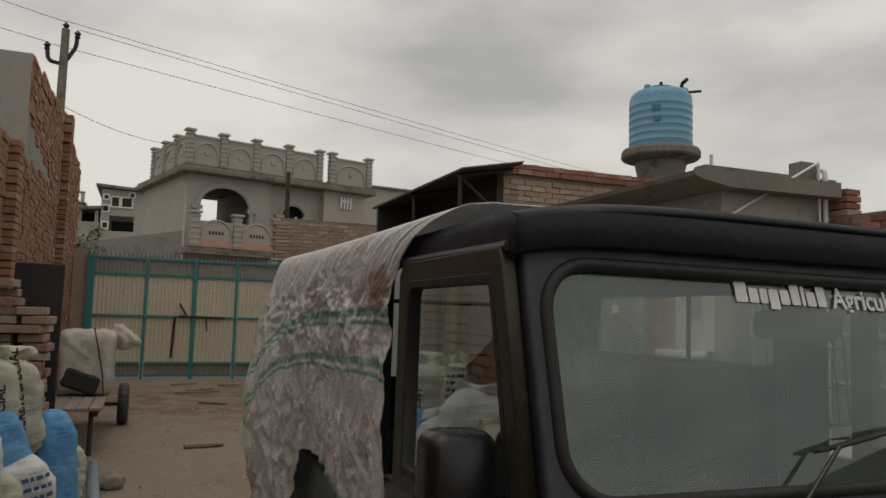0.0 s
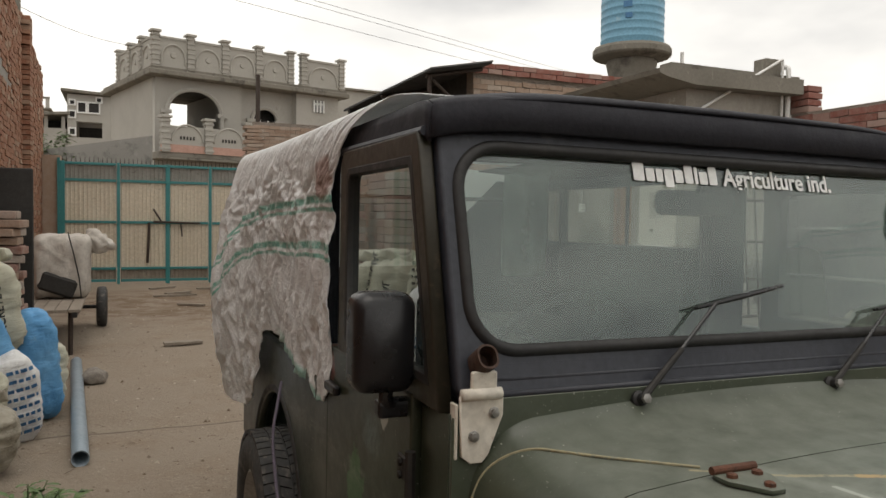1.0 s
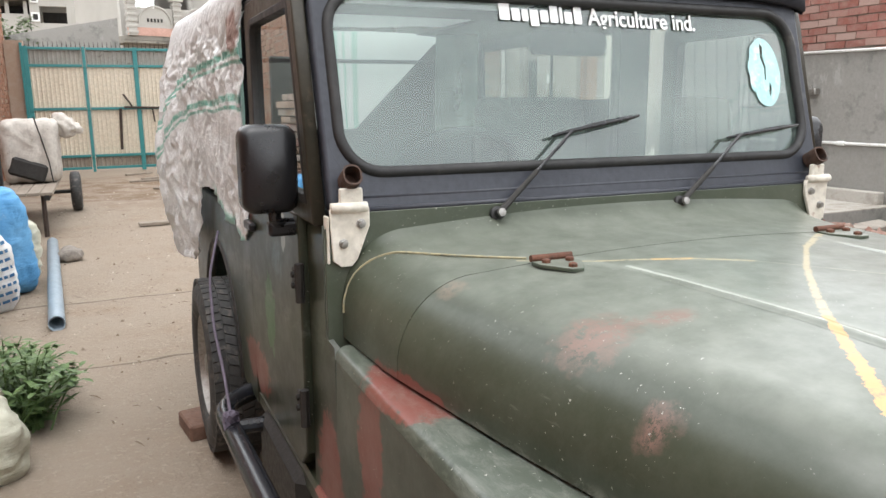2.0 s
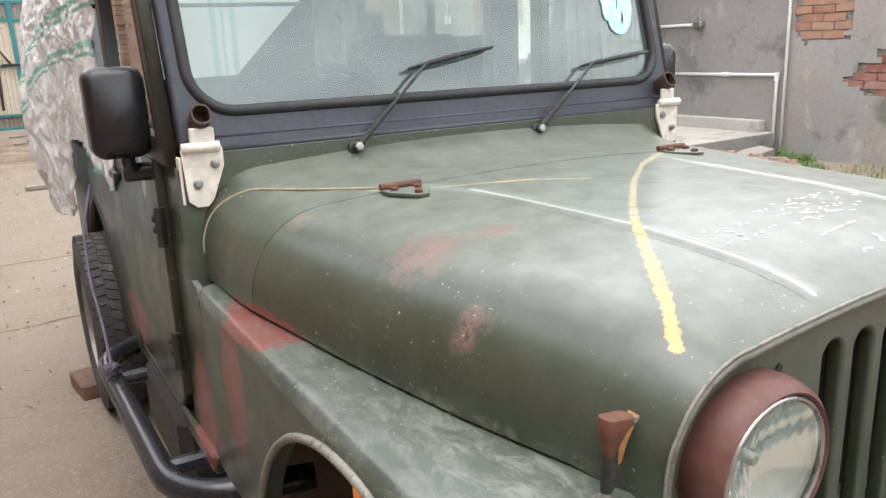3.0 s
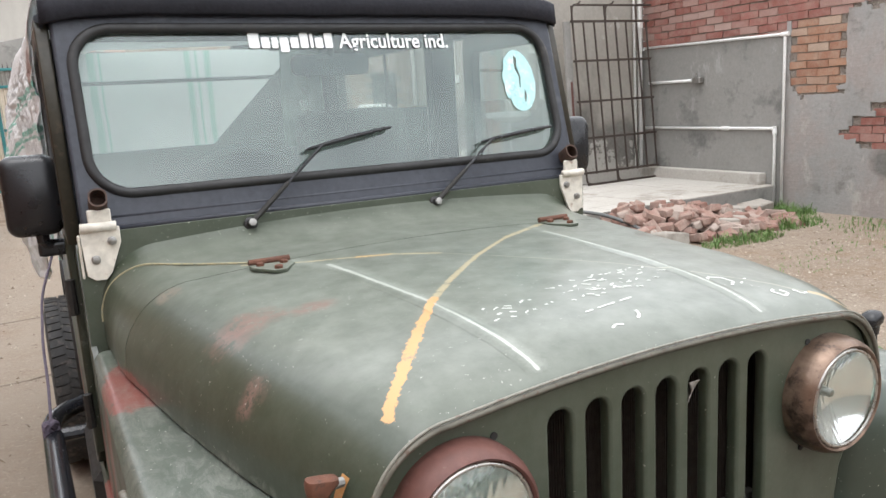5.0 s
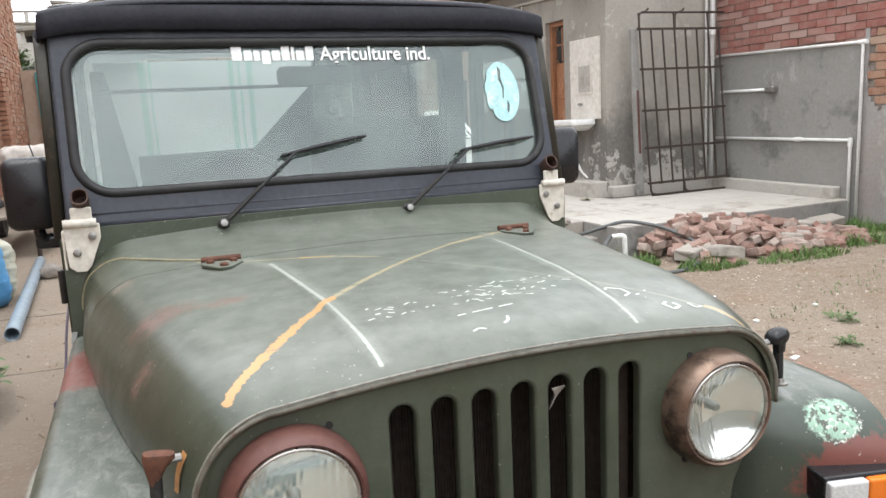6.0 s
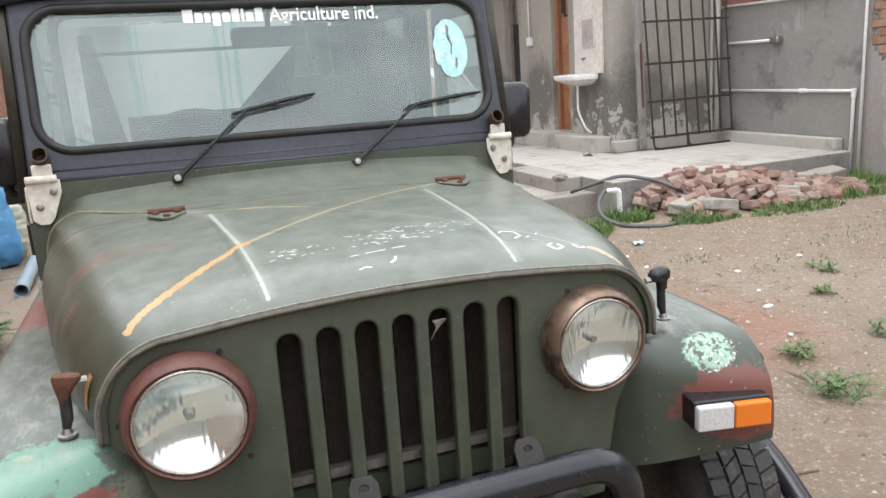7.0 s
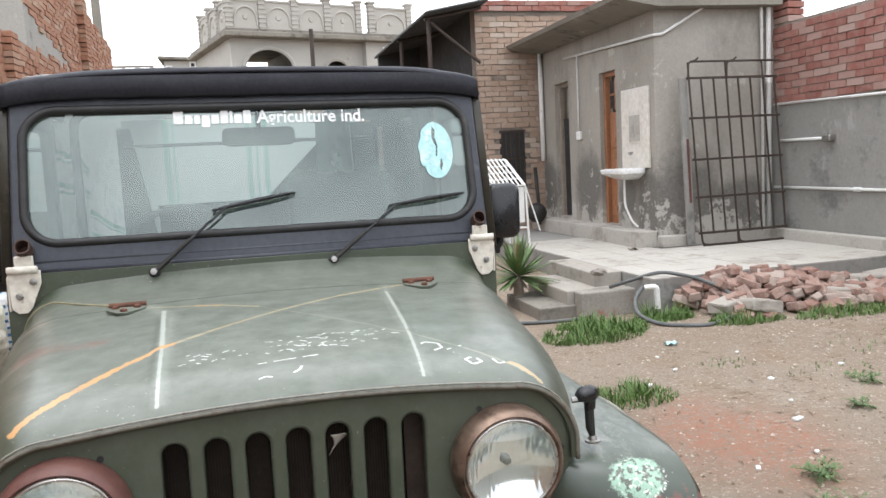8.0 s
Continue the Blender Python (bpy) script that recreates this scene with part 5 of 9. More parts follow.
def balcony_house():
    """A raised block with a sloping roof slab, beside a low block with an open roof terrace."""
    o = thing("far_house", (0, 46, 0), 0, "far grey house with white window frames and a dark open balcony", "house", "houses beyond the yard")
    bm = bmesh.new()
    for lo, hi in (((-3.95, 0), (-0.6, 5.85)), ((-3.95, 6.72), (-0.6, 8.2)), ((-3.95, 5.85), (-3.50, 6.72)), ((-2.2, 5.85), (-0.6, 6.72))):
        box(bm, ((lo[0] + hi[0]) / 2, 0.2, (lo[1] + hi[1]) / 2), (hi[0] - lo[0], 0.4, hi[1] - lo[1]))
    box(bm, (-2.28, 5.2, 4.1), (3.34, 0.3, 8.2))
    box(bm, (-3.80, 2.7, 4.1), (0.3, 4.9, 8.2))
    part("wall", bm, M_HOUSE, o)
    bm = bmesh.new()
    box(bm, (-2.3, 2.5, 8.27), (3.9, 5.8, 0.15), pose(0, 0, 0, 0, 3, 0).to_3x3(), bevel=0.02)
    part("roof", bm, M_CONCRETE, o)
    # near-black sheet, the open balcony's shade put into its colour
    bm = bmesh.new()
    box(bm, (-2.85, 3.4, 6.28), (1.3, 0.2, 0.95))
    part("balcony_back", bm, M_DARK, o, "balcony back coloured near-black for its shade")
    for x, z, w, h in ((-3.70, 7.75, 0.2, 0.2), (-3.70, 7.1, 0.24, 0.3), (-3.70, 6.15, 0.24, 0.3), (-3.22, 7.5, 0.36, 0.5), (-2.62, 7.5, 0.5, 0.5), (-2.36, 7.95, 0.2, 0.2)):
        bm = bmesh.new()
        for s in (-1, 1):
            box(bm, (x + s * (w / 2 + 0.04), -0.03, z), (0.08, 0.12, h + 0.16))
            box(bm, (x, -0.03, z + s * (h / 2 + 0.04)), (w, 0.12, 0.08))
        win = part("window", bm, M_WHITEPAINT, o, "white window frame")
        bm = bmesh.new()
        box(bm, (x, -0.01, z), (w, 0.06, h))
        part("window_pane", bm, M_DARK, win)
    bm = bmesh.new()
    box(bm, (-5.0, 2.6, 3.15), (2.0, 5.0, 6.3))
    part("low_block", bm, M_HOUSE, o)
    for x in (-5.85, -5.0, -4.15):
        bm = bmesh.new()
        box(bm, (x, 0.25, 6.62), (0.18, 0.25, 0.66))
        part("terrace_post", bm, M_HOUSE, o)
    # dark box stands for the shade under the terrace roof
    bm = bmesh.new()
    box(bm, (-5.0, 2.5, 6.62), (1.9, 0.2, 0.64))
    part("terrace_back", bm, M_DARK, o)
    bm = bmesh.new()
    box(bm, (-4.95, 2.3, 7.03), (2.3, 5.2, 0.16), pose(0, 0, 0, 0, -5, 0).to_3x3(), bevel=0.02)
    part("terrace_roof", bm, M_CONCRETE, o)
    bm = bmesh.new()
    prism = [(-3.6, 3.30), (-0.4, 3.92)]
    vs = [bm.verts.new((x, y, z)) for y in (-22.0, -21.77) for x, z in ((prism[0][0], 0.0), (prism[1][0], 0.0), (prism[1][0], prism[1][1]), (prism[0][0], prism[0][1]))]
    for f in ((0, 1, 2, 3), (7, 6, 5, 4), (0, 4, 5, 1), (1, 5, 6, 2), (2, 6, 7, 3), (3, 7, 4, 0)):
        bm.faces.new([vs[k] for k in f])
    bm.transform(Matrix.Translation((0, 46, 0)))
    tagged(finish("boundary_wall", bm, M_PLASTERDARK), "stained grey boundary wall beyond the gate", "wall", kind="structure")


balcony_house()
far_house((14.5, 46, 0), 9.0, 8, 9.6, "far pale house with flat concrete roof", False, 8)
far_house((-8.5, 60, 0), 5.0, 6, 9.0, "far house behind the pole", True)


def build_gate():
    g = thing("gate_1", (0, 17.55, 0), 0, "double steel gate, teal frame with cream ribbed sheets", "gate", kind="structure")
    xs = [-2.40, -1.32, -0.32, 0.58, 1.50]
    zs = [0.10, 0.36, 1.36, 2.25, 2.60]
    for i, x in enumerate(xs):
        bm = bmesh.new()
        box(bm, (x, 0, 1.33), (0.09 if i in (0, 2, 4) else 0.06, 0.06, 2.62), bevel=0.006)
        part("upright", bm, M_TEAL, g)
    bm = bmesh.new()
    box(bm, (-2.47, 0.02, 1.35), (0.05, 0.14, 2.7))
    part("hinge_post", bm, M_TEAL, g)
    for z in zs:
        for a, b in zip(xs, xs[1:]):
            bm = bmesh.new()
            box(bm, ((a + b) / 2, 0, z), (b - a - 0.09, 0.05, 0.055), bevel=0.005)
            part("rail", bm, M_TEAL, g)
    for (z0, z1), y in (((0.39, 1.33), 0.02), ((1.39, 2.22), 0.02), ((2.28, 2.57), 0.025), ((0.12, 0.33), 0.025)):
        for a, b in zip(xs, xs[1:]):
            bm = bmesh.new()

            def rib(u, v):
                k = (u * (b - a) / 0.09) % 1.0
                return Vector((lerp(a + 0.04, b - 0.04, u), y - (0.012 if 0.3 < k < 0.55 else 0.0), lerp(z0, z1, v)))

            sheet(bm, rib, 72, 1)
            thicken(part("ribbed_sheet", bm, M_SHEETCREAM if z0 > 0.3 and z0 < 2.2 else (M_GATEGREY if z0 > 2 else M_OLDWOOD), g), 0.003)
    bm = bmesh.new()
    tube(bm, [(-0.62, -0.05, 1.38), (0.36, -0.05, 1.36)], 0.022, 8)
    tube(bm, [(-0.70, -0.06, 1.36), (-0.74, -0.06, 0.48)], 0.028, 8)
    tube(bm, [(-0.46, -0.06, 1.40), (-0.62, -0.06, 1.66)], 0.02, 8)
    tube(bm, [(-0.05, -0.06, 1.33), (-0.02, -0.06, 1.06)], 0.016, 8)
    part("bolt", bm, M_IRON, g, "rusty sliding bolts")
    for k in range(46):
        bm = bmesh.new()
        tube(bm, [(-2.4 + k * 0.086, 0, 2.62), (-2.4 + k * 0.086, 0.0, 2.74)], [0.012, 0.003], 5)
        part("spike", bm, M_IRON, g)


build_gate()


# ---- pole, wires, water tank ----
def build_pole():
    p = thing("utility_pole", (-3.95, 24.0, 0), 0, "grey concrete utility pole with dark insulator bracket", "utility pole")
    bm = bmesh.new()
    tube(bm, [(0, 0, 0), (0, 0, 9.6)], [0.17, 0.11], 12)
    part("pole", bm, M_CONCRETE, p)
    bm = bmesh.new()
    tube(bm, bend([(-0.45, 0, 9.0), (-0.4, 0, 8.6), (0.0, 0, 8.55), (0.3, 0, 9.1), (0.32, 0, 9.5)], 0.15), 0.06, 8)
    part("bracket", bm, M_IRON, p)
    for x, z in ((-0.45, 9.0), (0.32, 9.45), (0.0, 9.65)):
        bm = bmesh.new()
        lathe(bm, [(0.03, -0.1), (0.09, -0.05), (0.05, 0.0), (0.1, 0.06), (0.06, 0.12), (0.0, 0.18)], 10, Matrix.Translation((x, 0, z)))
        part("insulator", bm, M_PLASTIC, p)


build_pole()


def wire(a, b, sag, r=0.009):
    bm = bmesh.new()
    a, b = Vector(a), Vector(b)
    tube(bm, [a.lerp(b, i / 30) - Vector((0, 0, sag * 4 * (i / 30) * (1 - i / 30))) for i in range(31)], r, 5)
    tagged(finish("power_line", bm, M_WIRE), "thin grey overhead power line", "cable", "overhead lines")


wire((-3.95, 24, 9.85), (34, 38.2, 9.1), 0.15)
wire((-3.6, 24, 9.64), (34, 38.2, 8.8), 0.15)
wire((-4.4, 24, 9.12), (34, 38.1, 8.4), 0.12)
wire((-14, 16, 10.0), (-3.95, 24, 9.82), 0.2)
wire((-14, 16, 9.2), (-4.4, 24, 9.15), 0.2)
wire((-3.95, 24, 7.35), (-0.3, 31, 8.0), 0.25)


def build_tank():
    t = thing("water_tank", (7.12, 11.0, 3.4), 0, "pale blue ribbed plastic water tank on a concrete pedestal", "water tank")
    bm = bmesh.new()
    lathe(bm, [(0.42, 0.0), (0.40, 0.7), (0.45, 0.92), (0.42, 1.0)], 24, cap=True)
    part("pedestal", bm, M_CONCRETE, t, "stained concrete drum")
    bm = bmesh.new()
    lathe(bm, [(0.46, 0.98), (0.66, 1.03), (0.69, 1.06), (0.69, 1.15), (0.66, 1.2), (0.3, 1.2)], 36, cap=True)
    part("slab", bm, M_CONCRETE, t)
    prof = [(0.545, 1.2), (0.55, 1.22)]
    for k in range(6):
        z = 1.30 + k * 0.13
        prof += [(0.550, z), (0.557, z + 0.012), (0.557, z + 0.03), (0.550, z + 0.042)]
    prof += [(0.548, 2.10), (0.53, 2.18), (0.47, 2.25), (0.33, 2.285), (0.25, 2.29), (0.25, 2.34), (0.22, 2.355), (0.0, 2.355)]
    bm = bmesh.new()
    lathe(bm, prof, 40)
    part("tank_body", bm, M_TANK, t, smooth=True, angle=50)
    for a in (-40, 60, 200):
        bm = bmesh.new()
        box(bm, (0.42 * math.cos(radians(a)), 0.42 * math.sin(radians(a)), 2.26), (0.11, 0.11, 0.14), bevel=0.03)
        part("lifting_lug", bm, M_TANK, t)
    bm = bmesh.new()
    tube(bm, bend([(0.34, -0.16, 2.2), (0.34, -0.16, 2.44), (0.34, -0.31, 2.48)], 0.05), 0.035, 8)
    tube(bm, [(0.36, -0.1, 2.29), (0.66, -0.3, 2.31)], 0.025, 8)
    tube(bm, [(-0.16, -0.22, 2.2), (-0.16, -0.22, 2.38)], 0.03, 8)
    part("outlet", bm, M_PLASTIC, t)
    bm = bmesh.new()
    box(bm, (-0.40, -0.395, 1.85), (0.15, 0.01, 0.1), pose(0, 0, 0, 0, 0, -46).to_3x3())
    part("printed_mark", bm, M_BLUEINK, t)
    bm = bmesh.new()
    box(bm, (-0.385, -0.41, 1.66), (0.12, 0.01, 0.09), pose(0, 0, 0, 0, 0, -46).to_3x3())
    part("printed_mark", bm, M_BLUEINK, t)
    bm = bmesh.new()
    tube(bm, [(0.62, -0.6, 0), (0.62, -0.6, 1.08)], 0.03, 8)
    part("down_pipe", bm, M_PVC, t)


build_tank()
wall_box("tank_room", (5.8, 10.46, 3.0), (8.6, 12.2, 3.4), M_CONCRETE, "concrete roof under the tank", "roof")

# ---- the jeep: its nose at y = 0, facing -y; x across, z up from the ground ----
jeep = thing("jeep", (-0.02, 0, 0), 0, "olive green open-topped jeep with patched paint and black canvas roof", "jeep")
jeep.matrix_world = pose(-0.02, 0, 0, 0, 0.45, 0)


def hood_half(y):
    return table(((-0.05, 0.500), (0.0, 0.503), (0.06, 0.526), (0.12, 0.545), (0.27, 0.585), (0.48, 0.628), (0.85, 0.690), (1.12, 0.700)), y)


def hood_top(y):
    return table(((-0.012, 1.016), (0.0, 1.022), (0.04, 1.037), (0.10, 1.049), (0.20, 1.059), (0.32, 1.066), (0.80, 1.073), (0.95, 1.078), (1.02, 1.086), (1.07, 1.101), (1.12, 1.131)), y)


def hood_low(y):
    return table(((0.0, 0.842), (0.03, 0.846), (0.10, 0.858), (0.3, 0.861), (0.85, 0.872), (1.3, 0.872)), y)


def hood_section(y, k):
    """The point of the hood's cross-section at k from -1 (jeep's right hem) to 1 (left hem)."""
    s, a = (1 if k >= 0 else -1), abs(k)
    w, zt, zl = hood_half(y), hood_top(y), hood_low(y)
    r = table(((0.0, 0.125), (0.5, 0.17), (1.1, 0.15)), y)
    crown = 0.022
    zc = zt - crown
    if a > 0.8:
        t = (1 - a) / 0.2
        return Vector((s * w, y, lerp(zl, zc - r, t)))
    if a > 0.45:
        t = (0.8 - a) / 0.35 * math.pi / 2
        return Vector((s * (w - r + r * math.cos(t)), y, zc - r + r * math.sin(t)))
    x = (w - r) * a / 0.45
    return Vector((s * x, y, zt - crown * (x / (w - r)) ** 2))


def hood_at(x, y, lift=0.0):
    """A point on the hood over x, y, lifted a little off the paint."""
    w = hood_half(y)
    x = max(-w + 0.001, min(w - 0.001, x))
    lo, hi = 0.0, 0.8
    for _ in range(24):
        mid = (lo + hi) / 2
        if abs(hood_section(y, mid).x) < abs(x):
            lo = mid
        else:
            hi = mid
    p = hood_section(y, math.copysign(lo, x))
    n = (hood_section(y, math.copysign(lo + 0.01, x)) - hood_section(y, math.copysign(max(lo - 0.01, 0), x)))
    nv = Vector((-n.z, 0, n.x)) if x >= 0 else Vector((n.z, 0, -n.x))
    if nv.z < 0:
        nv = -nv
    nv.normalize()
    return p + nv * lift, nv


KS = [-1, -0.93, -0.86] + [-0.8 + 0.35 * i / 12 for i in range(13)] + [-0.45 + 0.9 * i / 24 for i in range(1, 24)] + [0.45 + 0.35 * i / 12 for i in range(13)] + [0.86, 0.93, 1]


def build_hood():
    bm = bmesh.new()
    ys = [-0.012, -0.004, 0.004, 0.02, 0.04, 0.07, 0.1, 0.15, 0.2, 0.26, 0.32, 0.4, 0.5, 0.6, 0.7, 0.78, 0.8195]
    ring_loft(bm, [[hood_section(y, k) for k in KS] for y in ys], False, False)
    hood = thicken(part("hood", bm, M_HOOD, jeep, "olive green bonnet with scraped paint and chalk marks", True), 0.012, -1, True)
    bm = bmesh.new()
    ys = [0.822, 0.88, 0.95, 0.99, 1.02, 1.045, 1.07, 1.09, 1.105, 1.118]
    ring_loft(bm, [[hood_section(y, k) for k in KS] for y in ys], False, False)
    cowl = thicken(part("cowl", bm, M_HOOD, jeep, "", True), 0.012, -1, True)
    me = plate_mesh("flange", [[(-0.732, 0.80), (0.732, 0.80), (0.732, 1.10), (0.716, 1.137), (-0.716, 1.137), (-0.732, 1.10)]], 0.004, 0.001, axes((0, 1.108, 0), (1, 0, 0), (0, 0, 1), (0, -1, 0)))
    from_mesh("cowl_flange", me, M_PAINT, cowl)
    # rolled front lip
    bm = bmesh.new()
    tube(bm, [hood_section(-0.012, k) - Vector((0, 0, 0.002)) for k in KS], 0.0042, 10)
    part("hood_lip", bm, M_RUSTLIP, hood, "rusty rolled edge with rubbed paint", True)
    bm = bmesh.new()
    tube(bm, [hood_section(-0.008, k) + Vector((math.copysign(0.003, k) if abs(k) > 0.7 else 0, -0.004, 0.0035 if abs(k) < 0.7 else 0)) for k in KS], 0.0020, 6)
    part("lip_edge", bm, M_LIP, hood, "paint rubbed pale along the crest", True)
    return hood


hood = build_hood()


def stroke(name, pts, width, mat, parent, lift=0.0007, jag=0.35, gaps=0.0, seed=1, label=""):
    """A brush mark that lies on the hood along points of x, y, with ragged edges."""
    rnd = random.Random(seed)
    pts = [Vector((*p, 0)) for p in pts]
    total = sum((b - a).length for a, b in zip(pts, pts[1:]))
    n = max(4, int(total / 0.004))
    line = []
    for i in range(n + 1):
        d = total * i / n
        for a, b in zip(pts, pts[1:]):
            L = (b - a).length
            if d <= L + 1e-9:
                break
            d -= L
        line.append((a.lerp(b, min(1, d / L)), (b - a).normalized()))
    bm = bmesh.new()
    prev = None
    for i, (p, d) in enumerate(line):
        w = width if isinstance(width, (int, float)) else table(width, i / n)
        side = Vector((-d.y, d.x, 0))
        e = [0.5 + jag * (0.55 * noise.noise(Vector((i * 0.35, seed, q))) + rnd.uniform(-0.16, 0.16)) for q in (0, 7)]
        row = [bm.verts.new(hood_at((p + side * w * q).x, (p + side * w * q).y, lift)[0]) for q in (-e[0], 0, e[1])]
        if prev and noise.noise(Vector((p.x * 30, p.y * 30, seed))) + 0.5 > gaps * 0.8:
            for a, b in ((0, 1), (1, 2)):
                bm.faces.new((prev[a], prev[a + 1], row[a + 1], row[a]))
        prev = row
    loose = [v for v in bm.verts if not v.link_faces]
    bmesh.ops.delete(bm, geom=loose, context="VERTS")
    return part(name, bm, mat, parent, label)


def hood_marks():
    bm = bmesh.new()
    sheet(bm, lambda u, v: hood_section(0.035 + 0.012 * (v - 0.5) + 0.012 * u, lerp(-0.70, -0.84, u)) + Vector((-0.002, 0, 0.0006)), 14, 2)
    part("paint_dab", bm, M_YELLOW, hood, "small yellow paint dab")
    for s in (-1, 1):  # pressed ribs with the paint rubbed off their crests
        x0, x1 = (0.276, 0.224) if s < 0 else (0.287, 0.224)
        bm = bmesh.new()
        rows = []
        for i in range(48):
            t = i / 47
            x, y = s * lerp(x0, x1, t), lerp(0.72, 0.012, t)
            hgt = 0.0034 * min(1, 5 * t, 5 * (1 - t))
            rows.append([hood_at(x + q * 0.019, y, 0.0003 + hgt * (0.5 + 0.5 * math.cos(math.pi * q)))[0] for q in [j / 6 - 1 for j in range(13)]])
        ring_loft(bm, rows, False, False)
        part("pressed_rib", bm, M_HOOD, hood, "", True)
    # chalk scribbles, too worn to read
    rnd = random.Random(12)
    for row, (x0, x1, y) in enumerate(((-0.20, 0.10, 0.175), (-0.19, 0.19, 0.205), (-0.06, 0.21, 0.235), (0.02, 0.20, 0.265))):
        x = x0
        while x < x1:
            if rnd.random() < 0.75:
                a = rnd.uniform(-0.8, 0.8)
                L = rnd.uniform(0.004, 0.018)
                yy = y + rnd.uniform(-0.012, 0.014)
                stroke("chalk_mark", [(x, yy), (x + L * math.cos(a), yy + L * math.sin(a))], 0.0036, M_CHALK, hood, gaps=0.1, seed=rnd.randint(1, 999), jag=0.8)
            x += rnd.uniform(0.007, 0.018)
    stroke("chalk_mark", [(-0.06, 0.118), (0.05, 0.135)], 0.004, M_CHALK, hood, gaps=0.35, seed=31)
    stroke("chalk_mark", [(0.0, 0.065), (0.012, 0.075), (0.016, 0.088)], 0.005, M_CHALK, hood, seed=32)
    stroke("chalk_mark", [(-0.06, 0.055), (-0.048, 0.062), (-0.036, 0.057)], 0.004, M_CHALK, hood, seed=33)
    stroke("chalk_mark", [(0.245, 0.150), (0.262, 0.166), (0.285, 0.155), (0.288, 0.13), (0.268, 0.115)], 0.005, M_CHALK, hood, seed=34)
    stroke("chalk_mark", [(0.29, 0.115), (0.33, 0.14)], 0.004, M_CHALK, hood, gaps=0.2, seed=35)
    stroke("chalk_mark", [(0.316, 0.07), (0.336, 0.082), (0.346, 0.06), (0.326, 0.05), (0.316, 0.07)], 0.005, M_CHALK, hood, gaps=0.15, seed=36)
    stroke("chalk_mark", [(0.37, 0.07), (0.375, 0.052), (0.39, 0.056)], 0.004, M_CHALK, hood, seed=37)
    bm = bmesh.new()  # the thin yellow line that follows the cowl
    rows = [hood_section(y, k) + Vector((-0.002 if k < -0.7 else 0, 0, 0.0018)) for y, k in ((1.092, -0.84), (1.092, -0.78), (1.088, -0.70), (1.072, -0.62), (1.045, -0.54), (0.99, -0.47), (0.92, -0.40), (0.85, -0.34))]
    tube(bm, bend(rows, 0.05), 0.0026, 6)
    part("paint_line", bm, M_FADEDYEL, jeep, "thin yellow painted line")


hood_marks()


def hood_hinge(x, y):
    p, _ = hood_at(x, y)
    bm = bmesh.new()
    m = axes((x, y, p.z + 0.003), (1, 0, 0), (0, 1, 0), (0, 0, 1))
    me = plate_mesh("hinge", [[(-0.045, 0.03), (0.045, 0.03), (0.045, 0.0), (0.012, -0.055), (-0.012, -0.055), (-0.045, 0.0)]], 0.0025, 0.001, m)
    h = from_mesh("hood_hinge", me, M_PAINT, hood, "olive hinge plate with rusty pin")
    tube(bm, [(x - 0.045, y + 0.036, p.z + 0.011), (x + 0.045, y + 0.036, p.z + 0.011)], 0.0068, 10)
    part("hinge_pin", bm, M_RUST, h)
    for dx, dy in ((-0.026, 0.012), (0.026, 0.012), (0.0, -0.038)):
        bm = bmesh.new()
        lathe(bm, [(0.009, 0.0), (0.009, 0.007), (0.005, 0.009), (0, 0.009)], 6, Matrix.Translation((x + dx, y + dy, p.z + 0.005)))
        part("bolt", bm, M_RUST, h)


hood_hinge(-0.372, 0.772)
hood_hinge(0.402, 0.785)


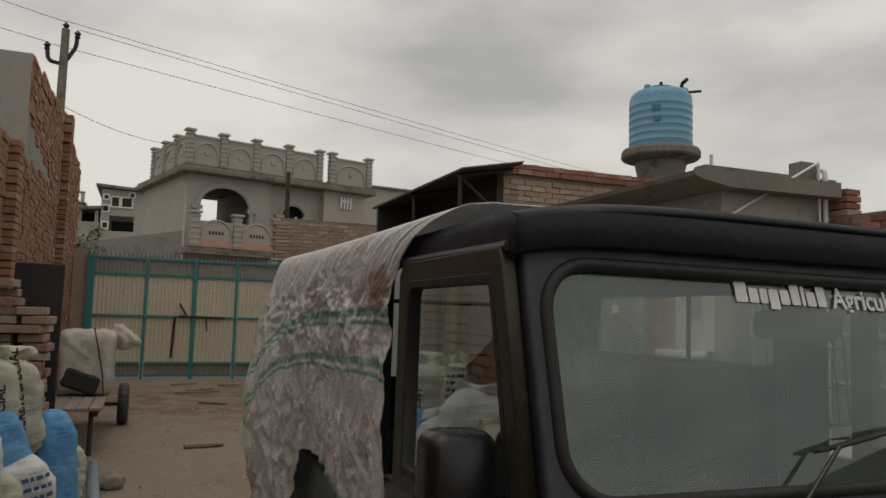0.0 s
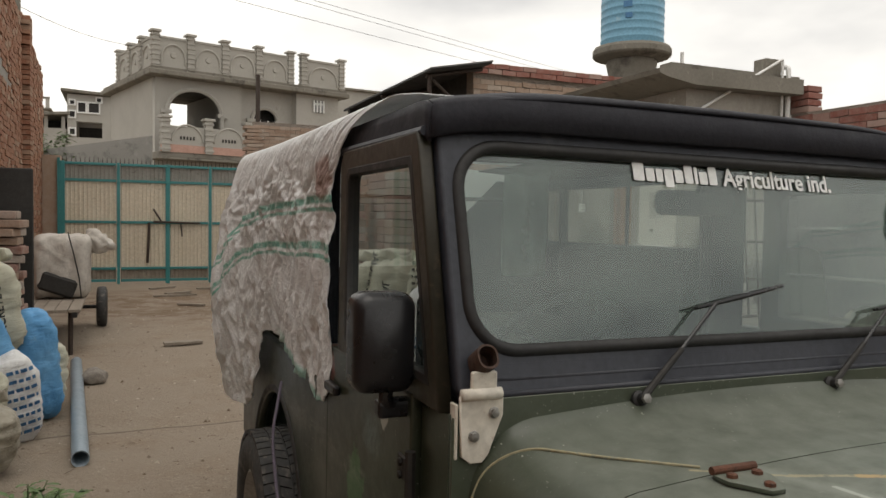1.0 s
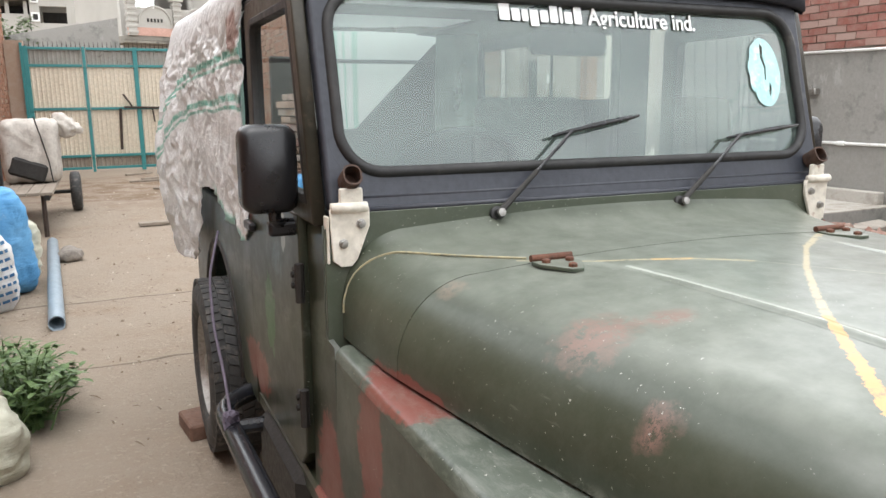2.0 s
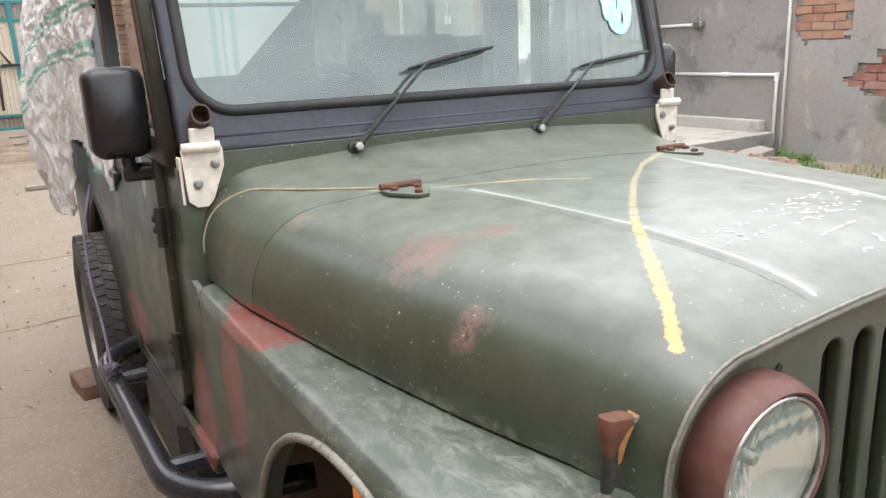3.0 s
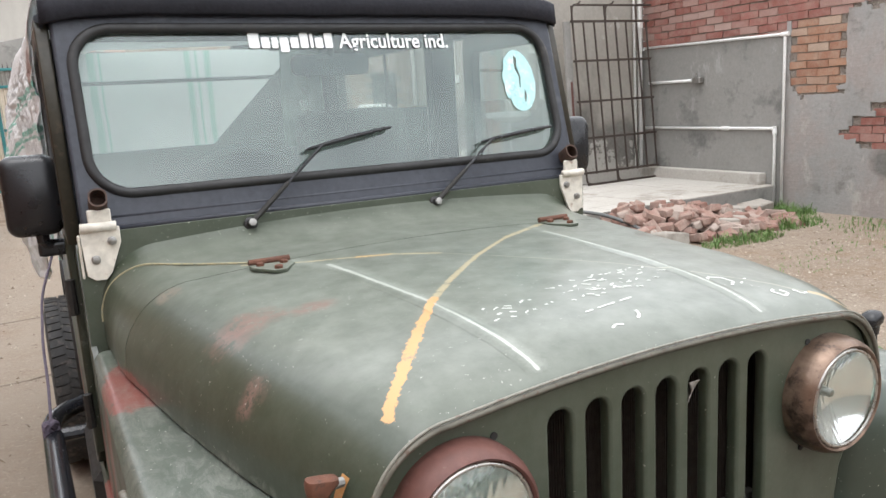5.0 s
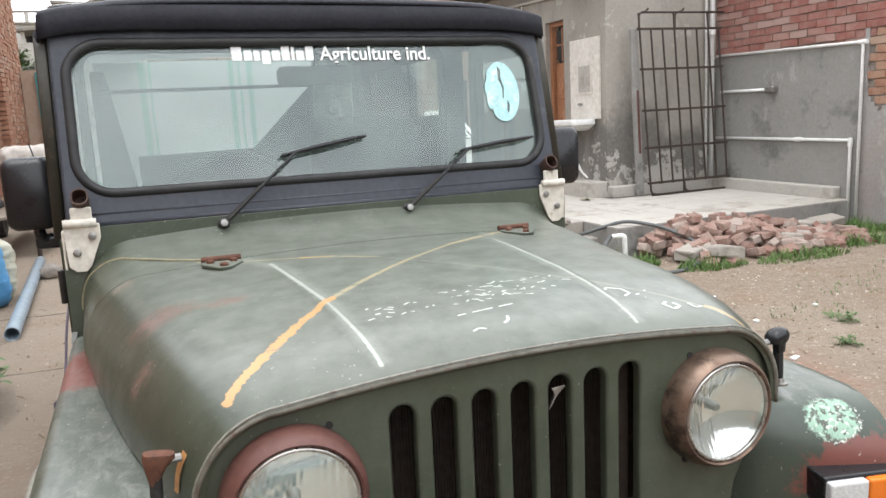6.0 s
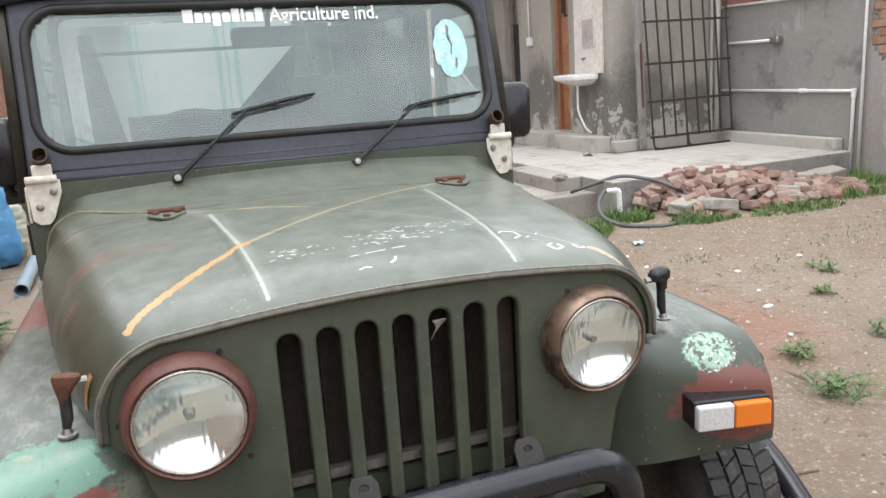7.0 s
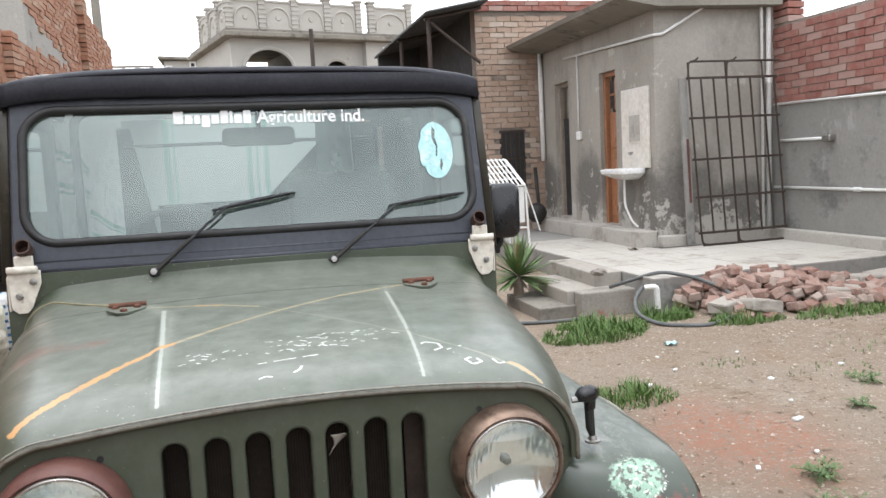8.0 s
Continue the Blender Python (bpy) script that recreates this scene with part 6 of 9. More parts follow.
# ---- grille with seven slots ----
def build_grille():
    edge = [(hood_section(0.0, k).x, hood_section(0.0, k).z - 0.006) for k in KS if abs(k) < 0.999]
    edge = [(x * 0.978, z - 0.008) for x, z in edge]
    outline = edge + [(0.47, 0.80), (0.42, 0.70), (0.39, 0.52), (-0.39, 0.52), (-0.42, 0.70), (-0.47, 0.80)]
    holes = []
    for i in range(7):
        cx = (i - 3) * 0.0664 - 0.003
        w, top, low = 0.0262, 0.968, 0.60
        holes.append([(cx + w, low), (cx + w, top - w)] + [(cx + w * math.cos(t), top - w + w * math.sin(t)) for t in [math.pi * j / 10 for j in range(1, 10)]] + [(cx - w, top - w), (cx - w, low)])
    for hx in (-0.369, 0.362):
        holes.append([(hx + 0.09 * math.cos(t), 0.861 + 0.09 * math.sin(t)) for t in [2 * math.pi * j / 40 for j in range(40)]])
    me = plate_mesh("grille", [outline] + holes, 0.006, 0.006, axes((0, 0.012, 0), (1, 0, 0), (0, 0, 1), (0, -1, 0)))
    g = from_mesh("grille", me, M_PAINT, jeep, "olive grille panel with seven upright slots", True, 40)
    for i in range(8):  # rounded bars between the slots
        cx = (i - 3.5) * 0.0664 - 0.003
        bm = bmesh.new()
        rr = 0.0066
        prof = [(rr * math.cos(t), -0.012 * math.sin(t)) for t in [math.pi * j / 8 for j in range(9)]]
        ring_loft(bm, [[Vector((cx + a, 0.012 + b, z)) for a, b in prof] for z in (0.60, 0.945)], False, False)
        if 0 < i < 7:
            part("grille_bar", bm, M_PAINT, g, "", True)
        else:
            bm.free()
    # dark discs carry the shade of the small holes
    for x, z in ((-0.312, 0.955), (-0.475, 0.862), (0.318, 0.955), (-0.285, 0.765), (0.31, 0.765), (0.475, 0.862)):
        bm = bmesh.new()
        lathe(bm, [(0.0, 0.0), (0.0055, 0.0), (0.0055, 0.002), (0, 0.002)], 10, axes((x, -0.0003, z), (1, 0, 0), (0, 0, 1), (0, -1, 0)))
        part("screw_hole", bm, M_DARK, g)
    # radiator core behind
    bm = bmesh.new()
    box(bm, (0, 0.075, 0.78), (0.52, 0.03, 0.42))
    rad = part("radiator", bm, M_RADIATOR, jeep, "dark finned radiator core")
    bm = bmesh.new()
    for i in range(105):
        box(bm, (-0.25 + i * 0.0048, 0.0575, 0.79), (0.0018, 0.006, 0.37))
    f = part("fin_core", bm, M_RADIATOR, rad)
    f["kind"] = "stuff"
    bm = bmesh.new()
    box(bm, (0, 0.05, 0.675), (0.50, 0.02, 0.018))
    part("lower_rail", bm, M_STEEL, rad)
    bm = bmesh.new()
    box(bm, (0, 0.06, 0.625), (0.50, 0.02, 0.05))
    part("apron", bm, M_PAINT, rad)
    bm = bmesh.new()
    box(bm, (0.205, 0.05, 0.80), (0.035, 0.012, 0.36))
    part("side_channel", bm, M_IRON, rad, "red-brown side channel")
    bm = bmesh.new()
    sheet(bm, lambda u, v: Vector((0.052 + 0.024 * u + 0.006 * math.sin(v * 4), 0.010 + 0.02 * v * u, 0.940 - 0.036 * v * (1 - 0.7 * u))), 8, 6)
    thicken(part("cap_tag", bm, M_STONE, rad, "torn grey scrap caught in the slot", True), 0.002)


build_grille()


def headlight(x, z, ring_mat, label):
    m = axes((x, -0.004, z), (1, 0, 0), (0, 0, 1), (0, -1, 0))
    bm = bmesh.new()
    lathe(bm, [(0.103, -0.006), (0.104, 0.012), (0.1025, 0.026), (0.098, 0.040), (0.092, 0.046), (0.0885, 0.044), (0.087, 0.036)], 48, m)
    h = part("headlight", bm, ring_mat, jeep, label, True, 60)
    bm = bmesh.new()
    lathe(bm, [(0.088, 0.037), (0.0865, 0.044), (0.083, 0.046), (0.081, 0.042)], 48, m)
    part("lamp_rim", bm, M_LAMPRIM, h, "", True)
    bm = bmesh.new()
    lathe(bm, [(0.001, 0.005), (0.015, 0.0061), (0.030, 0.0093), (0.045, 0.0147), (0.060, 0.0223), (0.072, 0.030), (0.083, 0.038)], 48, m)
    part("reflector", bm, M_REFLECTOR, h, "bright metal reflector bowl", True)
    bm = bmesh.new()
    lathe(bm, [(0.0, 0.017), (0.006, 0.0165), (0.008, 0.013), (0.008, 0.004)], 16, m)
    part("bulb_cap", bm, M_STEEL, h)

    def dome(u, v):
        r, a = 0.0825 * u, 2 * math.pi * v
        px, py = r * math.cos(a), r * math.sin(a)
        flute = 0.0008 * math.sin(px * 2 * math.pi / 0.0075) * (1 if py > -0.01 else 0.25)
        return m @ Vector((px, py, 0.043 + 0.022 * (1 - u * u) + flute))

    bm = bmesh.new()
    sheet(bm, dome, 22, 96)
    bmesh.ops.remove_doubles(bm, verts=bm.verts, dist=0.0001)
    part("lamp_glass", bm, M_LENS, h, "fluted clear glass", True)


headlight(-0.370, 0.864, M_PRIMER, "headlight with red-brown primed bezel")
headlight(0.362, 0.858, M_COPPER, "headlight with rusted chrome bezel")


# ---- fenders ----
def fender(s):
    prof = [(1.055, 0.866), (0.8, 0.860), (0.5, 0.855), (0.25, 0.852), (0.10, 0.850), (0.03, 0.846)]
    for i in range(1, 13):
        a = math.pi / 2 * i / 12
        prof.append((0.03 - 0.155 * math.sin(a), 0.70 + 0.146 * math.cos(a)))
    prof += [(-0.126, 0.66), (-0.124, 0.622)]
    bm = bmesh.new()
    nv = 16
    rows = []
    for i, (y, z) in enumerate(prof):
        p, q = prof[max(i - 1, 0)], prof[min(i + 1, len(prof) - 1)]
        t = Vector((q[0] - p[0], q[1] - p[1])).normalized()
        inward = Vector((-t.y, t.x))  # points to the wheel side
        if inward.y > 0 and z > 0.75:
            inward = -inward
        if z <= 0.75 and inward.x < 0:
            inward = -inward
        xi = max(hood_half(max(y, 0)) - 0.02, 0.46) if y > 0 else lerp(0.46, 0.40, min(1, -y / 0.12) ** 0.7)
        xo = 0.732 if s < 0 else 0.718
        row = []
        for j in range(nv + 1):
            v = j / nv
            x = lerp(xi, xo, v)
            d = 0.0
            r_out = 0.024
            if x > xo - r_out:
                k = (x - (xo - r_out)) / r_out
                d = r_out * (1 - math.sqrt(max(0, 1 - k * k)))
            yy = y
            if y < 0.03:
                k = table(((0.40, 0.10), (0.46, 0.30), (0.55, 0.60), (0.64, 0.86), (0.70, 1.0), (0.74, 1.0)), x)
                yy = 0.03 + (y - 0.03) * k
                if x < xi + 0.10:
                    d += 0.03 * ((xi + 0.10 - x) / 0.10) ** 2 * min(1, (0.03 - y) / 0.1)
            if i >= len(prof) - 2:
                z = prof[i][1] + lerp(-0.055, 0.022, v) * (1.0 if i == len(prof) - 1 else 0.5)
            row.append(Vector((s * x, yy + inward.x * d, z + inward.y * d - (0.016 if s > 0 else 0.0))))
        rows.append(row)
    ring_loft(bm, rows, False, False)
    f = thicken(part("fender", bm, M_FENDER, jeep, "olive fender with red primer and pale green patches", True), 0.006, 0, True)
    bm = bmesh.new()  # dark welt between fender and grille
    tube(bm, [r[0] + Vector((0, -0.005, 0.002)) for r, p in zip(rows, prof) if p[0] < 0.04], 0.0035, 6)
    part("rubber_welt", bm, M_RUBBER, f, "thin black rubber welt", True)
    # outer skirt with the wheel arch
    bm = bmesh.new()
    prev = None
    n = 60
    for i in range(n + 1):
        y = lerp(-0.075, 1.055, i / n)
        zt = table([(p[0], p[1]) for p in prof[::-1] if p[1] > 0.7], y) - (0.039 if s > 0 else 0.023)
        k = 0.46 ** 2 - (y - 0.295) ** 2
        zb = 0.365 + math.sqrt(k) if k > 0 else 0.36
        zb = max(zb, 0.62) if y < 0.3 else max(zb, 0.46)
        zb = min(zb, zt - 0.002)
        row = [bm.verts.new((s * xo, y, zt + 0.002)), bm.verts.new((s * (xo + 0.003), y, lerp(zt, zb, 0.5))), bm.verts.new((s * (xo + 0.001), y, zb)), bm.verts.new((s * 0.70, y, zb - 0.004))]
        if prev:
            for a in range(3):
                bm.faces.new((prev[a], prev[a + 1], row[a + 1], row[a]))
        prev = row
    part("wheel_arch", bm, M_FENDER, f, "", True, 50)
    bm = bmesh.new()  # inner apron, closes the view under the hood
    box(bm, (s * 0.47, 0.45, 0.66), (0.02, 0.86, 0.36))
    part("inner_apron", bm, M_DARKSTEEL, f)
    bm = bmesh.new()  # rolled lip of the wheel arch
    arc = [(s * (xo + 0.005), 0.295 + 0.46 * math.cos(t), 0.365 + 0.457 * math.sin(t)) for t in [math.pi * (0.06 + 0.62 * i / 24) for i in range(25)]]
    tube(bm, [p for p in arc if p[2] > 0.6 or p[1] > 0.3], 0.0075, 8)
    part("arch_lip", bm, M_LIP, f, "pale rubbed rolled edge", True)
    if s < 0:
        bm = bmesh.new()
        box(bm, (-0.739, 0.165, 0.806), (0.010, 0.20, 0.026), bevel=0.003)
        part("side_marker", bm, M_AMBER, f, "orange side reflector strip")
    # combined front lamp
    yaw = radians(13)
    lamp_m = axes((s * 0.606, -0.100, 0.697), (math.cos(yaw), -s * math.sin(yaw), 0), (0, 0, 1), (-s * math.sin(yaw), -math.cos(yaw), 0))
    bm = bmesh.new()
    box(bm, (0, 0, -0.016), (0.156, 0.058, 0.077), bevel=0.005, seg=2)
    bm.transform(lamp_m)
    lamp = part("indicator_lamp", bm, M_PLASTIC, jeep, "rectangular side lamp with clear and amber halves")
    for half, mat, nm in ((-1, M_CLEARLENS, "clear_lens"), (1, M_AMBER, "amber_lens")):
        bm = bmesh.new()
        box(bm, (s * half * 0.0375, -0.002, 0.026), (0.073, 0.050, 0.022), bevel=0.004, seg=2)
        bm.transform(lamp_m)
        part(nm, bm, mat, lamp)


fender(-1)
fender(1)


def hood_latch(s):
    x, y, zb = s * 0.552, 0.028, 0.851
    mat = M_RUST if s < 0 else M_PLASTIC
    bm = bmesh.new()
    lathe(bm, [(0.015, 0.0), (0.015, 0.004), (0.009, 0.005), (0.006, 0.014), (0.0, 0.016)], 14, Matrix.Translation((x, y, zb)))
    latch = part("hood_latch", bm, M_STEEL, jeep, "rubber hood strap with rusty hook" if s < 0 else "black rubber hood strap and hook")
    bm = bmesh.new()
    tube(bm, [(x, y, zb + 0.012), (x - s * 0.004, y, zb + 0.028), (x - s * 0.006, y, zb + 0.075)], [0.006, 0.009, 0.009], 10)
    part("rubber_strap", bm, M_RUBBER, latch)
    bm = bmesh.new()
    if s < 0:  # a pressed wedge that widens upwards and leans in over the bonnet's edge
        levels = ((0.056, 0.007, 0.008, 0.0), (0.066, 0.009, 0.009, 0.0), (0.082, 0.015, 0.011, 0.003), (0.093, 0.021, 0.012, 0.008), (0.099, 0.020, 0.011, 0.009), (0.101, 0.013, 0.007, 0.009))
    else:
        levels = ((0.066, 0.010, 0.010, 0.0), (0.082, 0.011, 0.011, 0.0), (0.088, 0.021, 0.016, 0.006), (0.098, 0.022, 0.017, 0.006), (0.107, 0.017, 0.013, 0.006), (0.111, 0.006, 0.005, 0.006))
    rings = []
    for h, rx, ry, lean in levels:
        rings.append([Vector((x - s * (0.004 + lean) + px, y + py, zb + h + 0.15 * px * s)) for px, py in rounded(0, 0, rx * 2, ry * 2, min(rx, ry) * 0.8, 4)])
    ring_loft(bm, rings)
    part("hook", bm, mat, latch, "", True, 40)
    bm = bmesh.new()
    tube(bm, [(s * 0.512, y + 0.003, zb + 0.086), (s * 0.535, y - 0.002, zb + 0.088)], 0.0065, 8)
    part("keeper_bolt", bm, M_STEEL, latch)


hood_latch(-1)
hood_latch(1)


# ---- bumper and bull bar ----
def build_bar():
    b = part("bull_bar", *(lambda bm: (tube(bm, bend([(-0.315, -0.20, 0.36), (-0.315, -0.20, 0.715), (0.315, -0.20, 0.715), (0.315, -0.20, 0.36)], 0.09, 8), 0.0295, 16), bm)[1:])(bmesh.new()), M_TUBE, jeep, "glossy black tubular bull bar", True)
    for x in (-0.138, 0.136):
        me = plate_mesh("tab", [[(-0.023, 0.0), (0.023, 0.0), (0.022, 0.034), (0.014, 0.047), (-0.014, 0.047), (-0.022, 0.034)], [(0.009 * math.cos(t), 0.030 + 0.0065 * math.sin(t)) for t in [2 * math.pi * i / 12 for i in range(12)]]],
                        0.003, 0.001, axes((x, -0.20, 0.738), (1, 0, 0), (0, 0.55, 0.83), (0, -0.83, 0.55)))
        from_mesh("lamp_tab", me, M_DARKSTEEL, b, "steel lamp tab with a bolt hole")
    bm = bmesh.new()
    box(bm, (0, -0.14, 0.44), (0.90, 0.06, 0.14), bevel=0.012, seg=2)
    part("bumper", bm, M_DARKSTEEL, jeep, "dark steel channel bumper")
    bm = bmesh.new()
    tube(bm, [(-0.28, -0.20, 0.53), (0.28, -0.20, 0.53)], 0.024, 12)
    part("lower_tube", bm, M_TUBE, b)
    bm = bmesh.new()
    tube(bm, bend([(0.50, -0.15, 0.30), (0.86, -0.15, 0.32), (0.862, 0.06, 0.47), (0.83, 0.26, 0.56)], 0.08), 0.027, 12)
    part("wheel_guard", bm, M_TUBE, jeep, "black tubular guard beside the front wheel", True)
    me = plate_mesh("apron", [[(-0.29, 0.61), (0.29, 0.61)] + [(0.29 - 0.58 * i / 24, 0.565 + (0.016 if i % 2 else 0.0)) for i in range(25)]], 0.002, 0, axes((0, -0.015, 0), (1, 0, 0), (0, 0, 1), (0, -1, 0)))
    from_mesh("toothed_apron", me, M_SCUFF, jeep, "pale saw-toothed trim under the grille")
    for x in (-0.2, 0.2):
        bm = bmesh.new()
        box(bm, (x, 1.55, 0.42), (0.07, 3.3, 0.11))
        part("chassis_rail", bm, M_DARKSTEEL, jeep)
    bm = bmesh.new()
    tube(bm, [(-0.62, 0.27, 0.34), (0.62, 0.27, 0.34)], 0.04, 12)
    lathe(bm, [(0.0, -0.1), (0.09, -0.07), (0.12, 0.0), (0.09, 0.07), (0.0, 0.1)], 16, Matrix.Translation((0.18, 0.27, 0.34)) @ pose(0, 0, 0, 90, 0, 0))
    part("front_axle", bm, M_DARKSTEEL, jeep, "", True)
    for s in (-1, 1):
        bm = bmesh.new()
        tube(bm, [(s * 0.30, -0.10, 0.50), (s * 0.34, 0.05, 0.40), (s * 0.36, 0.27, 0.38), (s * 0.36, 0.75, 0.44)], 0.028, 8)
        part("leaf_spring", bm, M_DARKSTEEL, jeep)
        bm = bmesh.new()
        box(bm, (s * 0.24, -0.08, 0.56), (0.05, 0.30, 0.05), pose(0, 0, 0, 18, 0, 0).to_3x3())
        part("bar_stay", bm, M_TUBE, jeep)
        bm = bmesh.new()
        lathe(bm, [(0.0, 0.02), (0.032, 0.02), (0.036, 0.0), (0.03, -0.05), (0.0, -0.05)], 14, axes((s * 0.235, -0.12, 0.60), (1, 0, 0), (0, 0, 1), (0, -1, 0)))
        part("rubber_buffer", bm, M_RUBBER, jeep, "", True)


build_bar()


# ---- wheels ----
def wheel(name_parent, x, y, s, lock=0.0):
    R, W = 0.352, 0.19
    e = new("wheel")
    e.parent = jeep
    e.matrix_basis = Matrix.Translation((x, y, R - 0.008)) @ pose(0, 0, 0, 0, 0, lock) @ axes((0, 0, 0), (0, 1, 0), (0, 0, 1), (1, 0, 0))
    if s < 0:
        e.matrix_basis = Matrix.Translation((x, y, R - 0.008)) @ pose(0, 0, 0, 0, 0, lock) @ axes((0, 0, 0), (0, -1, 0), (0, 0, 1), (-1, 0, 0))
    bm = bmesh.new()
    h = W / 2
    lathe(bm, [(0.20, -h * 0.8), (0.215, -h * 0.98), (0.27, -h * 1.05), (0.315, -h * 0.98), (R - 0.014, -h * 0.82), (R - 0.011, 0), (R - 0.014, h * 0.82), (0.315, h * 0.98), (0.27, h * 1.05), (0.215, h * 0.98), (0.20, h * 0.8)], 64)
    tyre = part("tyre", bm, M_TYRE, e, "black all-terrain tyre", True, 50)
    bm = bmesh.new()
    rnd = random.Random(4)
    n = 58
    for i in range(n):
        a = 2 * math.pi * i / n
        for row, (c, w, off) in enumerate(((-0.0735, 0.046, 0.0), (-0.027, 0.040, 0.5), (0.017, 0.040, 0.15), (0.066, 0.050, 0.6))):
            aa = a + off * 2 * math.pi / n
            m = pose(0, 0, 0, 0, 0, math.degrees(aa)) @ Matrix.Translation((R - 0.012 - 0.12 * max(0, abs(c) - 0.05), 0, c))
            vs = box(bm, (0, 0, 0), (0.016, 0.0335 + rnd.uniform(-0.003, 0.001), w * 0.94))
            lean = (0.30, -0.38, 0.38, -0.30)[row]
            for v in vs:
                v.co.y += lean * v.co.z + 0.005 * math.sin(v.co.z * 170 + row)
                v.co = m @ v.co
    part("tread", bm, M_TYRE, tyre)
    bm = bmesh.new()
    lathe(bm, [(0.205, -h * 0.8), (0.19, -h * 0.6), (0.185, h * 0.55), (0.205, h * 0.86), (0.196, h * 0.9), (0.18, h * 0.5), (0.15, h * 0.15), (0.10, h * 0.25), (0.06, h * 0.3), (0.0, h * 0.3)], 40)
    rim = part("rim", bm, M_STEEL, e, "dull silver steel rim", True, 40)
    for i in range(5):
        bm = bmesh.new()
        a = 2 * math.pi * i / 5
        lathe(bm, [(0.012, 0.0), (0.012, 0.02), (0, 0.022)], 6, Matrix.Translation((0.075 * math.cos(a), 0.075 * math.sin(a), h * 0.28)))
        part("wheel_nut", bm, M_DARKSTEEL, rim)
    bm = bmesh.new()
    lathe(bm, [(0.05, h * 0.28), (0.045, h * 0.75), (0.03, h * 0.85), (0, h * 0.85)], 16)
    part("hub_cap", bm, M_STEEL, rim, "", True, 40)


for s in (-1, 1):
    wheel(jeep, 0.668 if s > 0 else -0.742, 0.27, s, 8)
    wheel(jeep, s * 0.748, 2.62, s)


# ---- body tub and doors ----
def build_tub():
    for s in (-1, 1):
        bm = bmesh.new()  # scuttle side between fender and door
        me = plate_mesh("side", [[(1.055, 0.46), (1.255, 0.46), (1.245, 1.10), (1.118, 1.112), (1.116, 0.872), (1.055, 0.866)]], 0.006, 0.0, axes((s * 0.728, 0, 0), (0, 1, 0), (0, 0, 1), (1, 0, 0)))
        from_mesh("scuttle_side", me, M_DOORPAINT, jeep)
        bm = bmesh.new()
        box(bm, (s * 0.722, 1.85, 0.455), (0.05, 1.6, 0.05), bevel=0.008)
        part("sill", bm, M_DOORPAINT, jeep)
        # rear quarter with the wheel cut-out
        pts = [(1.90, 0.44), (2.14, 0.44)] + [(2.62 + 0.45 * math.cos(t), 0.38 + 0.45 * math.sin(t)) for t in [math.pi * (1 - i / 14) for i in range(1, 14)]] + [(3.10, 0.44), (3.38, 0.5), (3.38, 1.0), (1.90, 1.0)]
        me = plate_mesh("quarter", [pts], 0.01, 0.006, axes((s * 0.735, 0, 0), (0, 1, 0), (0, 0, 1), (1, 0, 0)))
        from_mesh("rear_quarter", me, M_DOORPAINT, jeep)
        bm = bmesh.new()
        tube(bm, [(s * 0.745, 2.62 + 0.46 * math.cos(t), 0.38 + 0.46 * math.sin(t)) for t in [math.pi * (1 - i / 28) for i in range(1, 28)]], 0.014, 8)
        part("arch_flare", bm, M_RUBBER, jeep, "black rubber arch flare", True)
    bm = bmesh.new()
    box(bm, (0, 2.3, 0.50), (1.40, 2.2, 0.03))
    part("cabin_floor", bm, M_DARKSTEEL, jeep)
    bm = bmesh.new()
    box(bm, (0, 3.37, 0.75), (1.44, 0.04, 0.5))
    part("tailgate", bm, M_PAINT, jeep)
    bm = bmesh.new()
    box(bm, (0, 1.16, 0.75), (1.40, 0.03, 0.6))
    part("bulkhead", bm, M_DARKSTEEL, jeep)


build_tub()


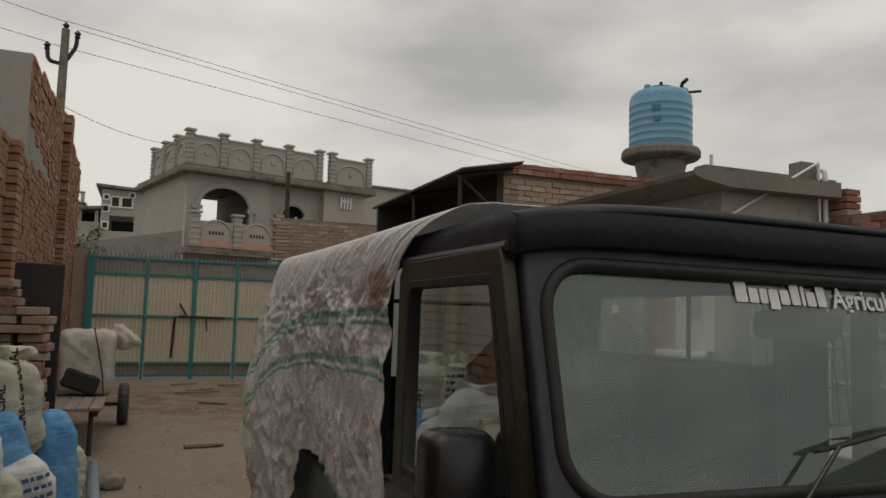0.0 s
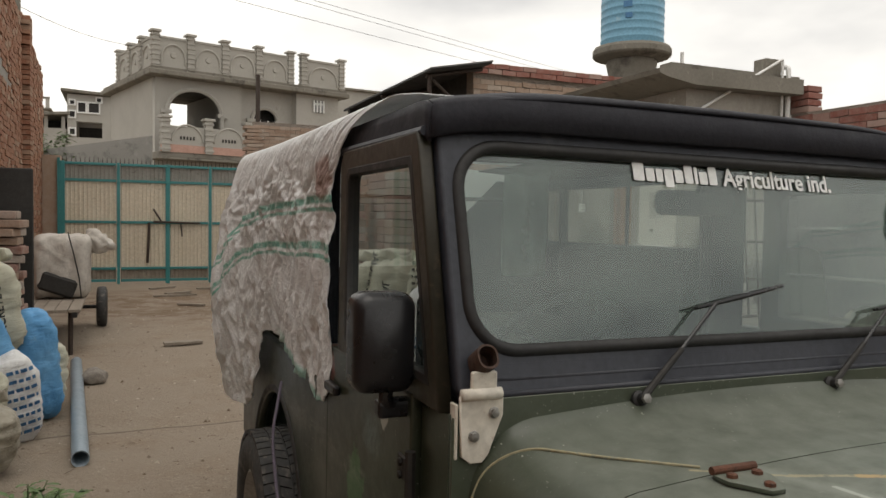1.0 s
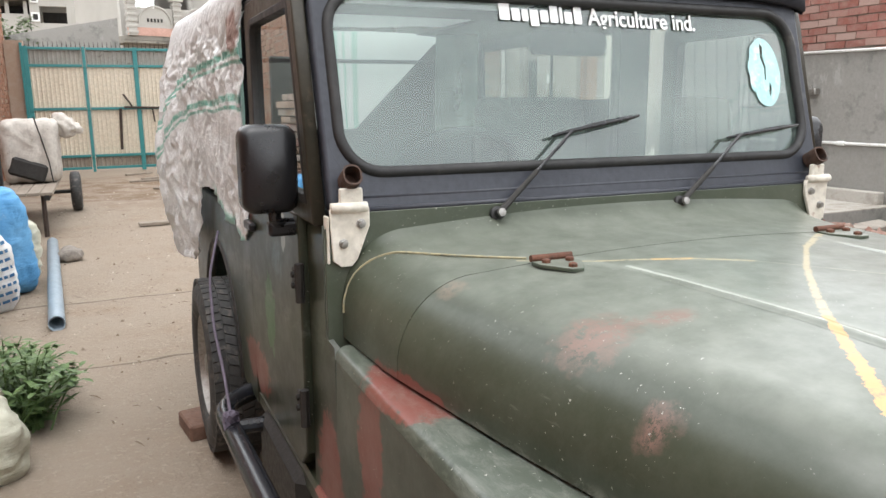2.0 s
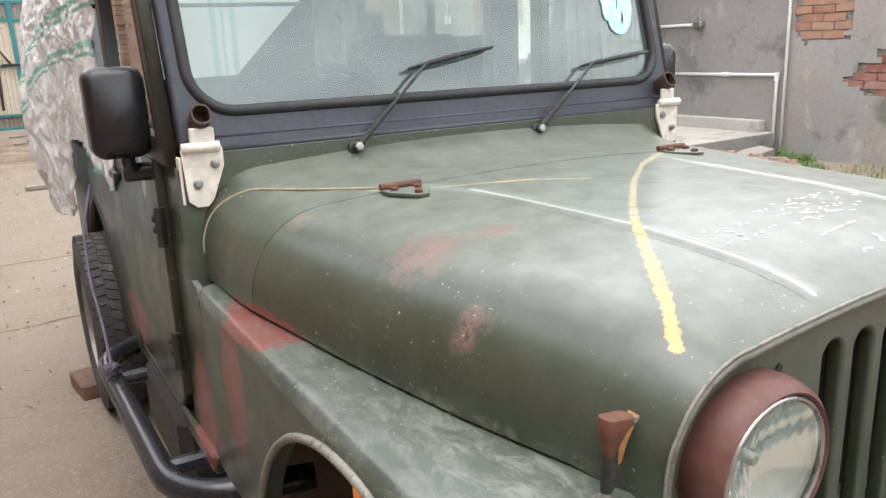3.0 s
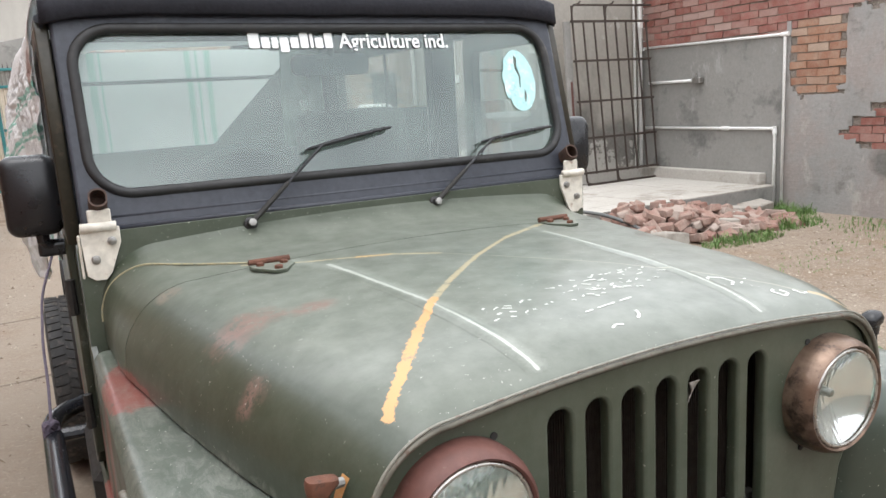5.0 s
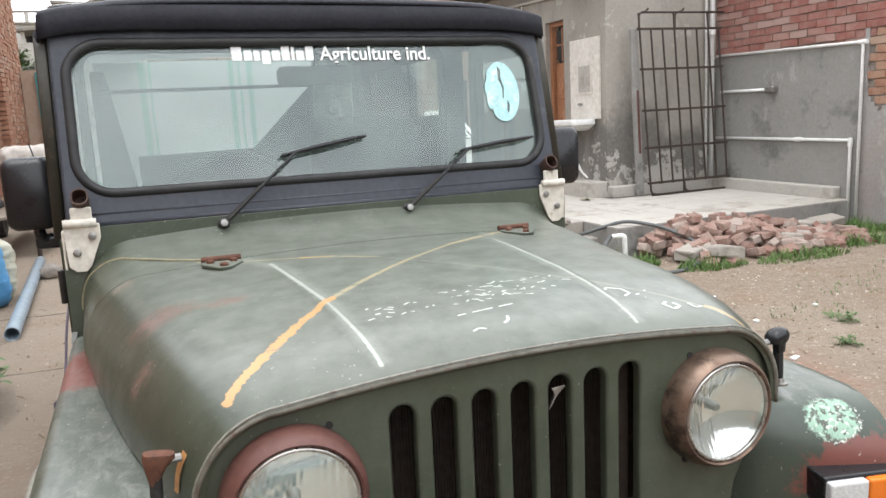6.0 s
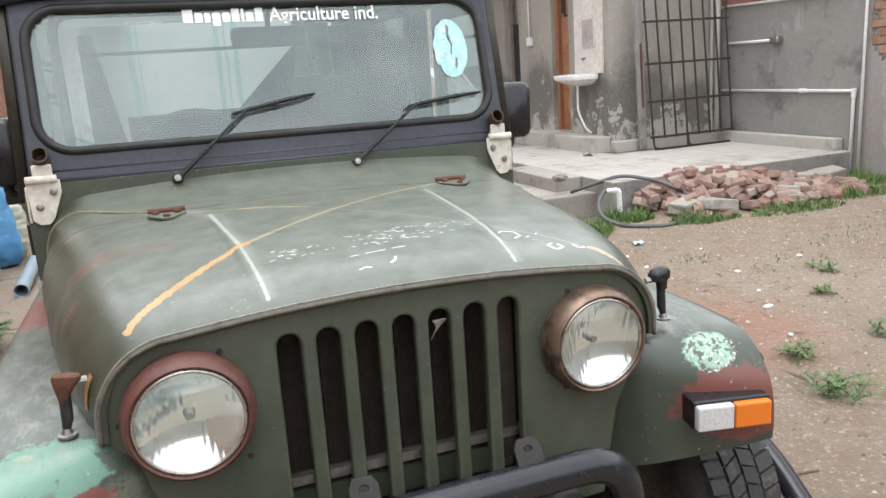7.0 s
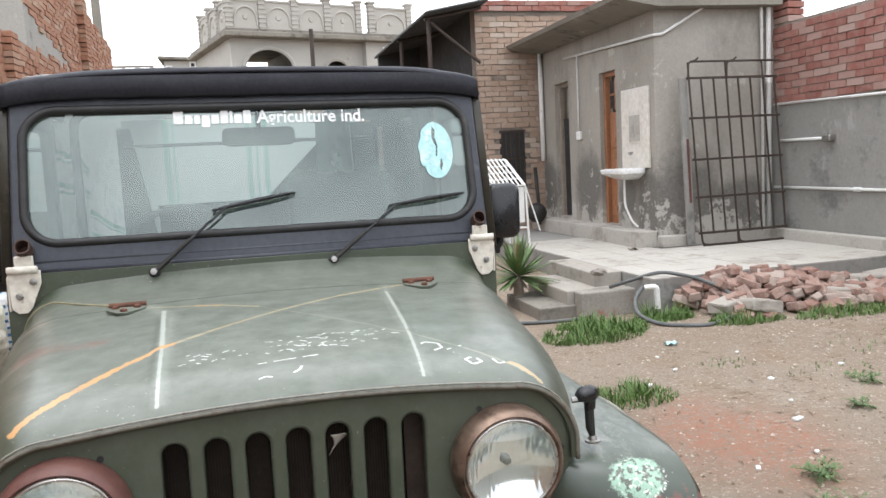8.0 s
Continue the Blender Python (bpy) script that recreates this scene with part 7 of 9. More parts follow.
def door(s):
    X = s * 0.735
    m = axes((X, 0, 0), (0, 1, 0), (0, 0, 1), (1, 0, 0))
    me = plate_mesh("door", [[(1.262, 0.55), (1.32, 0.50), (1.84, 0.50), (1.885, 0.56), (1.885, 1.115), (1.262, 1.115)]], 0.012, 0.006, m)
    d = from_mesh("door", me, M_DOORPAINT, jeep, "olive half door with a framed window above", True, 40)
    outer = [(1.135, 1.118), (1.800, 1.118), (1.800, 1.60), (1.78, 1.628), (1.268, 1.628), (1.258, 1.60)]
    inner = [(1.178, 1.155), (1.745, 1.155), (1.745, 1.565), (1.73, 1.585), (1.295, 1.585), (1.285, 1.565)]
    me = plate_mesh("frame", [outer, inner[::-1]], 0.010, 0.005, m)
    fr = from_mesh("window_frame", me, M_DOORFRAME, d, "dark olive-brown steel window frame")
    me = plate_mesh("gasket", [inner, [(lerp(p[0], 1.5, 0.05), lerp(p[1], 1.37, 0.06)) for p in inner][::-1]], 0.013, 0.003, m)
    from_mesh("window_seal", me, M_RUBBER, fr)
    me = plate_mesh("pane", [inner], 0.0, 0, m)
    pane = from_mesh("window_pane", me, M_SIDEGLASS, d, "dusty side glass")
    pane.visible_shadow = False
    for z in (0.965, 0.665):
        bm = bmesh.new()
        box(bm, (X + s * 0.016, 1.285, z), (0.012, 0.07, 0.05), bevel=0.003)
        tube(bm, [(X + s * 0.02, 1.25, z - 0.045), (X + s * 0.02, 1.25, z + 0.045)], 0.011, 8)
        part("door_hinge", bm, M_DARKSTEEL, d, "dark oily hinge")
        for dy in (0.012, -0.014):
            bm = bmesh.new()
            lathe(bm, [(0.008, 0), (0.008, 0.006), (0, 0.008)], 6, axes((X + s * 0.023, 1.295, z + dy), (0, 1, 0), (0, 0, 1), (s, 0, 0)))
            part("bolt", bm, M_DARKSTEEL, d)
    bm = bmesh.new()
    box(bm, (X + s * 0.03, 1.80, 1.02), (0.02, 0.10, 0.025), bevel=0.006, seg=2)
    part("door_handle", bm, M_PLASTIC, d)
    bm = bmesh.new()
    tube(bm, [(X + s * 0.016, 1.30, 0.99), (X + s * 0.016, 1.42, 0.86), (X + s * 0.016, 1.55, 0.66), (X + s * 0.016, 1.62, 0.60)], 0.002, 5)
    part("scratch_line", bm, M_SCUFF, d)


door(-1)
door(1)


def mirror(s):
    cx, cy, cz = (s * 0.822 if s > 0 else -0.808), 1.275, 1.222
    bm = bmesh.new()
    rings = []
    for t in range(9):
        a = t / 8
        k = [0.82, 0.93, 0.985, 1.0, 1.0, 1.0, 1.0, 1.0, 0.98][t]
        y = cy + lerp(-0.032, 0.04, a)
        rings.append([Vector((cx + px * k, y, cz + pz * k)) for px, pz in rounded(0, 0, 0.124, 0.195, 0.030, 6)])
    ring_loft(bm, rings)
    mi = part("side_mirror", bm, M_PLASTIC, jeep, "black plastic side mirror", True, 50)
    bm = bmesh.new()
    rings = [[Vector((cx + px, cy + 0.0415 + q, cz + pz)) for px, pz in rounded(0, 0, 0.110, 0.18, 0.024, 5)] for q in (0, 0.002)]
    ring_loft(bm, rings)
    part("mirror_glass", bm, M_CHROME, mi)
    bm = bmesh.new()
    tube(bm, bend([(cx - s * 0.01, cy + 0.005, cz - 0.085), (cx - s * 0.01, cy + 0.01, cz - 0.125), (s * 0.735, cy + 0.025, cz - 0.13)], 0.02), 0.015, 10)
    box(bm, (s * 0.775, cy + 0.02, cz - 0.135), (0.075, 0.04, 0.035), bevel=0.008, seg=2)
    part("mirror_arm", bm, M_PLASTIC, mi)


mirror(-1)
mirror(1)

# ---- windscreen ----
SL = math.hypot(1, 0.271)
WS = axes((0, 1.11, 1.10), (1, 0, 0), (0, 0.271 / SL, 1 / SL), (0, -1 / SL, 0.271 / SL))


def build_windscreen():
    hole = rounded(0, 0.323, 1.37, 0.415, 0.085, 8)
    me = plate_mesh("screen", [rounded(0, 0.302, 1.418, 0.534, 0.03, 5), hole[::-1]], 0.012, 0.008, WS @ Matrix.Translation((0, 0, -0.012)))
    w = from_mesh("windscreen_frame", me, M_BLACK, jeep, "black windscreen frame, lightly dusty", True, 40)
    bm = bmesh.new()
    ring = [WS @ Vector((x, v, 0.005)) for x, v in rounded(0, 0.323, 1.362, 0.405, 0.095, 10)]
    tube(bm, ring + [ring[0], ring[1]], 0.013, 10, False)
    part("rubber_seal", bm, M_RUBBER, w, "thick rubber glazing seal", True)
    bm = bmesh.new()
    ring = [WS @ Vector((x, v, 0.0)) for x, v in rounded(0, 0.322, 1.41, 0.452, 0.10, 10)]
    tube(bm, ring + [ring[0], ring[1]], 0.0085, 8, False)
    part("pressed_bead", bm, M_BLACK, w, "", True)
    bm = bmesh.new()
    tube(bm, [WS @ Vector((-0.69, 0.068, 0.003)), WS @ Vector((0.69, 0.068, 0.003))], 0.006, 8)
    tube(bm, [WS @ Vector((-0.704, 0.041, 0.006)), WS @ Vector((0.704, 0.041, 0.006))], 0.007, 8)
    part("lower_bead", bm, M_BLACK, w, "", True)
    me = plate_mesh("glass", [rounded(0, 0.323, 1.365, 0.41, 0.084, 8)], 0.0, 0, WS @ Matrix.Translation((0, 0, -0.004)))
    g = from_mesh("windscreen_glass", me, M_GLASS, jeep, "dusty windscreen glass with white lettering")
    g.visible_shadow = False
    # lettering: the owner's name as plain letter-wide bars, the trade in letters
    z = 0.0005
    x = -0.256
    for k, (wd, lo, hi) in enumerate(((0.029, 0, 0.043), (0.023, 0, 0.03), (0.018, 0, 0.03), (0.024, -0.011, 0.03), (0.023, 0, 0.03), (0.023, 0, 0.043), (0.009, 0, 0.041), (0.023, 0, 0.03), (0.023, 0, 0.043))):
        me = plate_mesh("bar", [rounded(x + wd / 2, 0.4725 - 0.0003 * k + (lo + hi) / 2, wd, hi - lo, 0.004, 3)], 0.0005, 0, WS @ Matrix.Translation((0, 0, z)))
        from_mesh("name_bar", me, M_WHITE, g, "white bar")
        x += wd + 0.0048
    me = text_mesh("lettering", "Agriculture ind.", 0.060, WS @ Matrix.Translation((-0.004, 0.4705, z)) @ pose(0, 0, 0, 0, 0, -0.6), 0.345, 0.0011)
    from_mesh("lettering", me, M_WHITE, g, "white stick-on letters")
    rnd = random.Random(5)
    pts = []
    for i in range(44):
        a = 2 * math.pi * i / 44
        k = 1 - (0.22 * max(0.0, noise.noise(Vector((math.cos(a) * 3, math.sin(a) * 5, 4)))) + 0.05 * rnd.random() if 1.9 < a < 4.2 else 0.012 * rnd.random())
        pts.append((0.569 + 0.060 * k * math.cos(a), 0.357 + 0.098 * k * math.sin(a)))
    tear = [(0.564, 0.440), (0.574, 0.428), (0.570, 0.40), (0.578, 0.37), (0.572, 0.335), (0.568, 0.335), (0.571, 0.37), (0.560, 0.398), (0.562, 0.42)]
    me = plate_mesh("sticker", [pts, tear[::-1], [(0.585, 0.33), (0.590, 0.31), (0.582, 0.285), (0.578, 0.30)][::-1]], 0.0005, 0, WS @ Matrix.Translation((0, 0, z)))
    from_mesh("sticker", me, M_STICKER, g, "torn oval turquoise sticker")
    # wipers
    for pv, jt, b0, b1 in (((-0.333, 0.012), (-0.115, 0.195), (-0.158, 0.188), (0.095, 0.232)), ((0.195, 0.008), (0.415, 0.175), (0.387, 0.171), (0.643, 0.200))):
        base, joint = WS @ Vector((*pv, 0.014)), WS @ Vector((*jt, 0.034))
        bm = bmesh.new()
        lathe(bm, [(0.017, -0.02), (0.017, 0.006), (0.011, 0.010), (0.010, 0.022), (0.0, 0.024)], 14, Matrix.Translation(base) @ WS.to_3x3().to_4x4())
        wp = part("wiper", bm, M_RUBBER, jeep, "black wiper with worn steel arm", True, 40)
        bm = bmesh.new()
        lathe(bm, [(0.010, 0.0), (0.010, 0.012), (0.0, 0.013)], 6, Matrix.Translation(base + WS.to_3x3() @ Vector((0, 0, 0.018))) @ WS.to_3x3().to_4x4())
        part("pivot_nut", bm, M_STEEL, wp)
        mid = base.lerp(joint, 0.5) + WS.to_3x3() @ Vector((0, 0, 0.010))
        bm = bmesh.new()
        tube(bm, [base + WS.to_3x3() @ Vector((0, 0, 0.012)), mid], [0.008, 0.0055], 8)
        part("arm_root", bm, M_DARKSTEEL, wp)
        bm = bmesh.new()
        tube(bm, [mid, joint], 0.0042, 8)
        part("wiper_arm", bm, M_PLASTIC, wp)
        p, q = WS @ Vector((*b0, 0.024)), WS @ Vector((*b1, 0.024))
        up = WS.to_3x3() @ Vector((0, 0, 0.008))
        bm = bmesh.new()
        tube(bm, [p, p.lerp(q, 0.2) + up, p.lerp(q, 0.5) + up * 1.4, p.lerp(q, 0.8) + up, q], [0.0035, 0.0055, 0.0065, 0.0055, 0.0035], 8)
        part("wiper_blade", bm, M_PLASTIC, wp)
        bm = bmesh.new()
        tube(bm, [p - up * 1.2, q - up * 1.2], 0.0038, 6)
        part("wiper_rubber", bm, M_RUBBER, wp)
    # cream brackets and rusty sockets at the foot of the frame
    for s in (-1, 1):
        o = [(0.0, 0.0), (0.0, -0.035)] + [(0.028, -0.105), (0.040, -0.118), (0.062, -0.118), (0.078, -0.105), (0.082, 0.0)]
        me = plate_mesh("bracket", [[(s * (0.640 + x), 1.147 + z) for x, z in o][:: s]], 0.003, 0.0015, axes((0, 1.096, 0), (1, 0, 0), (0, 0.0, 1), (0, -1, 0)))
        br = from_mesh("windscreen_bracket", me, M_CREAM, jeep, "cream painted folding bracket, chipped and rusty")
        bm = bmesh.new()
        box(bm, (s * 0.7265, 1.112, 1.084), (0.006, 0.026, 0.10), bevel=0.002)
        part("side_flange", bm, M_CREAM, br)
        bm = bmesh.new()
        tube(bm, [(s * 0.645, 1.090, 1.152), (s * 0.722, 1.090, 1.152)], 0.011, 12)
        part("hinge_barrel", bm, M_CREAM, br, "", True)
        bm = bmesh.new()
        box(bm, (s * 0.678, 1.094, 1.174), (0.050, 0.012, 0.036), bevel=0.003)
        part("upper_leaf", bm, M_CREAM, br)
        for x, z in ((0.658, 1.117), (0.697, 1.077)):
            bm = bmesh.new()
            lathe(bm, [(0.0105, 0), (0.0105, 0.004), (0.0075, 0.005), (0.0075, 0.011), (0, 0.012)], 8, axes((s * x, 1.093, z), (1, 0, 0), (0, 0, 1), (0, -1, 0)))
            part("bolt", bm, M_STEEL, br)
        bm = bmesh.new()
        m = axes((s * 0.676, 1.112, 1.203), (1, 0, 0), (0, 0.5, 0.86), (0, -0.86, 0.5))
        rings = [[m @ Vector((px * k, pz * k, d)) for px, pz in rounded(0, 0, 0.040, 0.046, 0.017, 4)] for k, d in ((1, -0.01), (1, 0.035), (0.82, 0.035), (0.82, -0.008))]
        ring_loft(bm, rings, True, False)
        bm.faces.new([bm.verts.new(m @ Vector((px * 0.82, pz * 0.82, -0.006))) for px, pz in rounded(0, 0, 0.040, 0.046, 0.017, 4)])
        part("rusty_socket", bm, M_RUSTDARK, br, "rusted open socket", True, 40)


build_windscreen()


# ---- canvas roof ----
def build_roof():
    def roof(u, v):
        y = lerp(1.235, 3.40, u)
        k = lerp(-1, 1, v)
        a = abs(k)
        hw = 0.730
        if a > 0.86:
            t = (a - 0.86) / 0.14
            x, z = hw - 0.006 + 0.006 * t, 1.692 - 0.062 * t
        else:
            t = a / 0.86
            x = (hw - 0.006) * t
            z = 1.692 + 0.040 * (1 - t ** 6) - 0.01 * t * t
        f = 0.0
        if u < 0.03:
            f = (0.03 - u) / 0.03
        z -= 0.02 * f * f
        z += 0.006 * noise.noise(Vector((k * 2, y * 2.5, 3))) * (1 - f)
        z -= 0.018 * math.sin(math.pi * min(1, (y - 1.26) / 0.75)) ** 2 if a < 0.85 else 0
        return Vector((math.copysign(x, k) + 0.006 * noise.noise(Vector((k * 3, y * 4, 8))), y, z))

    bm = bmesh.new()
    sheet(bm, roof, 90, 60)
    # the canvas is cut away over the rear, where the sheet spans the bows
    bmesh.ops.delete(bm, geom=[f for f in bm.faces if f.calc_center_median().y > 2.06 and f.calc_center_median().x < 0.42], context="FACES")
    r = thicken(part("canvas_roof", bm, M_CANVAS, jeep, "black vinyl canvas roof, stretched and dull", True), 0.008, 1)
    bm = bmesh.new()  # front valance over the screen
    rows = []
    for i in range(61):
        k = lerp(-1, 1, i / 60)
        x = 0.733 * math.copysign(min(1, abs(k) * 1.0), k)
        drop = 0.068 + 0.004 * noise.noise(Vector((k * 5, 0, 1)))
        zt = 1.714 - 0.026 * abs(k) ** 8
        rows.append([Vector((x * 0.985, 1.275, zt + 0.006)), Vector((x * 0.99, 1.240, zt - 0.004)), Vector((x, 1.232, zt - 0.012)), Vector((x * 1.004, 1.226, zt - drop)), Vector((x * 1.004, 1.234, zt - drop - 0.003))])
    ring_loft(bm, rows, False, False)
    thicken(part("front_valance", bm, M_CANVAS, r, "", True), 0.005, 0)
    for s in (-1, 1):  # drip rail over the door
        bm = bmesh.new()
        tube(bm, [(s * 0.738, 1.25, 1.632), (s * 0.742, 1.9, 1.636)], 0.010, 8)
        part("drip_rail", bm, M_BLACK, r)
    # black canvas panels on the far side and round the rear opening
    bm = bmesh.new()
    me = plate_mesh("panel", [[(1.90, 1.0), (3.38, 1.0), (3.38, 1.66), (1.90, 1.66)], rounded(2.67, 1.52, 1.10, 0.28, 0.03, 4)[::-1]], 0.003, 0, axes((0.735, 0, 0), (0, 1, 0), (0, 0, 1), (1, 0, 0)))
    from_mesh("side_curtain", me, M_LINER, jeep, "black canvas side curtain with a clear window")
    me = plate_mesh("pane", [rounded(2.67, 1.52, 1.10, 0.28, 0.03, 4)], 0.0, 0, axes((0.735, 0, 0), (0, 1, 0), (0, 0, 1), (1, 0, 0)))
    from_mesh("curtain_window", me, M_CURTAIN, jeep).visible_shadow = False
    bm = bmesh.new()
    box(bm, (0.732, 2.56, 1.52), (0.006, 0.02, 0.28))
    part("window_strap", bm, M_LINER, jeep)
    me = plate_mesh("flap", [[(0.73, 1.0), (0.73, 1.68), (0.51, 1.68), (0.066, 1.245), (-0.54, 1.235), (-0.54, 1.0)]], 0.003, 0, axes((0, 3.36, 0), (1, 0, 0), (0, 0, 1), (0, -1, 0)))
    from_mesh("rear_flap", me, M_LINER, jeep, "folded black canvas flap")
    me = plate_mesh("flap", [[(-0.73, 1.0), (-0.545, 1.0), (-0.66, 1.68), (-0.73, 1.68)]], 0.003, 0, axes((0, 3.36, 0), (1, 0, 0), (0, 0, 1), (0, -1, 0)))
    from_mesh("rear_flap", me, M_LINER, jeep)
    bm = bmesh.new()
    tube(bm, [(-0.7, 3.33, 1.575), (0.7, 3.33, 1.585)], 0.010, 8)
    part("rear_rail", bm, M_BLACK, jeep)
    bm = bmesh.new()
    tube(bm, bend([(-0.70, 2.05, 1.0), (-0.70, 2.05, 1.67), (0.70, 2.05, 1.67), (0.70, 2.05, 1.0)], 0.08), 0.018, 8)
    part("hood_bow", bm, M_BLACK, jeep)


build_roof()


# ---- inside ----
def build_cabin():
    bm = bmesh.new()
    rings = [[Vector((x, y, z)) for y, z in ((1.14, 1.10), (1.20, 1.135), (1.33, 1.12), (1.36, 1.08), (1.34, 0.92), (1.14, 0.9))] for x in (-0.70, 0.70)]
    ring_loft(bm, rings)
    d = part("dashboard", bm, M_DASH, jeep, "dusty grey dashboard")
    bm = bmesh.new()
    c, up = Vector((-0.26, 1.52, 1.135)), pose(0, 0, 0, -52, 0, 0)
    tube(bm, [c + up @ Vector((0.20 * math.cos(t), 0.20 * math.sin(t), 0)) for t in [2 * math.pi * i / 40 for i in range(41)]], 0.013, 8, False)
    sw = part("steering_wheel", bm, M_LINER, jeep, "black steering wheel", True)
    bm = bmesh.new()
    for a in (90, 210, 330):
        t = radians(a)
        tube(bm, [c, c + up @ Vector((0.2 * math.cos(t), 0.2 * math.sin(t), 0))], 0.009, 6)
    tube(bm, [c, c + up @ Vector((0, 0, -0.35))], 0.02, 8)
    part("spoke", bm, M_LINER, sw)
    for x in (-0.36, 0.36):
        bm = bmesh.new()
        box(bm, (x, 1.86, 0.80), (0.46, 0.46, 0.16), bevel=0.04, seg=3)
        seat = part("seat", bm, M_SEAT, jeep, "worn grey cloth seat", True)
        bm = bmesh.new()
        box(bm, (x, 2.08, 1.10 if x > 0 else 0.97), (0.46, 0.13, 0.58 if x > 0 else 0.36), pose(0, 0, 0, -10, 0, 0).to_3x3(), bevel=0.05, seg=3)
        part("seat_back", bm, M_SEAT, seat, "", True)
    bm = bmesh.new()
    rings = [[Vector((px + 0.0, 1.315 + q, 1.515 + pz)) for px, pz in rounded(0, 0, 0.235 * k, 0.06 * k, 0.02, 4)] for q, k in ((0, 0.9), (0.006, 1), (0.02, 1), (0.026, 0.95))]
    ring_loft(bm, rings)
    tube(bm, [(0, 1.32, 1.54), (0, 1.29, 1.62)], 0.008, 6)
    part("rear_view_mirror", bm, M_LINER, jeep, "", True, 50)
    bm = bmesh.new()
    sheet(bm, lambda u, v: Vector((lerp(0.34, 0.53, u) + 0.03 * (v - 0.5) * (0.5 - u), 2.95 - 0.05 * u + 0.02 * math.sin(u * 9 + v * 2), lerp(1.22, 1.69, v))), 20, 12)
    thicken(part("hanging_curtain", bm, M_HAZY, jeep, "hazy plastic curtain hanging in the rear", True), 0.003)


build_cabin()


def build_step_tube(s):
    bm = bmesh.new()
    tube(bm, bend([(s * 0.56, 0.93, 0.43), (s * 0.84, 1.00, 0.43), (s * 0.862, 1.95, 0.43), (s * 0.66, 2.08, 0.43)], 0.14), 0.030, 14)
    t = part("step_tube", bm, M_TUBE, jeep, "black tubular side step", True)
    for y in (1.15, 1.75):
        bm = bmesh.new()
        tube(bm, [(s * 0.85, y, 0.43), (s * 0.45, y, 0.42)], 0.022, 10)
        part("step_stay", bm, M_TUBE, t)
    bm = bmesh.new()
    box(bm, (s * 0.62, 1.55, 0.36), (0.3, 0.5, 0.22), bevel=0.03)
    part("fuel_box", bm, M_DARKSTEEL, t)


build_step_tube(-1)
build_step_tube(1)

# ---- the sheet over the jeep's rear ----
def build_tarp():
    plan = bend([(-0.742, 1.845, 0), (-0.750, 2.60, 0), (-0.80, 3.34, 0), (-0.62, 3.64, 0), (-0.50, 3.65, 0)], 0.32, 10)
    lens = [0.0]
    for a, b in zip(plan, plan[1:]):
        lens.append(lens[-1] + (b - a).length)

    def along(d):
        for i, (a, b) in enumerate(zip(plan, plan[1:])):
            if d <= lens[i + 1] + 1e-9:
                return a.lerp(b, (d - lens[i]) / max(1e-6, lens[i + 1] - lens[i]))
        return plan[-1].copy()

    side = 1.49

    def cloth(u, v):
        d = u * lens[-1]
        p = along(d)
        if d < side:
            low = table(((0.0, 1.0), (0.08, 0.96), (0.2, 0.945), (0.35, 0.98), (0.5, 1.02), (0.7, 1.06), (0.82, 1.06), (0.90, 0.96), (0.98, 0.80), (1.1, 0.72), (1.35, 0.71), (1.5, 0.75)), d)
        else:
            low = table(((1.44, 0.74), (2.0, 0.86), (3.0, 0.95)), d)
        out = Vector((-1, 0, 0)) if d < side - 0.1 else Vector((p.x - 0.0, p.y - 2.9, 0)).normalized()
        flat = Vector((p.x * 0.93 if d < side + 0.3 else p.x * 0.95, min(p.y, 3.42), 1.742))
        if v < 0.3:
            inner = Vector((0.55 if d < side + 0.5 else p.x * 0.6, min(p.y, 3.2) - 0.0, 1.742))
            q_shift = -0.38 * max(0.0, 1 - d / 0.9)
            inner.y += q_shift
            flat.y += q_shift
            t = (v / 0.3)
            q = inner.lerp(flat, t)
            q.z += 0.006 + 0.008 * noise.noise(Vector((q.x * 4, q.y * 4, 3)))
            return q
        t = (v - 0.3) / 0.7
        z = lerp(1.735, low, t)
        q = Vector((p.x, p.y, z))
        k = min(1, t * 9)
        q = flat.lerp(q, math.sqrt(k)) if k < 1 else q
        q.z = z if k >= 1 else lerp(1.742, z, k)
        q.y += table(((1.56, 0.0), (1.64, -0.06), (1.69, -0.13), (1.72, -0.22), (1.742, -0.38)), q.z) * max(0.0, 1 - d / 0.9)
        billow = table(((0, 0.0), (0.6, 0.012), (1.0, 0.05), (1.4, 0.10), (2.0, 0.06)), d) * math.sin(math.pi * min(1, t * 0.85))
        wx = d + 0.05 * noise.noise(Vector((d * 6, z * 6, 1)))
        wz = z + 0.05 * noise.noise(Vector((d * 6, z * 6, 6)))
        stretch = table(((0.8, 0.75), (1.35, 0.65), (1.6, 0.4), (1.75, 0.3)), z)  # the folds run down from the roof
        w = 0.016 * noise.noise(Vector((d * 5, z * 1.4, 2)))
        for freq, amp, k in ((9.0, 0.026, 0.0), (17.0, 0.014, 11.0), (33.0, 0.006, 23.0)):
            near = noise.voronoi(Vector((wx * freq, wz * freq * stretch, k)))[0]
            w += amp * (near[0] - 0.45)
        for freq, amp, k in ((11.0, 0.020, 9.0), (24.0, 0.013, 4.0), (48.0, 0.006, 7.0)):
            w -= amp * (abs(noise.noise(Vector((wx * freq, wz * freq * stretch, k)))) - 0.2)
        return q + out * (billow + w * min(1, t * 4) + 0.02)

    t = thing("tarpaulin", (0, 0, 0), 0, "crumpled white woven sheet with green stripes over the jeep", "tarpaulin")
    bm = bmesh.new()
    sheet(bm, cloth, 400, 230)
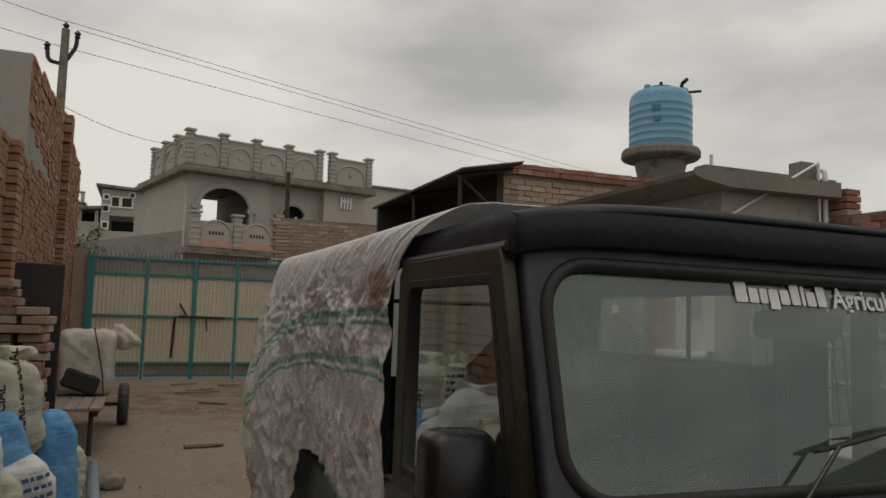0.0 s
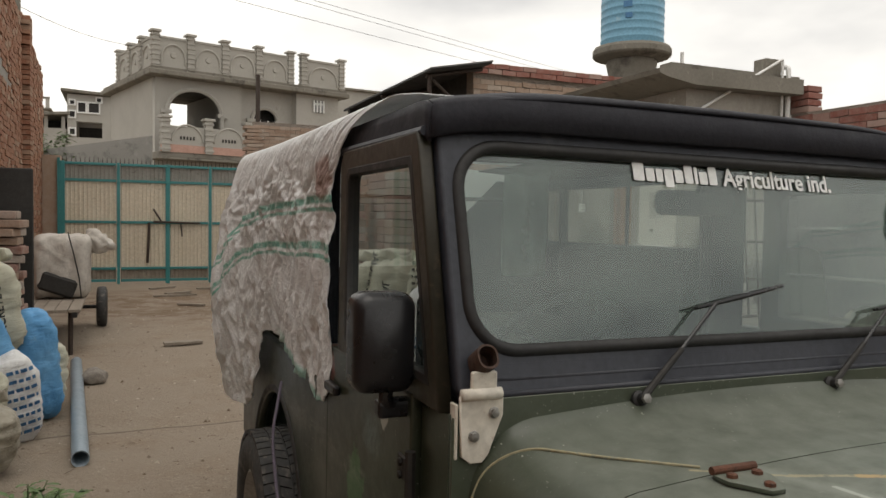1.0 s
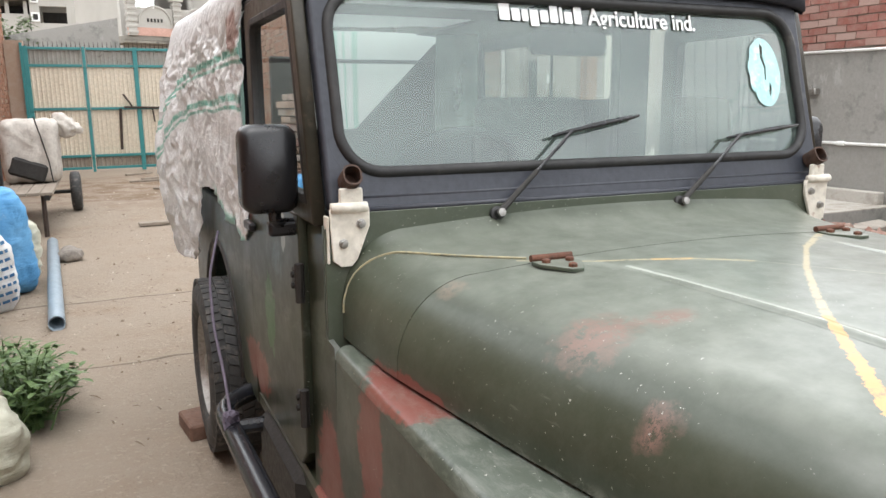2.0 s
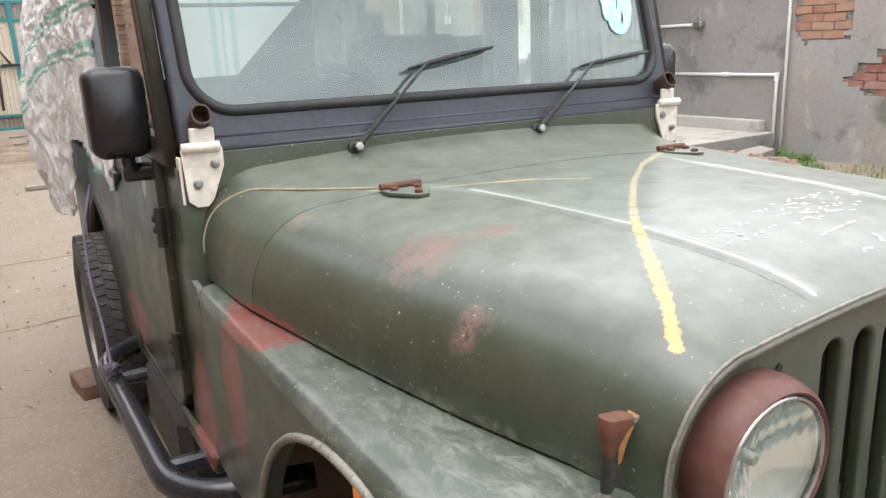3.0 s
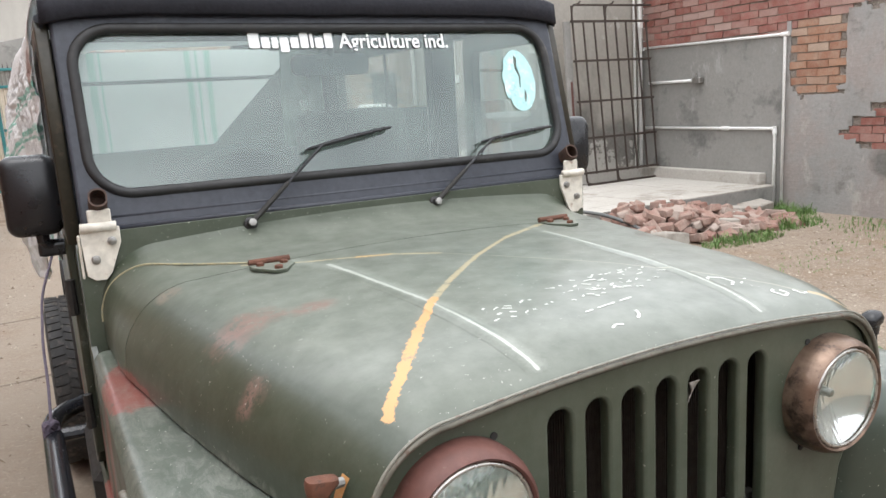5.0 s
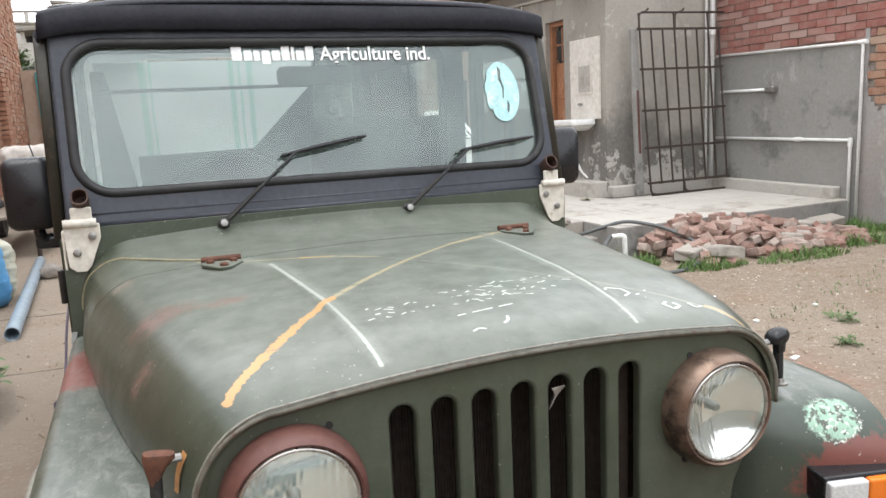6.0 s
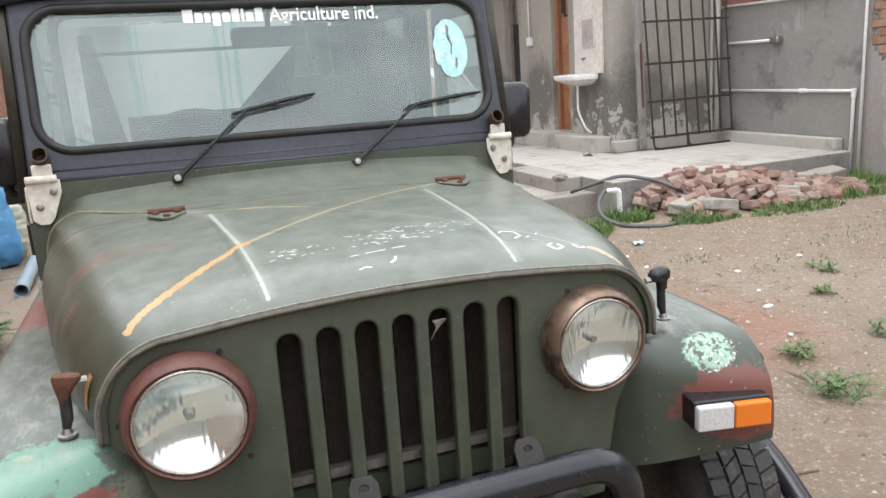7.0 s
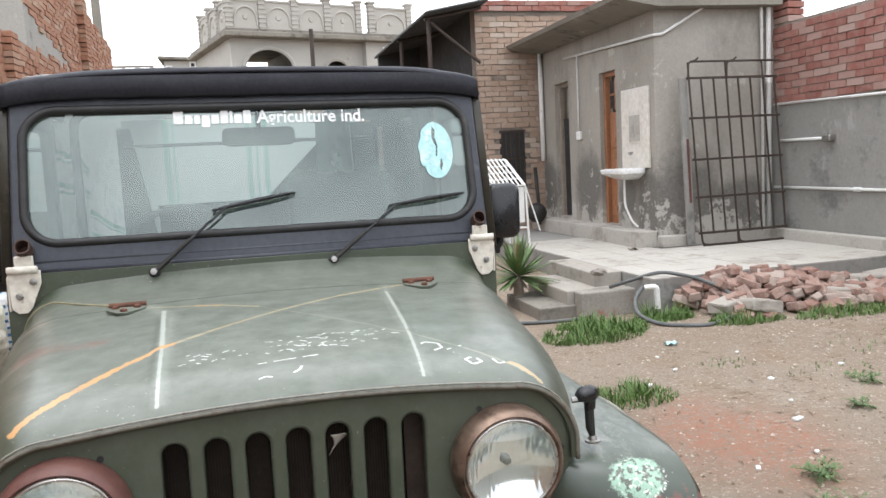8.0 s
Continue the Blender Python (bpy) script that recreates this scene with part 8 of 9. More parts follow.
    thicken(part("sheet", bm, M_TARP, t, "", True), 0.003)
    bm = bmesh.new()
    sheet(bm, lambda u, v: Vector((lerp(-0.72, 0.66, u), 3.43 + 0.02 * math.sin(u * 8) * v + 0.02 * noise.noise(Vector((u * 7, v * 3, 2))), lerp(0.98, 1.735, v))), 60, 24)
    part("back_sheet", bm, M_BACKSHEET, t, "striped sheet behind the rear opening", True)


build_tarp()


def build_rope():
    bm = bmesh.new()
    pts = bend([(-0.79, 2.40, 0.92), (-0.85, 2.24, 0.79), (-0.868, 2.06, 0.66), (-0.868, 1.88, 0.56), (-0.876, 1.73, 0.47), (-0.85, 1.71, 0.395)], 0.06)
    tube(bm, pts, 0.0048, 8)
    r = tagged(finish("rope", bm, M_ROPE, smooth=True), "faded purple rope tying the sheet to the step", "rope")
    bm = bmesh.new()
    for k in range(5):
        c = Vector((-0.876, 1.73, 0.462))
        a = k * 0.9
        tube(bm, [c + Vector((0.018 * math.cos(t + a), 0.014 * math.sin(t * 1.3 + a), 0.03 * math.sin(t))) for t in [2 * math.pi * i / 12 for i in range(13)]], 0.008, 6)
    part("knot", bm, M_ROPE, r)


build_rope()


def slab_joint(x0, x1, y, seed):
    """A ragged dark joint between the drive's slabs."""
    bm = bmesh.new()
    n = 60
    rows = []
    for i in range(n + 1):
        x = lerp(x0, x1, i / n)
        yy = y + 0.035 * noise.noise(Vector((x * 2.2, seed, 0))) + 0.004 * noise.noise(Vector((x * 14, seed, 3)))
        w = 0.011 + 0.009 * noise.noise(Vector((x * 7, seed, 5)))
        z = ground_height(x, yy) + 0.004
        rows.append([(x, yy - w, z - 0.006), (x, yy - w * 0.4, z), (x, yy + w * 0.4, z), (x, yy + w, z - 0.006)])
    ring_loft(bm, rows, False, False)
    tagged(finish("slab_joint", bm, M_JOINT), "dark gritty joint across the dusty drive", "joint", kind="structure")


slab_joint(-2.1, 0.6, 3.86, 2)
slab_joint(-1.9, 0.6, 5.42, 7)

# ---- sacks along the left wall ----
def sack_point(x, z, a, b, c, n=3.2):
    """How far the front of a sack's rounded body bulges at x, z."""
    k = 1 - min(0.97, abs(x / a) ** n + abs(z / c) ** n)
    return b * k ** (1 / n)


def sack(at, size, rx, ry, rz, mat, label, text=None, seed=1, ink=None, tie=True, second=None):
    a, b, c = (v / 2 for v in size)
    m = pose(*at, rx, ry, rz)
    s = thing("sack", (0, 0, 0), 0, label, "sack", "sacks along the wall")
    s.matrix_world = m
    bm = bmesh.new()
    bmesh.ops.create_icosphere(bm, subdivisions=5, radius=1.0)
    n = 3.2
    for v in bm.verts:
        d = v.co.normalized()
        r = (abs(d.x) ** n + abs(d.y) ** n + abs(d.z) ** n) ** (-1 / n)
        p = Vector((d.x * a, d.y * b, d.z * c)) * r
        top = max(0, d.z - 0.55)
        p.x *= 1 - 0.15 * top
        q = Vector((p.x * 5, p.y * 5, p.z * 5 + seed * 7))
        w = 0.026 * noise.noise(q) + 0.014 * noise.noise(Vector((p.x * 9, p.y * 9, p.z * 26 + seed))) + 0.009 * noise.noise(q * 4) - 0.014 * abs(noise.noise(Vector((p.x * 7, p.y * 7, p.z * 34 + seed * 3))))
        v.co = p + d * w
        v.co.z += 0.02 * noise.noise(Vector((p.x * 8, seed, 0))) * max(0, d.z)
    body = part("sack_body", bm, mat, s, "", True)
    if tie:
        bm = bmesh.new()
        sheet(bm, lambda u, v: Vector((lerp(-a * 0.8, a * 0.8, u) * (1 - 0.15 * v), 0.03 * math.sin(u * 11 + seed) * (0.3 + v), c * 0.93 + 0.075 * v + 0.02 * math.sin(u * 7 + seed))), 24, 4)
        thicken(part("sack_mouth", bm, mat, s, "", True), 0.006)

    def wrap(me):
        for v in me.vertices:
            x, z = v.co.x, v.co.y
            v.co = Vector((x, -sack_point(x, z, a, b, c) - 0.014, z))
        return me

    if text:
        for body_text, size_t, x, z, turn, w in text:
            me = text_mesh("print", body_text, size_t, Matrix.Translation((x, z, 0)) @ pose(0, 0, 0, 0, 0, turn), w, 0.002)
            from_mesh("print", wrap(me), ink or M_INK, s, "printed capital letters")
    if second:  # lines of small print that cannot be read
        x0, x1, z0, z1, rows = second
        rnd = random.Random(seed)
        for k in range(rows):
            x = x0
            while x < x1:
                w = rnd.uniform(0.02, 0.05)
                z = lerp(z0, z1, k / max(1, rows - 1))
                me = plate_mesh("bar", [[(x, z), (min(x + w, x1), z), (min(x + w, x1), z + 0.022), (x, z + 0.022)]], 0.0006)
                from_mesh("print_bar", wrap(me), ink or M_INK, s, "bar of print")
                x += w + 0.012
    return s


GREEN_L = "pale green woven sack of sand standing on other sacks"
sack((-2.08, 5.72, 0.84), (0.36, 0.24, 0.66), 8, -9, 18, M_SACKGREEN, GREEN_L, [("CONCRETE SPECIAL", 0.075, 0.045, -0.27, 90, None)], 1, second=None)
sack((-2.23, 5.58, 0.84), (0.42, 0.26, 0.70), 6, -4, 20, M_SACKGREEN, GREEN_L, [("SPECIAL", 0.08, 0.10, -0.10, 90, None)], 2)
sack((-1.84, 5.95, 0.40), (0.31, 0.28, 0.82), 4, -7, 22, M_SACKBLUE, "bright blue woven sack, full and creased", None, 3, tie=False)
sack((-2.09, 5.50, 0.55), (0.30, 0.26, 0.62), 6, -12, 20, M_SACKBLUE, "bright blue woven sack squeezed between others", None, 4, tie=False)
sack((-1.95, 5.44, 0.27), (0.36, 0.30, 0.60), 4, -8, 22, M_SACKWHITE, "white sack with blue print on its face", None, 5, M_BLUEINK, False, (-0.14, 0.14, -0.2, 0.2, 8))
sack((-2.23, 4.72, 0.68), (0.50, 0.30, 0.78), 8, -10, 24, M_SACKWHITE, "bulging white woven sack with faint blue print", None, 6, M_BLUEINK, True, (-0.02, 0.18, -0.06, 0.0, 2))
sack((-2.07, 5.06, 0.28), (0.30, 0.26, 0.58), 4, 4, 14, M_SACKGREEN, "dirty pale sack with black print", [("CONCRETE SPECIAL", 0.06, 0.03, -0.24, 90, 0.42)], 7, tie=False)
sack((-2.05, 4.70, 0.20), (0.48, 0.36, 0.42), 8, 0, 30, M_SACKDIRTY, "dirty slumped sack, torn and dusty", None, 8)
sack((-2.17, 4.25, 0.22), (0.50, 0.40, 0.46), -6, 6, 10, M_SACKDIRTY, "dirty slumped sack, torn and dusty", None, 9)
sack((-2.30, 5.3, 0.40), (0.5, 0.5, 0.85), 0, 0, 10, M_SACKWHITE, "white sack against the brick wall", None, 10)
sack((-2.36, 4.5, 0.42), (0.5, 0.5, 0.9), 0, 0, 0, M_SACKGREEN, "pale green sack against the brick wall", None, 11)
sack((-2.30, 6.1, 0.42), (0.55, 0.5, 0.9), 0, 0, 5, M_SACKGREEN, "pale green sack against the brick wall", None, 12)
sack((-2.10, 3.75, 0.25), (0.55, 0.5, 0.5), 6, 0, -10, M_SACKDIRTY, "dirty slumped sack, torn and dusty", None, 13)
sack((-1.80, 6.28, 0.26), (0.26, 0.24, 0.54), 0, 6, 30, M_SACKGREEN, "small yellowish sack behind the blue one", None, 14, tie=False)
sack((-1.75, 2.72, 0.14), (0.46, 0.40, 0.34), 10, 0, 20, M_SACKGREEN, "pale yellow sack crumpled on the ground", None, 15)
sack((-1.98, 3.15, 0.22), (0.5, 0.45, 0.46), 0, 8, -15, M_SACKDIRTY, "dirty slumped sack, torn and dusty", None, 16)
sack((-2.25, 5.95, 1.20), (0.5, 0.4, 0.10), 0, 4, 30, M_SACKGREEN, "empty yellowish sack laid on top", None, 17, tie=False)
sack((-2.27, 5.1, 1.02), (0.20, 0.2, 0.40), 0, 0, 25, M_SACKGREEN, "narrow pale sack with black print", None, 18, None, True, (-0.06, 0.06, -0.15, 0.15, 7))
sack((-2.27, 4.02, 0.62), (0.40, 0.32, 0.62), 8, -12, 30, M_SACKGREEN, "grimy pale sack with bold black print", [("SPECIAL", 0.08, 0.12, -0.16, 90, None)], 21, tie=False)


def build_pavers():
    s = thing("paver_stack", (0, 0, 0), 0, "stack of dusty pink concrete pavers, unevenly piled", "bricks")
    rnd = random.Random(21)
    for row in range(23):
        for col in range(2):
            for dep in range(2):
                if row > 19 and col == 1 or row > 21 and dep or row > 12 and rnd.random() < 0.10:
                    continue
                bm = bmesh.new()
                box(bm, (-2.40 + col * 0.23 + rnd.uniform(-0.04, 0.04), 7.25 + dep * 0.24 + rnd.uniform(-0.04, 0.04), 0.037 + row * 0.0755), (0.215 * rnd.uniform(0.82, 1.04), 0.22, 0.066), pose(0, 0, 0, 0, 0, rnd.uniform(-11, 11)).to_3x3(), bevel=0.006)
                part("paver", bm, M_PAVER, s)
    bm = bmesh.new()
    box(bm, (-2.22, 7.75, 0.95), (0.40, 0.05, 1.9), bevel=0.01)
    tagged(finish("dark_board", bm, M_DARK), "dark wooden board leaning behind the pavers", "board")
    s2 = thing("paver_stack", (0, 0, 0), 0, "stack of old red bricks against the wall", "bricks")
    for row in range(26):
        for dep in range(3):
            bm = bmesh.new()
            box(bm, (-2.68, 6.75 + dep * 0.25 + rnd.uniform(-0.02, 0.02), 0.037 + row * 0.0755), (0.215, 0.225, 0.070), pose(0, 0, 0, 0, 0, rnd.uniform(-5, 5)).to_3x3(), bevel=0.006)
            part("paver", bm, M_PAVER, s2)


build_pavers()


def build_cart():
    c = thing("handcart", (-0.13, -0.45, 0), 0, "old wooden handcart with iron legs and rubber wheels", "cart")
    for k in range(5):
        bm = bmesh.new()
        box(bm, (-2.10 + k * 0.125, 10.35, 0.47), (0.118, 2.5, 0.035), bevel=0.004)
        part("plank", bm, M_OLDWOOD, c)
    for x in (-2.12, -1.60):
        bm = bmesh.new()
        box(bm, (x, 10.35, 0.43), (0.05, 2.5, 0.06))
        part("side_rail", bm, M_DARKSTEEL, c)
    for x in (-2.10, -1.64):
        bm = bmesh.new()
        tube(bm, [(x, 9.15, 0.0), (x, 9.2, 0.45)], 0.025, 8)
        part("leg", bm, M_IRON, c)
    for x in (-2.35, -1.38):
        w = new("cart_wheel")
        w.parent = c
        w.matrix_basis = Matrix.Translation((x, 11.35, 0.27)) @ axes((0, 0, 0), (0, 1, 0), (0, 0, 1), (1, 0, 0))
        bm = bmesh.new()
        lathe(bm, [(0.16, -0.05), (0.22, -0.065), (0.26, -0.05), (0.27, 0), (0.26, 0.05), (0.22, 0.065), (0.16, 0.05)], 32)
        part("tyre", bm, M_TYRE, w, "", True)
        bm = bmesh.new()
        lathe(bm, [(0.165, -0.04), (0.05, -0.02), (0.0, -0.05), (0.0, 0.06), (0.05, 0.03), (0.165, 0.04)], 24)
        part("rim", bm, M_DARKSTEEL, w)
    bm = bmesh.new()
    tube(bm, [(-2.35, 11.35, 0.27), (-1.38, 11.35, 0.27)], 0.025, 8)
    part("axle", bm, M_DARKSTEEL, c)
    # the covered load on it
    load = thing("covered_load", (-1.93, 10.15, 0.49), 0, "machine wrapped in a pale canvas sheet on the cart", "tarpaulin")
    bm = bmesh.new()
    bmesh.ops.create_icosphere(bm, subdivisions=5, radius=1.0)
    for v in bm.verts:
        d = v.co.normalized()
        r = (abs(d.x) ** 7 + abs(d.y) ** 7 + abs(d.z) ** 7) ** (-1 / 7)
        p = Vector((d.x * 0.31, d.y * 0.42, d.z * 0.38 + 0.0)) * r + Vector((0, 0, 0.38))
        p.x += 0.13 * max(0, p.z - 0.45) * (1 if d.x > 0.3 else 0)
        fold = 0.035 * noise.noise(Vector((p.x * 9, p.y * 9, p.z * 1.5))) - 0.03 * abs(noise.noise(Vector((p.x * 6 + p.z * 4, p.y * 6, p.z * 5))))
        v.co = p + d * fold
    part("cover", bm, M_COVER, load, "pale canvas", True)
    # near-black block added as the shade of the cover's opening
    bm = bmesh.new()
    box(bm, (-0.03, -0.39, 0.17), (0.40, 0.1, 0.22), pose(0, 0, 0, 0, 20, 0).to_3x3(), bevel=0.03)
    part("mouth_shade", bm, M_DARK, load, "near-black block for the shaded opening under the sheet")
    bm = bmesh.new()
    bmesh.ops.create_icosphere(bm, subdivisions=4, radius=1.0)
    for v in bm.verts:
        p = Vector((v.co.x * 0.17, v.co.y * 0.12, v.co.z * (0.13 - 0.07 * v.co.x) - 0.05 * v.co.x))
        v.co = p + v.co * 0.04 * noise.noise(p * 17) + Vector((0.42, -0.1, 0.66))
    part("loose_corner", bm, M_COVER, load, "", True)
    bm = bmesh.new()
    tube(bm, [(0.08, -0.40, 0.79), (0.14, -0.455, 0.55), (0.20, -0.45, 0.25), (0.22, -0.42, 0.02)], 0.008, 6)
    part("tie_cord", bm, M_DARK, load)


build_cart()


def simple(name, mat, label, category, fn, group="", smooth=True):
    bm = bmesh.new()
    fn(bm)
    return tagged(finish(name, bm, mat, smooth=smooth), label, category, group)


def build_small():
    bm = bmesh.new()
    lathe(bm, [(0.050, 0.0), (0.050, 3.25), (0.043, 3.25), (0.043, 0.0), (0.050, 0.0)], 20)
    bm.transform(look((-1.50, 4.70, 0.052), (-1.68, 7.95, 0.055)) @ pose(0, 0, 0, 180, 0, 0))
    tagged(finish("plastic_pipe", bm, M_PVCGREY, smooth=True), "blue-grey plastic pipe lying on the ground", "pipe")

    def rock(c, s, seed):
        def f(bm):
            bmesh.ops.create_icosphere(bm, subdivisions=3, radius=1.0)
            for v in bm.verts:
                d = v.co.copy()
                v.co = Vector((d.x * s[0], d.y * s[1], d.z * s[2])) * (1 + 0.28 * noise.noise(d * 1.6 + Vector((seed, 0, 0)))) + Vector(c)
        return f

    simple("stone", M_STONE, "rough grey-brown stone on the drive", "stone", rock((-1.50, 7.12, 0.055), (0.105, 0.09, 0.08), 4), smooth=False)
    bm = bmesh.new()
    box(bm, (-0.880, 2.79, 0.035), (0.11, 0.21, 0.07), pose(0, 0, 0, 0, 0, 8).to_3x3(), bevel=0.008)
    tagged(finish("wheel_brick", bm, M_BROWNBRICK), "sooty brown brick wedged against the rear wheel", "brick")
    rnd = random.Random(33)
    for k in range(5):
        x, y = rnd.uniform(-1.6, 0.6), rnd.uniform(11.5, 16.5)
        L = rnd.uniform(0.3, 0.9)
        bm = bmesh.new()
        box(bm, (x, y, 0.03), (L, rnd.uniform(0.03, 0.12), 0.03), pose(0, 0, 0, 0, 0, rnd.uniform(-40, 40)).to_3x3(), bevel=0.004)
        tagged(finish("timber_offcut", bm, M_OLDWOOD), "weathered timber offcut lying in the dust", "timber", "offcuts near the gate")
    bm = bmesh.new()
    box(bm, (-0.62, 9.0, 0.03), (0.42, 0.12, 0.03), pose(0, 0, 0, 0, 0, 6).to_3x3(), bevel=0.004)
    tagged(finish("timber_offcut", bm, M_OLDWOOD), "weathered timber offcut lying in the dust", "timber", "offcuts near the gate")
    # litter on the sand
    spots = [(2.585, 1.90, 0.07, 0.03), (2.35, 1.5, 0.03, 0.02), (2.2, 2.7, 0.03, 0.03), (2.5, 2.9, 0.04, 0.02), (2.9, 2.5, 0.03, 0.03), (3.1, 3.1, 0.03, 0.02), (2.55, 3.2, 0.025, 0.02), (3.5, 2.6, 0.03, 0.03), (2.0, 1.45, 0.03, 0.02), (2.75, 2.15, 0.025, 0.02)]
    for i, (x, y, a, b) in enumerate(spots):
        bm = bmesh.new()
        box(bm, (x, y, ground_height(x, y) + 0.006), (a, b, 0.014), pose(0, 0, 0, rnd.uniform(-8, 8), rnd.uniform(-8, 8), rnd.uniform(0, 180)).to_3x3(), bevel=0.003)
        tagged(finish("litter_scrap", bm, M_WHITEPAINT), "small white scrap lying on the sand", "litter", "scraps on the sand")
    bm = bmesh.new()
    sheet(bm, lambda u, v: Vector((2.77 + 0.09 * u, 3.43 + 0.05 * v, 0.012 + 0.02 * abs(math.sin(u * 5 + v * 3)))), 8, 5)
    tagged(thicken(finish("litter_scrap", bm, M_STICKER), 0.002), "crumpled pale blue plastic scrap", "litter", "scraps on the sand")
    verts, faces = [], []
    for k in range(8000):  # pebbles and crumbs of the sand
        x, y = rnd.uniform(0.7, 6.2), rnd.uniform(-0.5, 4.6)
        if k % 3 == 0:
            x, y = rnd.uniform(-2.0, 1.4), rnd.uniform(3.0, 15.0)
        r = rnd.choice((0.004, 0.005, 0.006, 0.008, 0.011, 0.017 if k % 9 == 0 else 0.006))
        z = ground_height(x, y)
        i = len(verts)
        q = [rnd.uniform(0.6, 1.3) for _ in range(5)]
        verts += [(x - r * q[0], y - r * 0.6, z - 0.002), (x + r * 0.9, y - r * q[1], z - 0.002), (x + r * 0.4, y + r * q[2], z - 0.002), (x - r * 0.7, y + r * 0.6, z - 0.002), (x, y, z + r * q[4] * 0.8)]
        faces += [(i, i + 1, i + 4), (i + 1, i + 2, i + 4), (i + 2, i + 3, i + 4), (i + 3, i, i + 4)]
    me = bpy.data.meshes.new("pebbles")
    me.from_pydata(verts, [], faces)
    me.update()
    m = NT("pebble")
    me_mat = m.set(m.ramp(m.island(), 0.2, 0.9, (0.16, 0.115, 0.08), (0.50, 0.44, 0.36)), 0.95)
    tagged(from_mesh("pebbles", me, me_mat), "scattered pebbles and crumbs of brick on the sand", "gravel", kind="stuff")


build_small()


def build_twigs():
    """Dry stalks, leaf crumbs and bits of bark lying about."""
    rnd = random.Random(71)
    bm = bmesh.new()
    for k in range(900):
        if k % 3:
            x, y = rnd.uniform(0.9, 5.8), rnd.uniform(-0.6, 4.2)
        else:
            x, y = rnd.uniform(-1.9, 0.6), rnd.uniform(2.6, 15.5)
        z = ground_height(x, y) + 0.004
        a, L = rnd.uniform(0, 6.283), rnd.uniform(0.012, 0.05) * (1.6 if k % 11 == 0 else 1)
        dx, dy, w = math.cos(a) * L, math.sin(a) * L, rnd.uniform(0.002, 0.005)
        px, py = -math.sin(a) * w, math.cos(a) * w
        up = rnd.uniform(0.002, 0.008)
        q = [bm.verts.new(v) for v in ((x - dx - px, y - dy - py, z), (x - dx + px, y - dy + py, z), (x + px, y + py, z + up), (x - px, y - py, z + up * 0.6), (x + dx * 0.9 + px * 0.5, y + dy + py * 0.5, z))]
        bm.faces.new((q[0], q[1], q[2], q[3]))
        bm.faces.new((q[3], q[2], q[4]))
    tagged(finish("twigs", bm, M_TWIG), "dry twigs and crumbs of bark scattered on the earth", "debris", kind="stuff")


build_twigs()


# ---- grass and weeds ----
def grass_patch(verts, faces, cx, cy, rx, ry, n, h, rnd, z0=0.0):
    for _ in range(n):
        a, r = rnd.uniform(0, 6.283), math.sqrt(rnd.random())
        x, y = cx + rx * r * math.cos(a), cy + ry * r * math.sin(a)
        L = h * rnd.uniform(0.35, 1.1) * (1.15 - 0.6 * r) * (0.75 + 0.9 * noise.noise(Vector((x * 7, y * 7, 2))))
        L = max(L, 0.02)
        d, lean = rnd.uniform(0, 6.283), rnd.uniform(0.15, 0.7)
        w = rnd.uniform(0.003, 0.006)
        px, py = math.cos(d), math.sin(d)
        i = len(verts)
        z = z0 + ground_height(x, y) - 0.005
        for t in (0.0, 0.45, 0.8):
            ox, oz = lean * L * t * t, L * t * (1 - 0.25 * lean * t)
            ww = w * (1 - t * 0.6)
            verts.append((x + px * ox - py * ww, y + py * ox + px * ww, z + oz))
            verts.append((x + px * ox + py * ww, y + py * ox - px * ww, z + oz))
        verts.append((x + px * lean * L, y + py * lean * L, z + L * (1 - 0.25 * lean)))
        faces += [(i, i + 1, i + 3, i + 2), (i + 2, i + 3, i + 5, i + 4), (i + 4, i + 5, i + 6)]


def build_grass():
    rnd = random.Random(17)
    verts, faces = [], []
    for cx, cy, rx, ry, n, h in ((2.45, 3.95, 0.42, 0.26, 1500, 0.15), (2.75, 4.72, 0.28, 0.2, 900, 0.16), (2.72, 4.05, 0.25, 0.18, 600, 0.14), (1.98, 2.55, 0.30, 0.2, 800, 0.12), (3.28, 4.35, 0.28, 0.22, 900, 0.20),
                                 (3.75, 3.85, 0.35, 0.16, 700, 0.15), (4.6, 3.72, 0.5, 0.16, 800, 0.13), (5.45, 3.95, 0.5, 0.22, 900, 0.14), (6.1, 4.45, 0.25, 0.35, 800, 0.18), (4.2, 2.9, 0.5, 0.3, 90, 0.05),
                                 (3.35, 2.5, 0.3, 0.2, 70, 0.05), (5.2, 2.9, 0.8, 0.4, 150, 0.06), (5.9, 3.4, 0.4, 0.5, 250, 0.09), (2.9, 2.9, 0.2, 0.12, 60, 0.06)):
        grass_patch(verts, faces, cx, cy, rx, ry, n, h, rnd)
    me = bpy.data.meshes.new("grass")
    me.from_pydata(verts, [], faces)
    me.update()
    tagged(from_mesh("grass", me, M_GRASS), "tufts of fresh green grass on bare sand", "grass", kind="stuff")


build_grass()


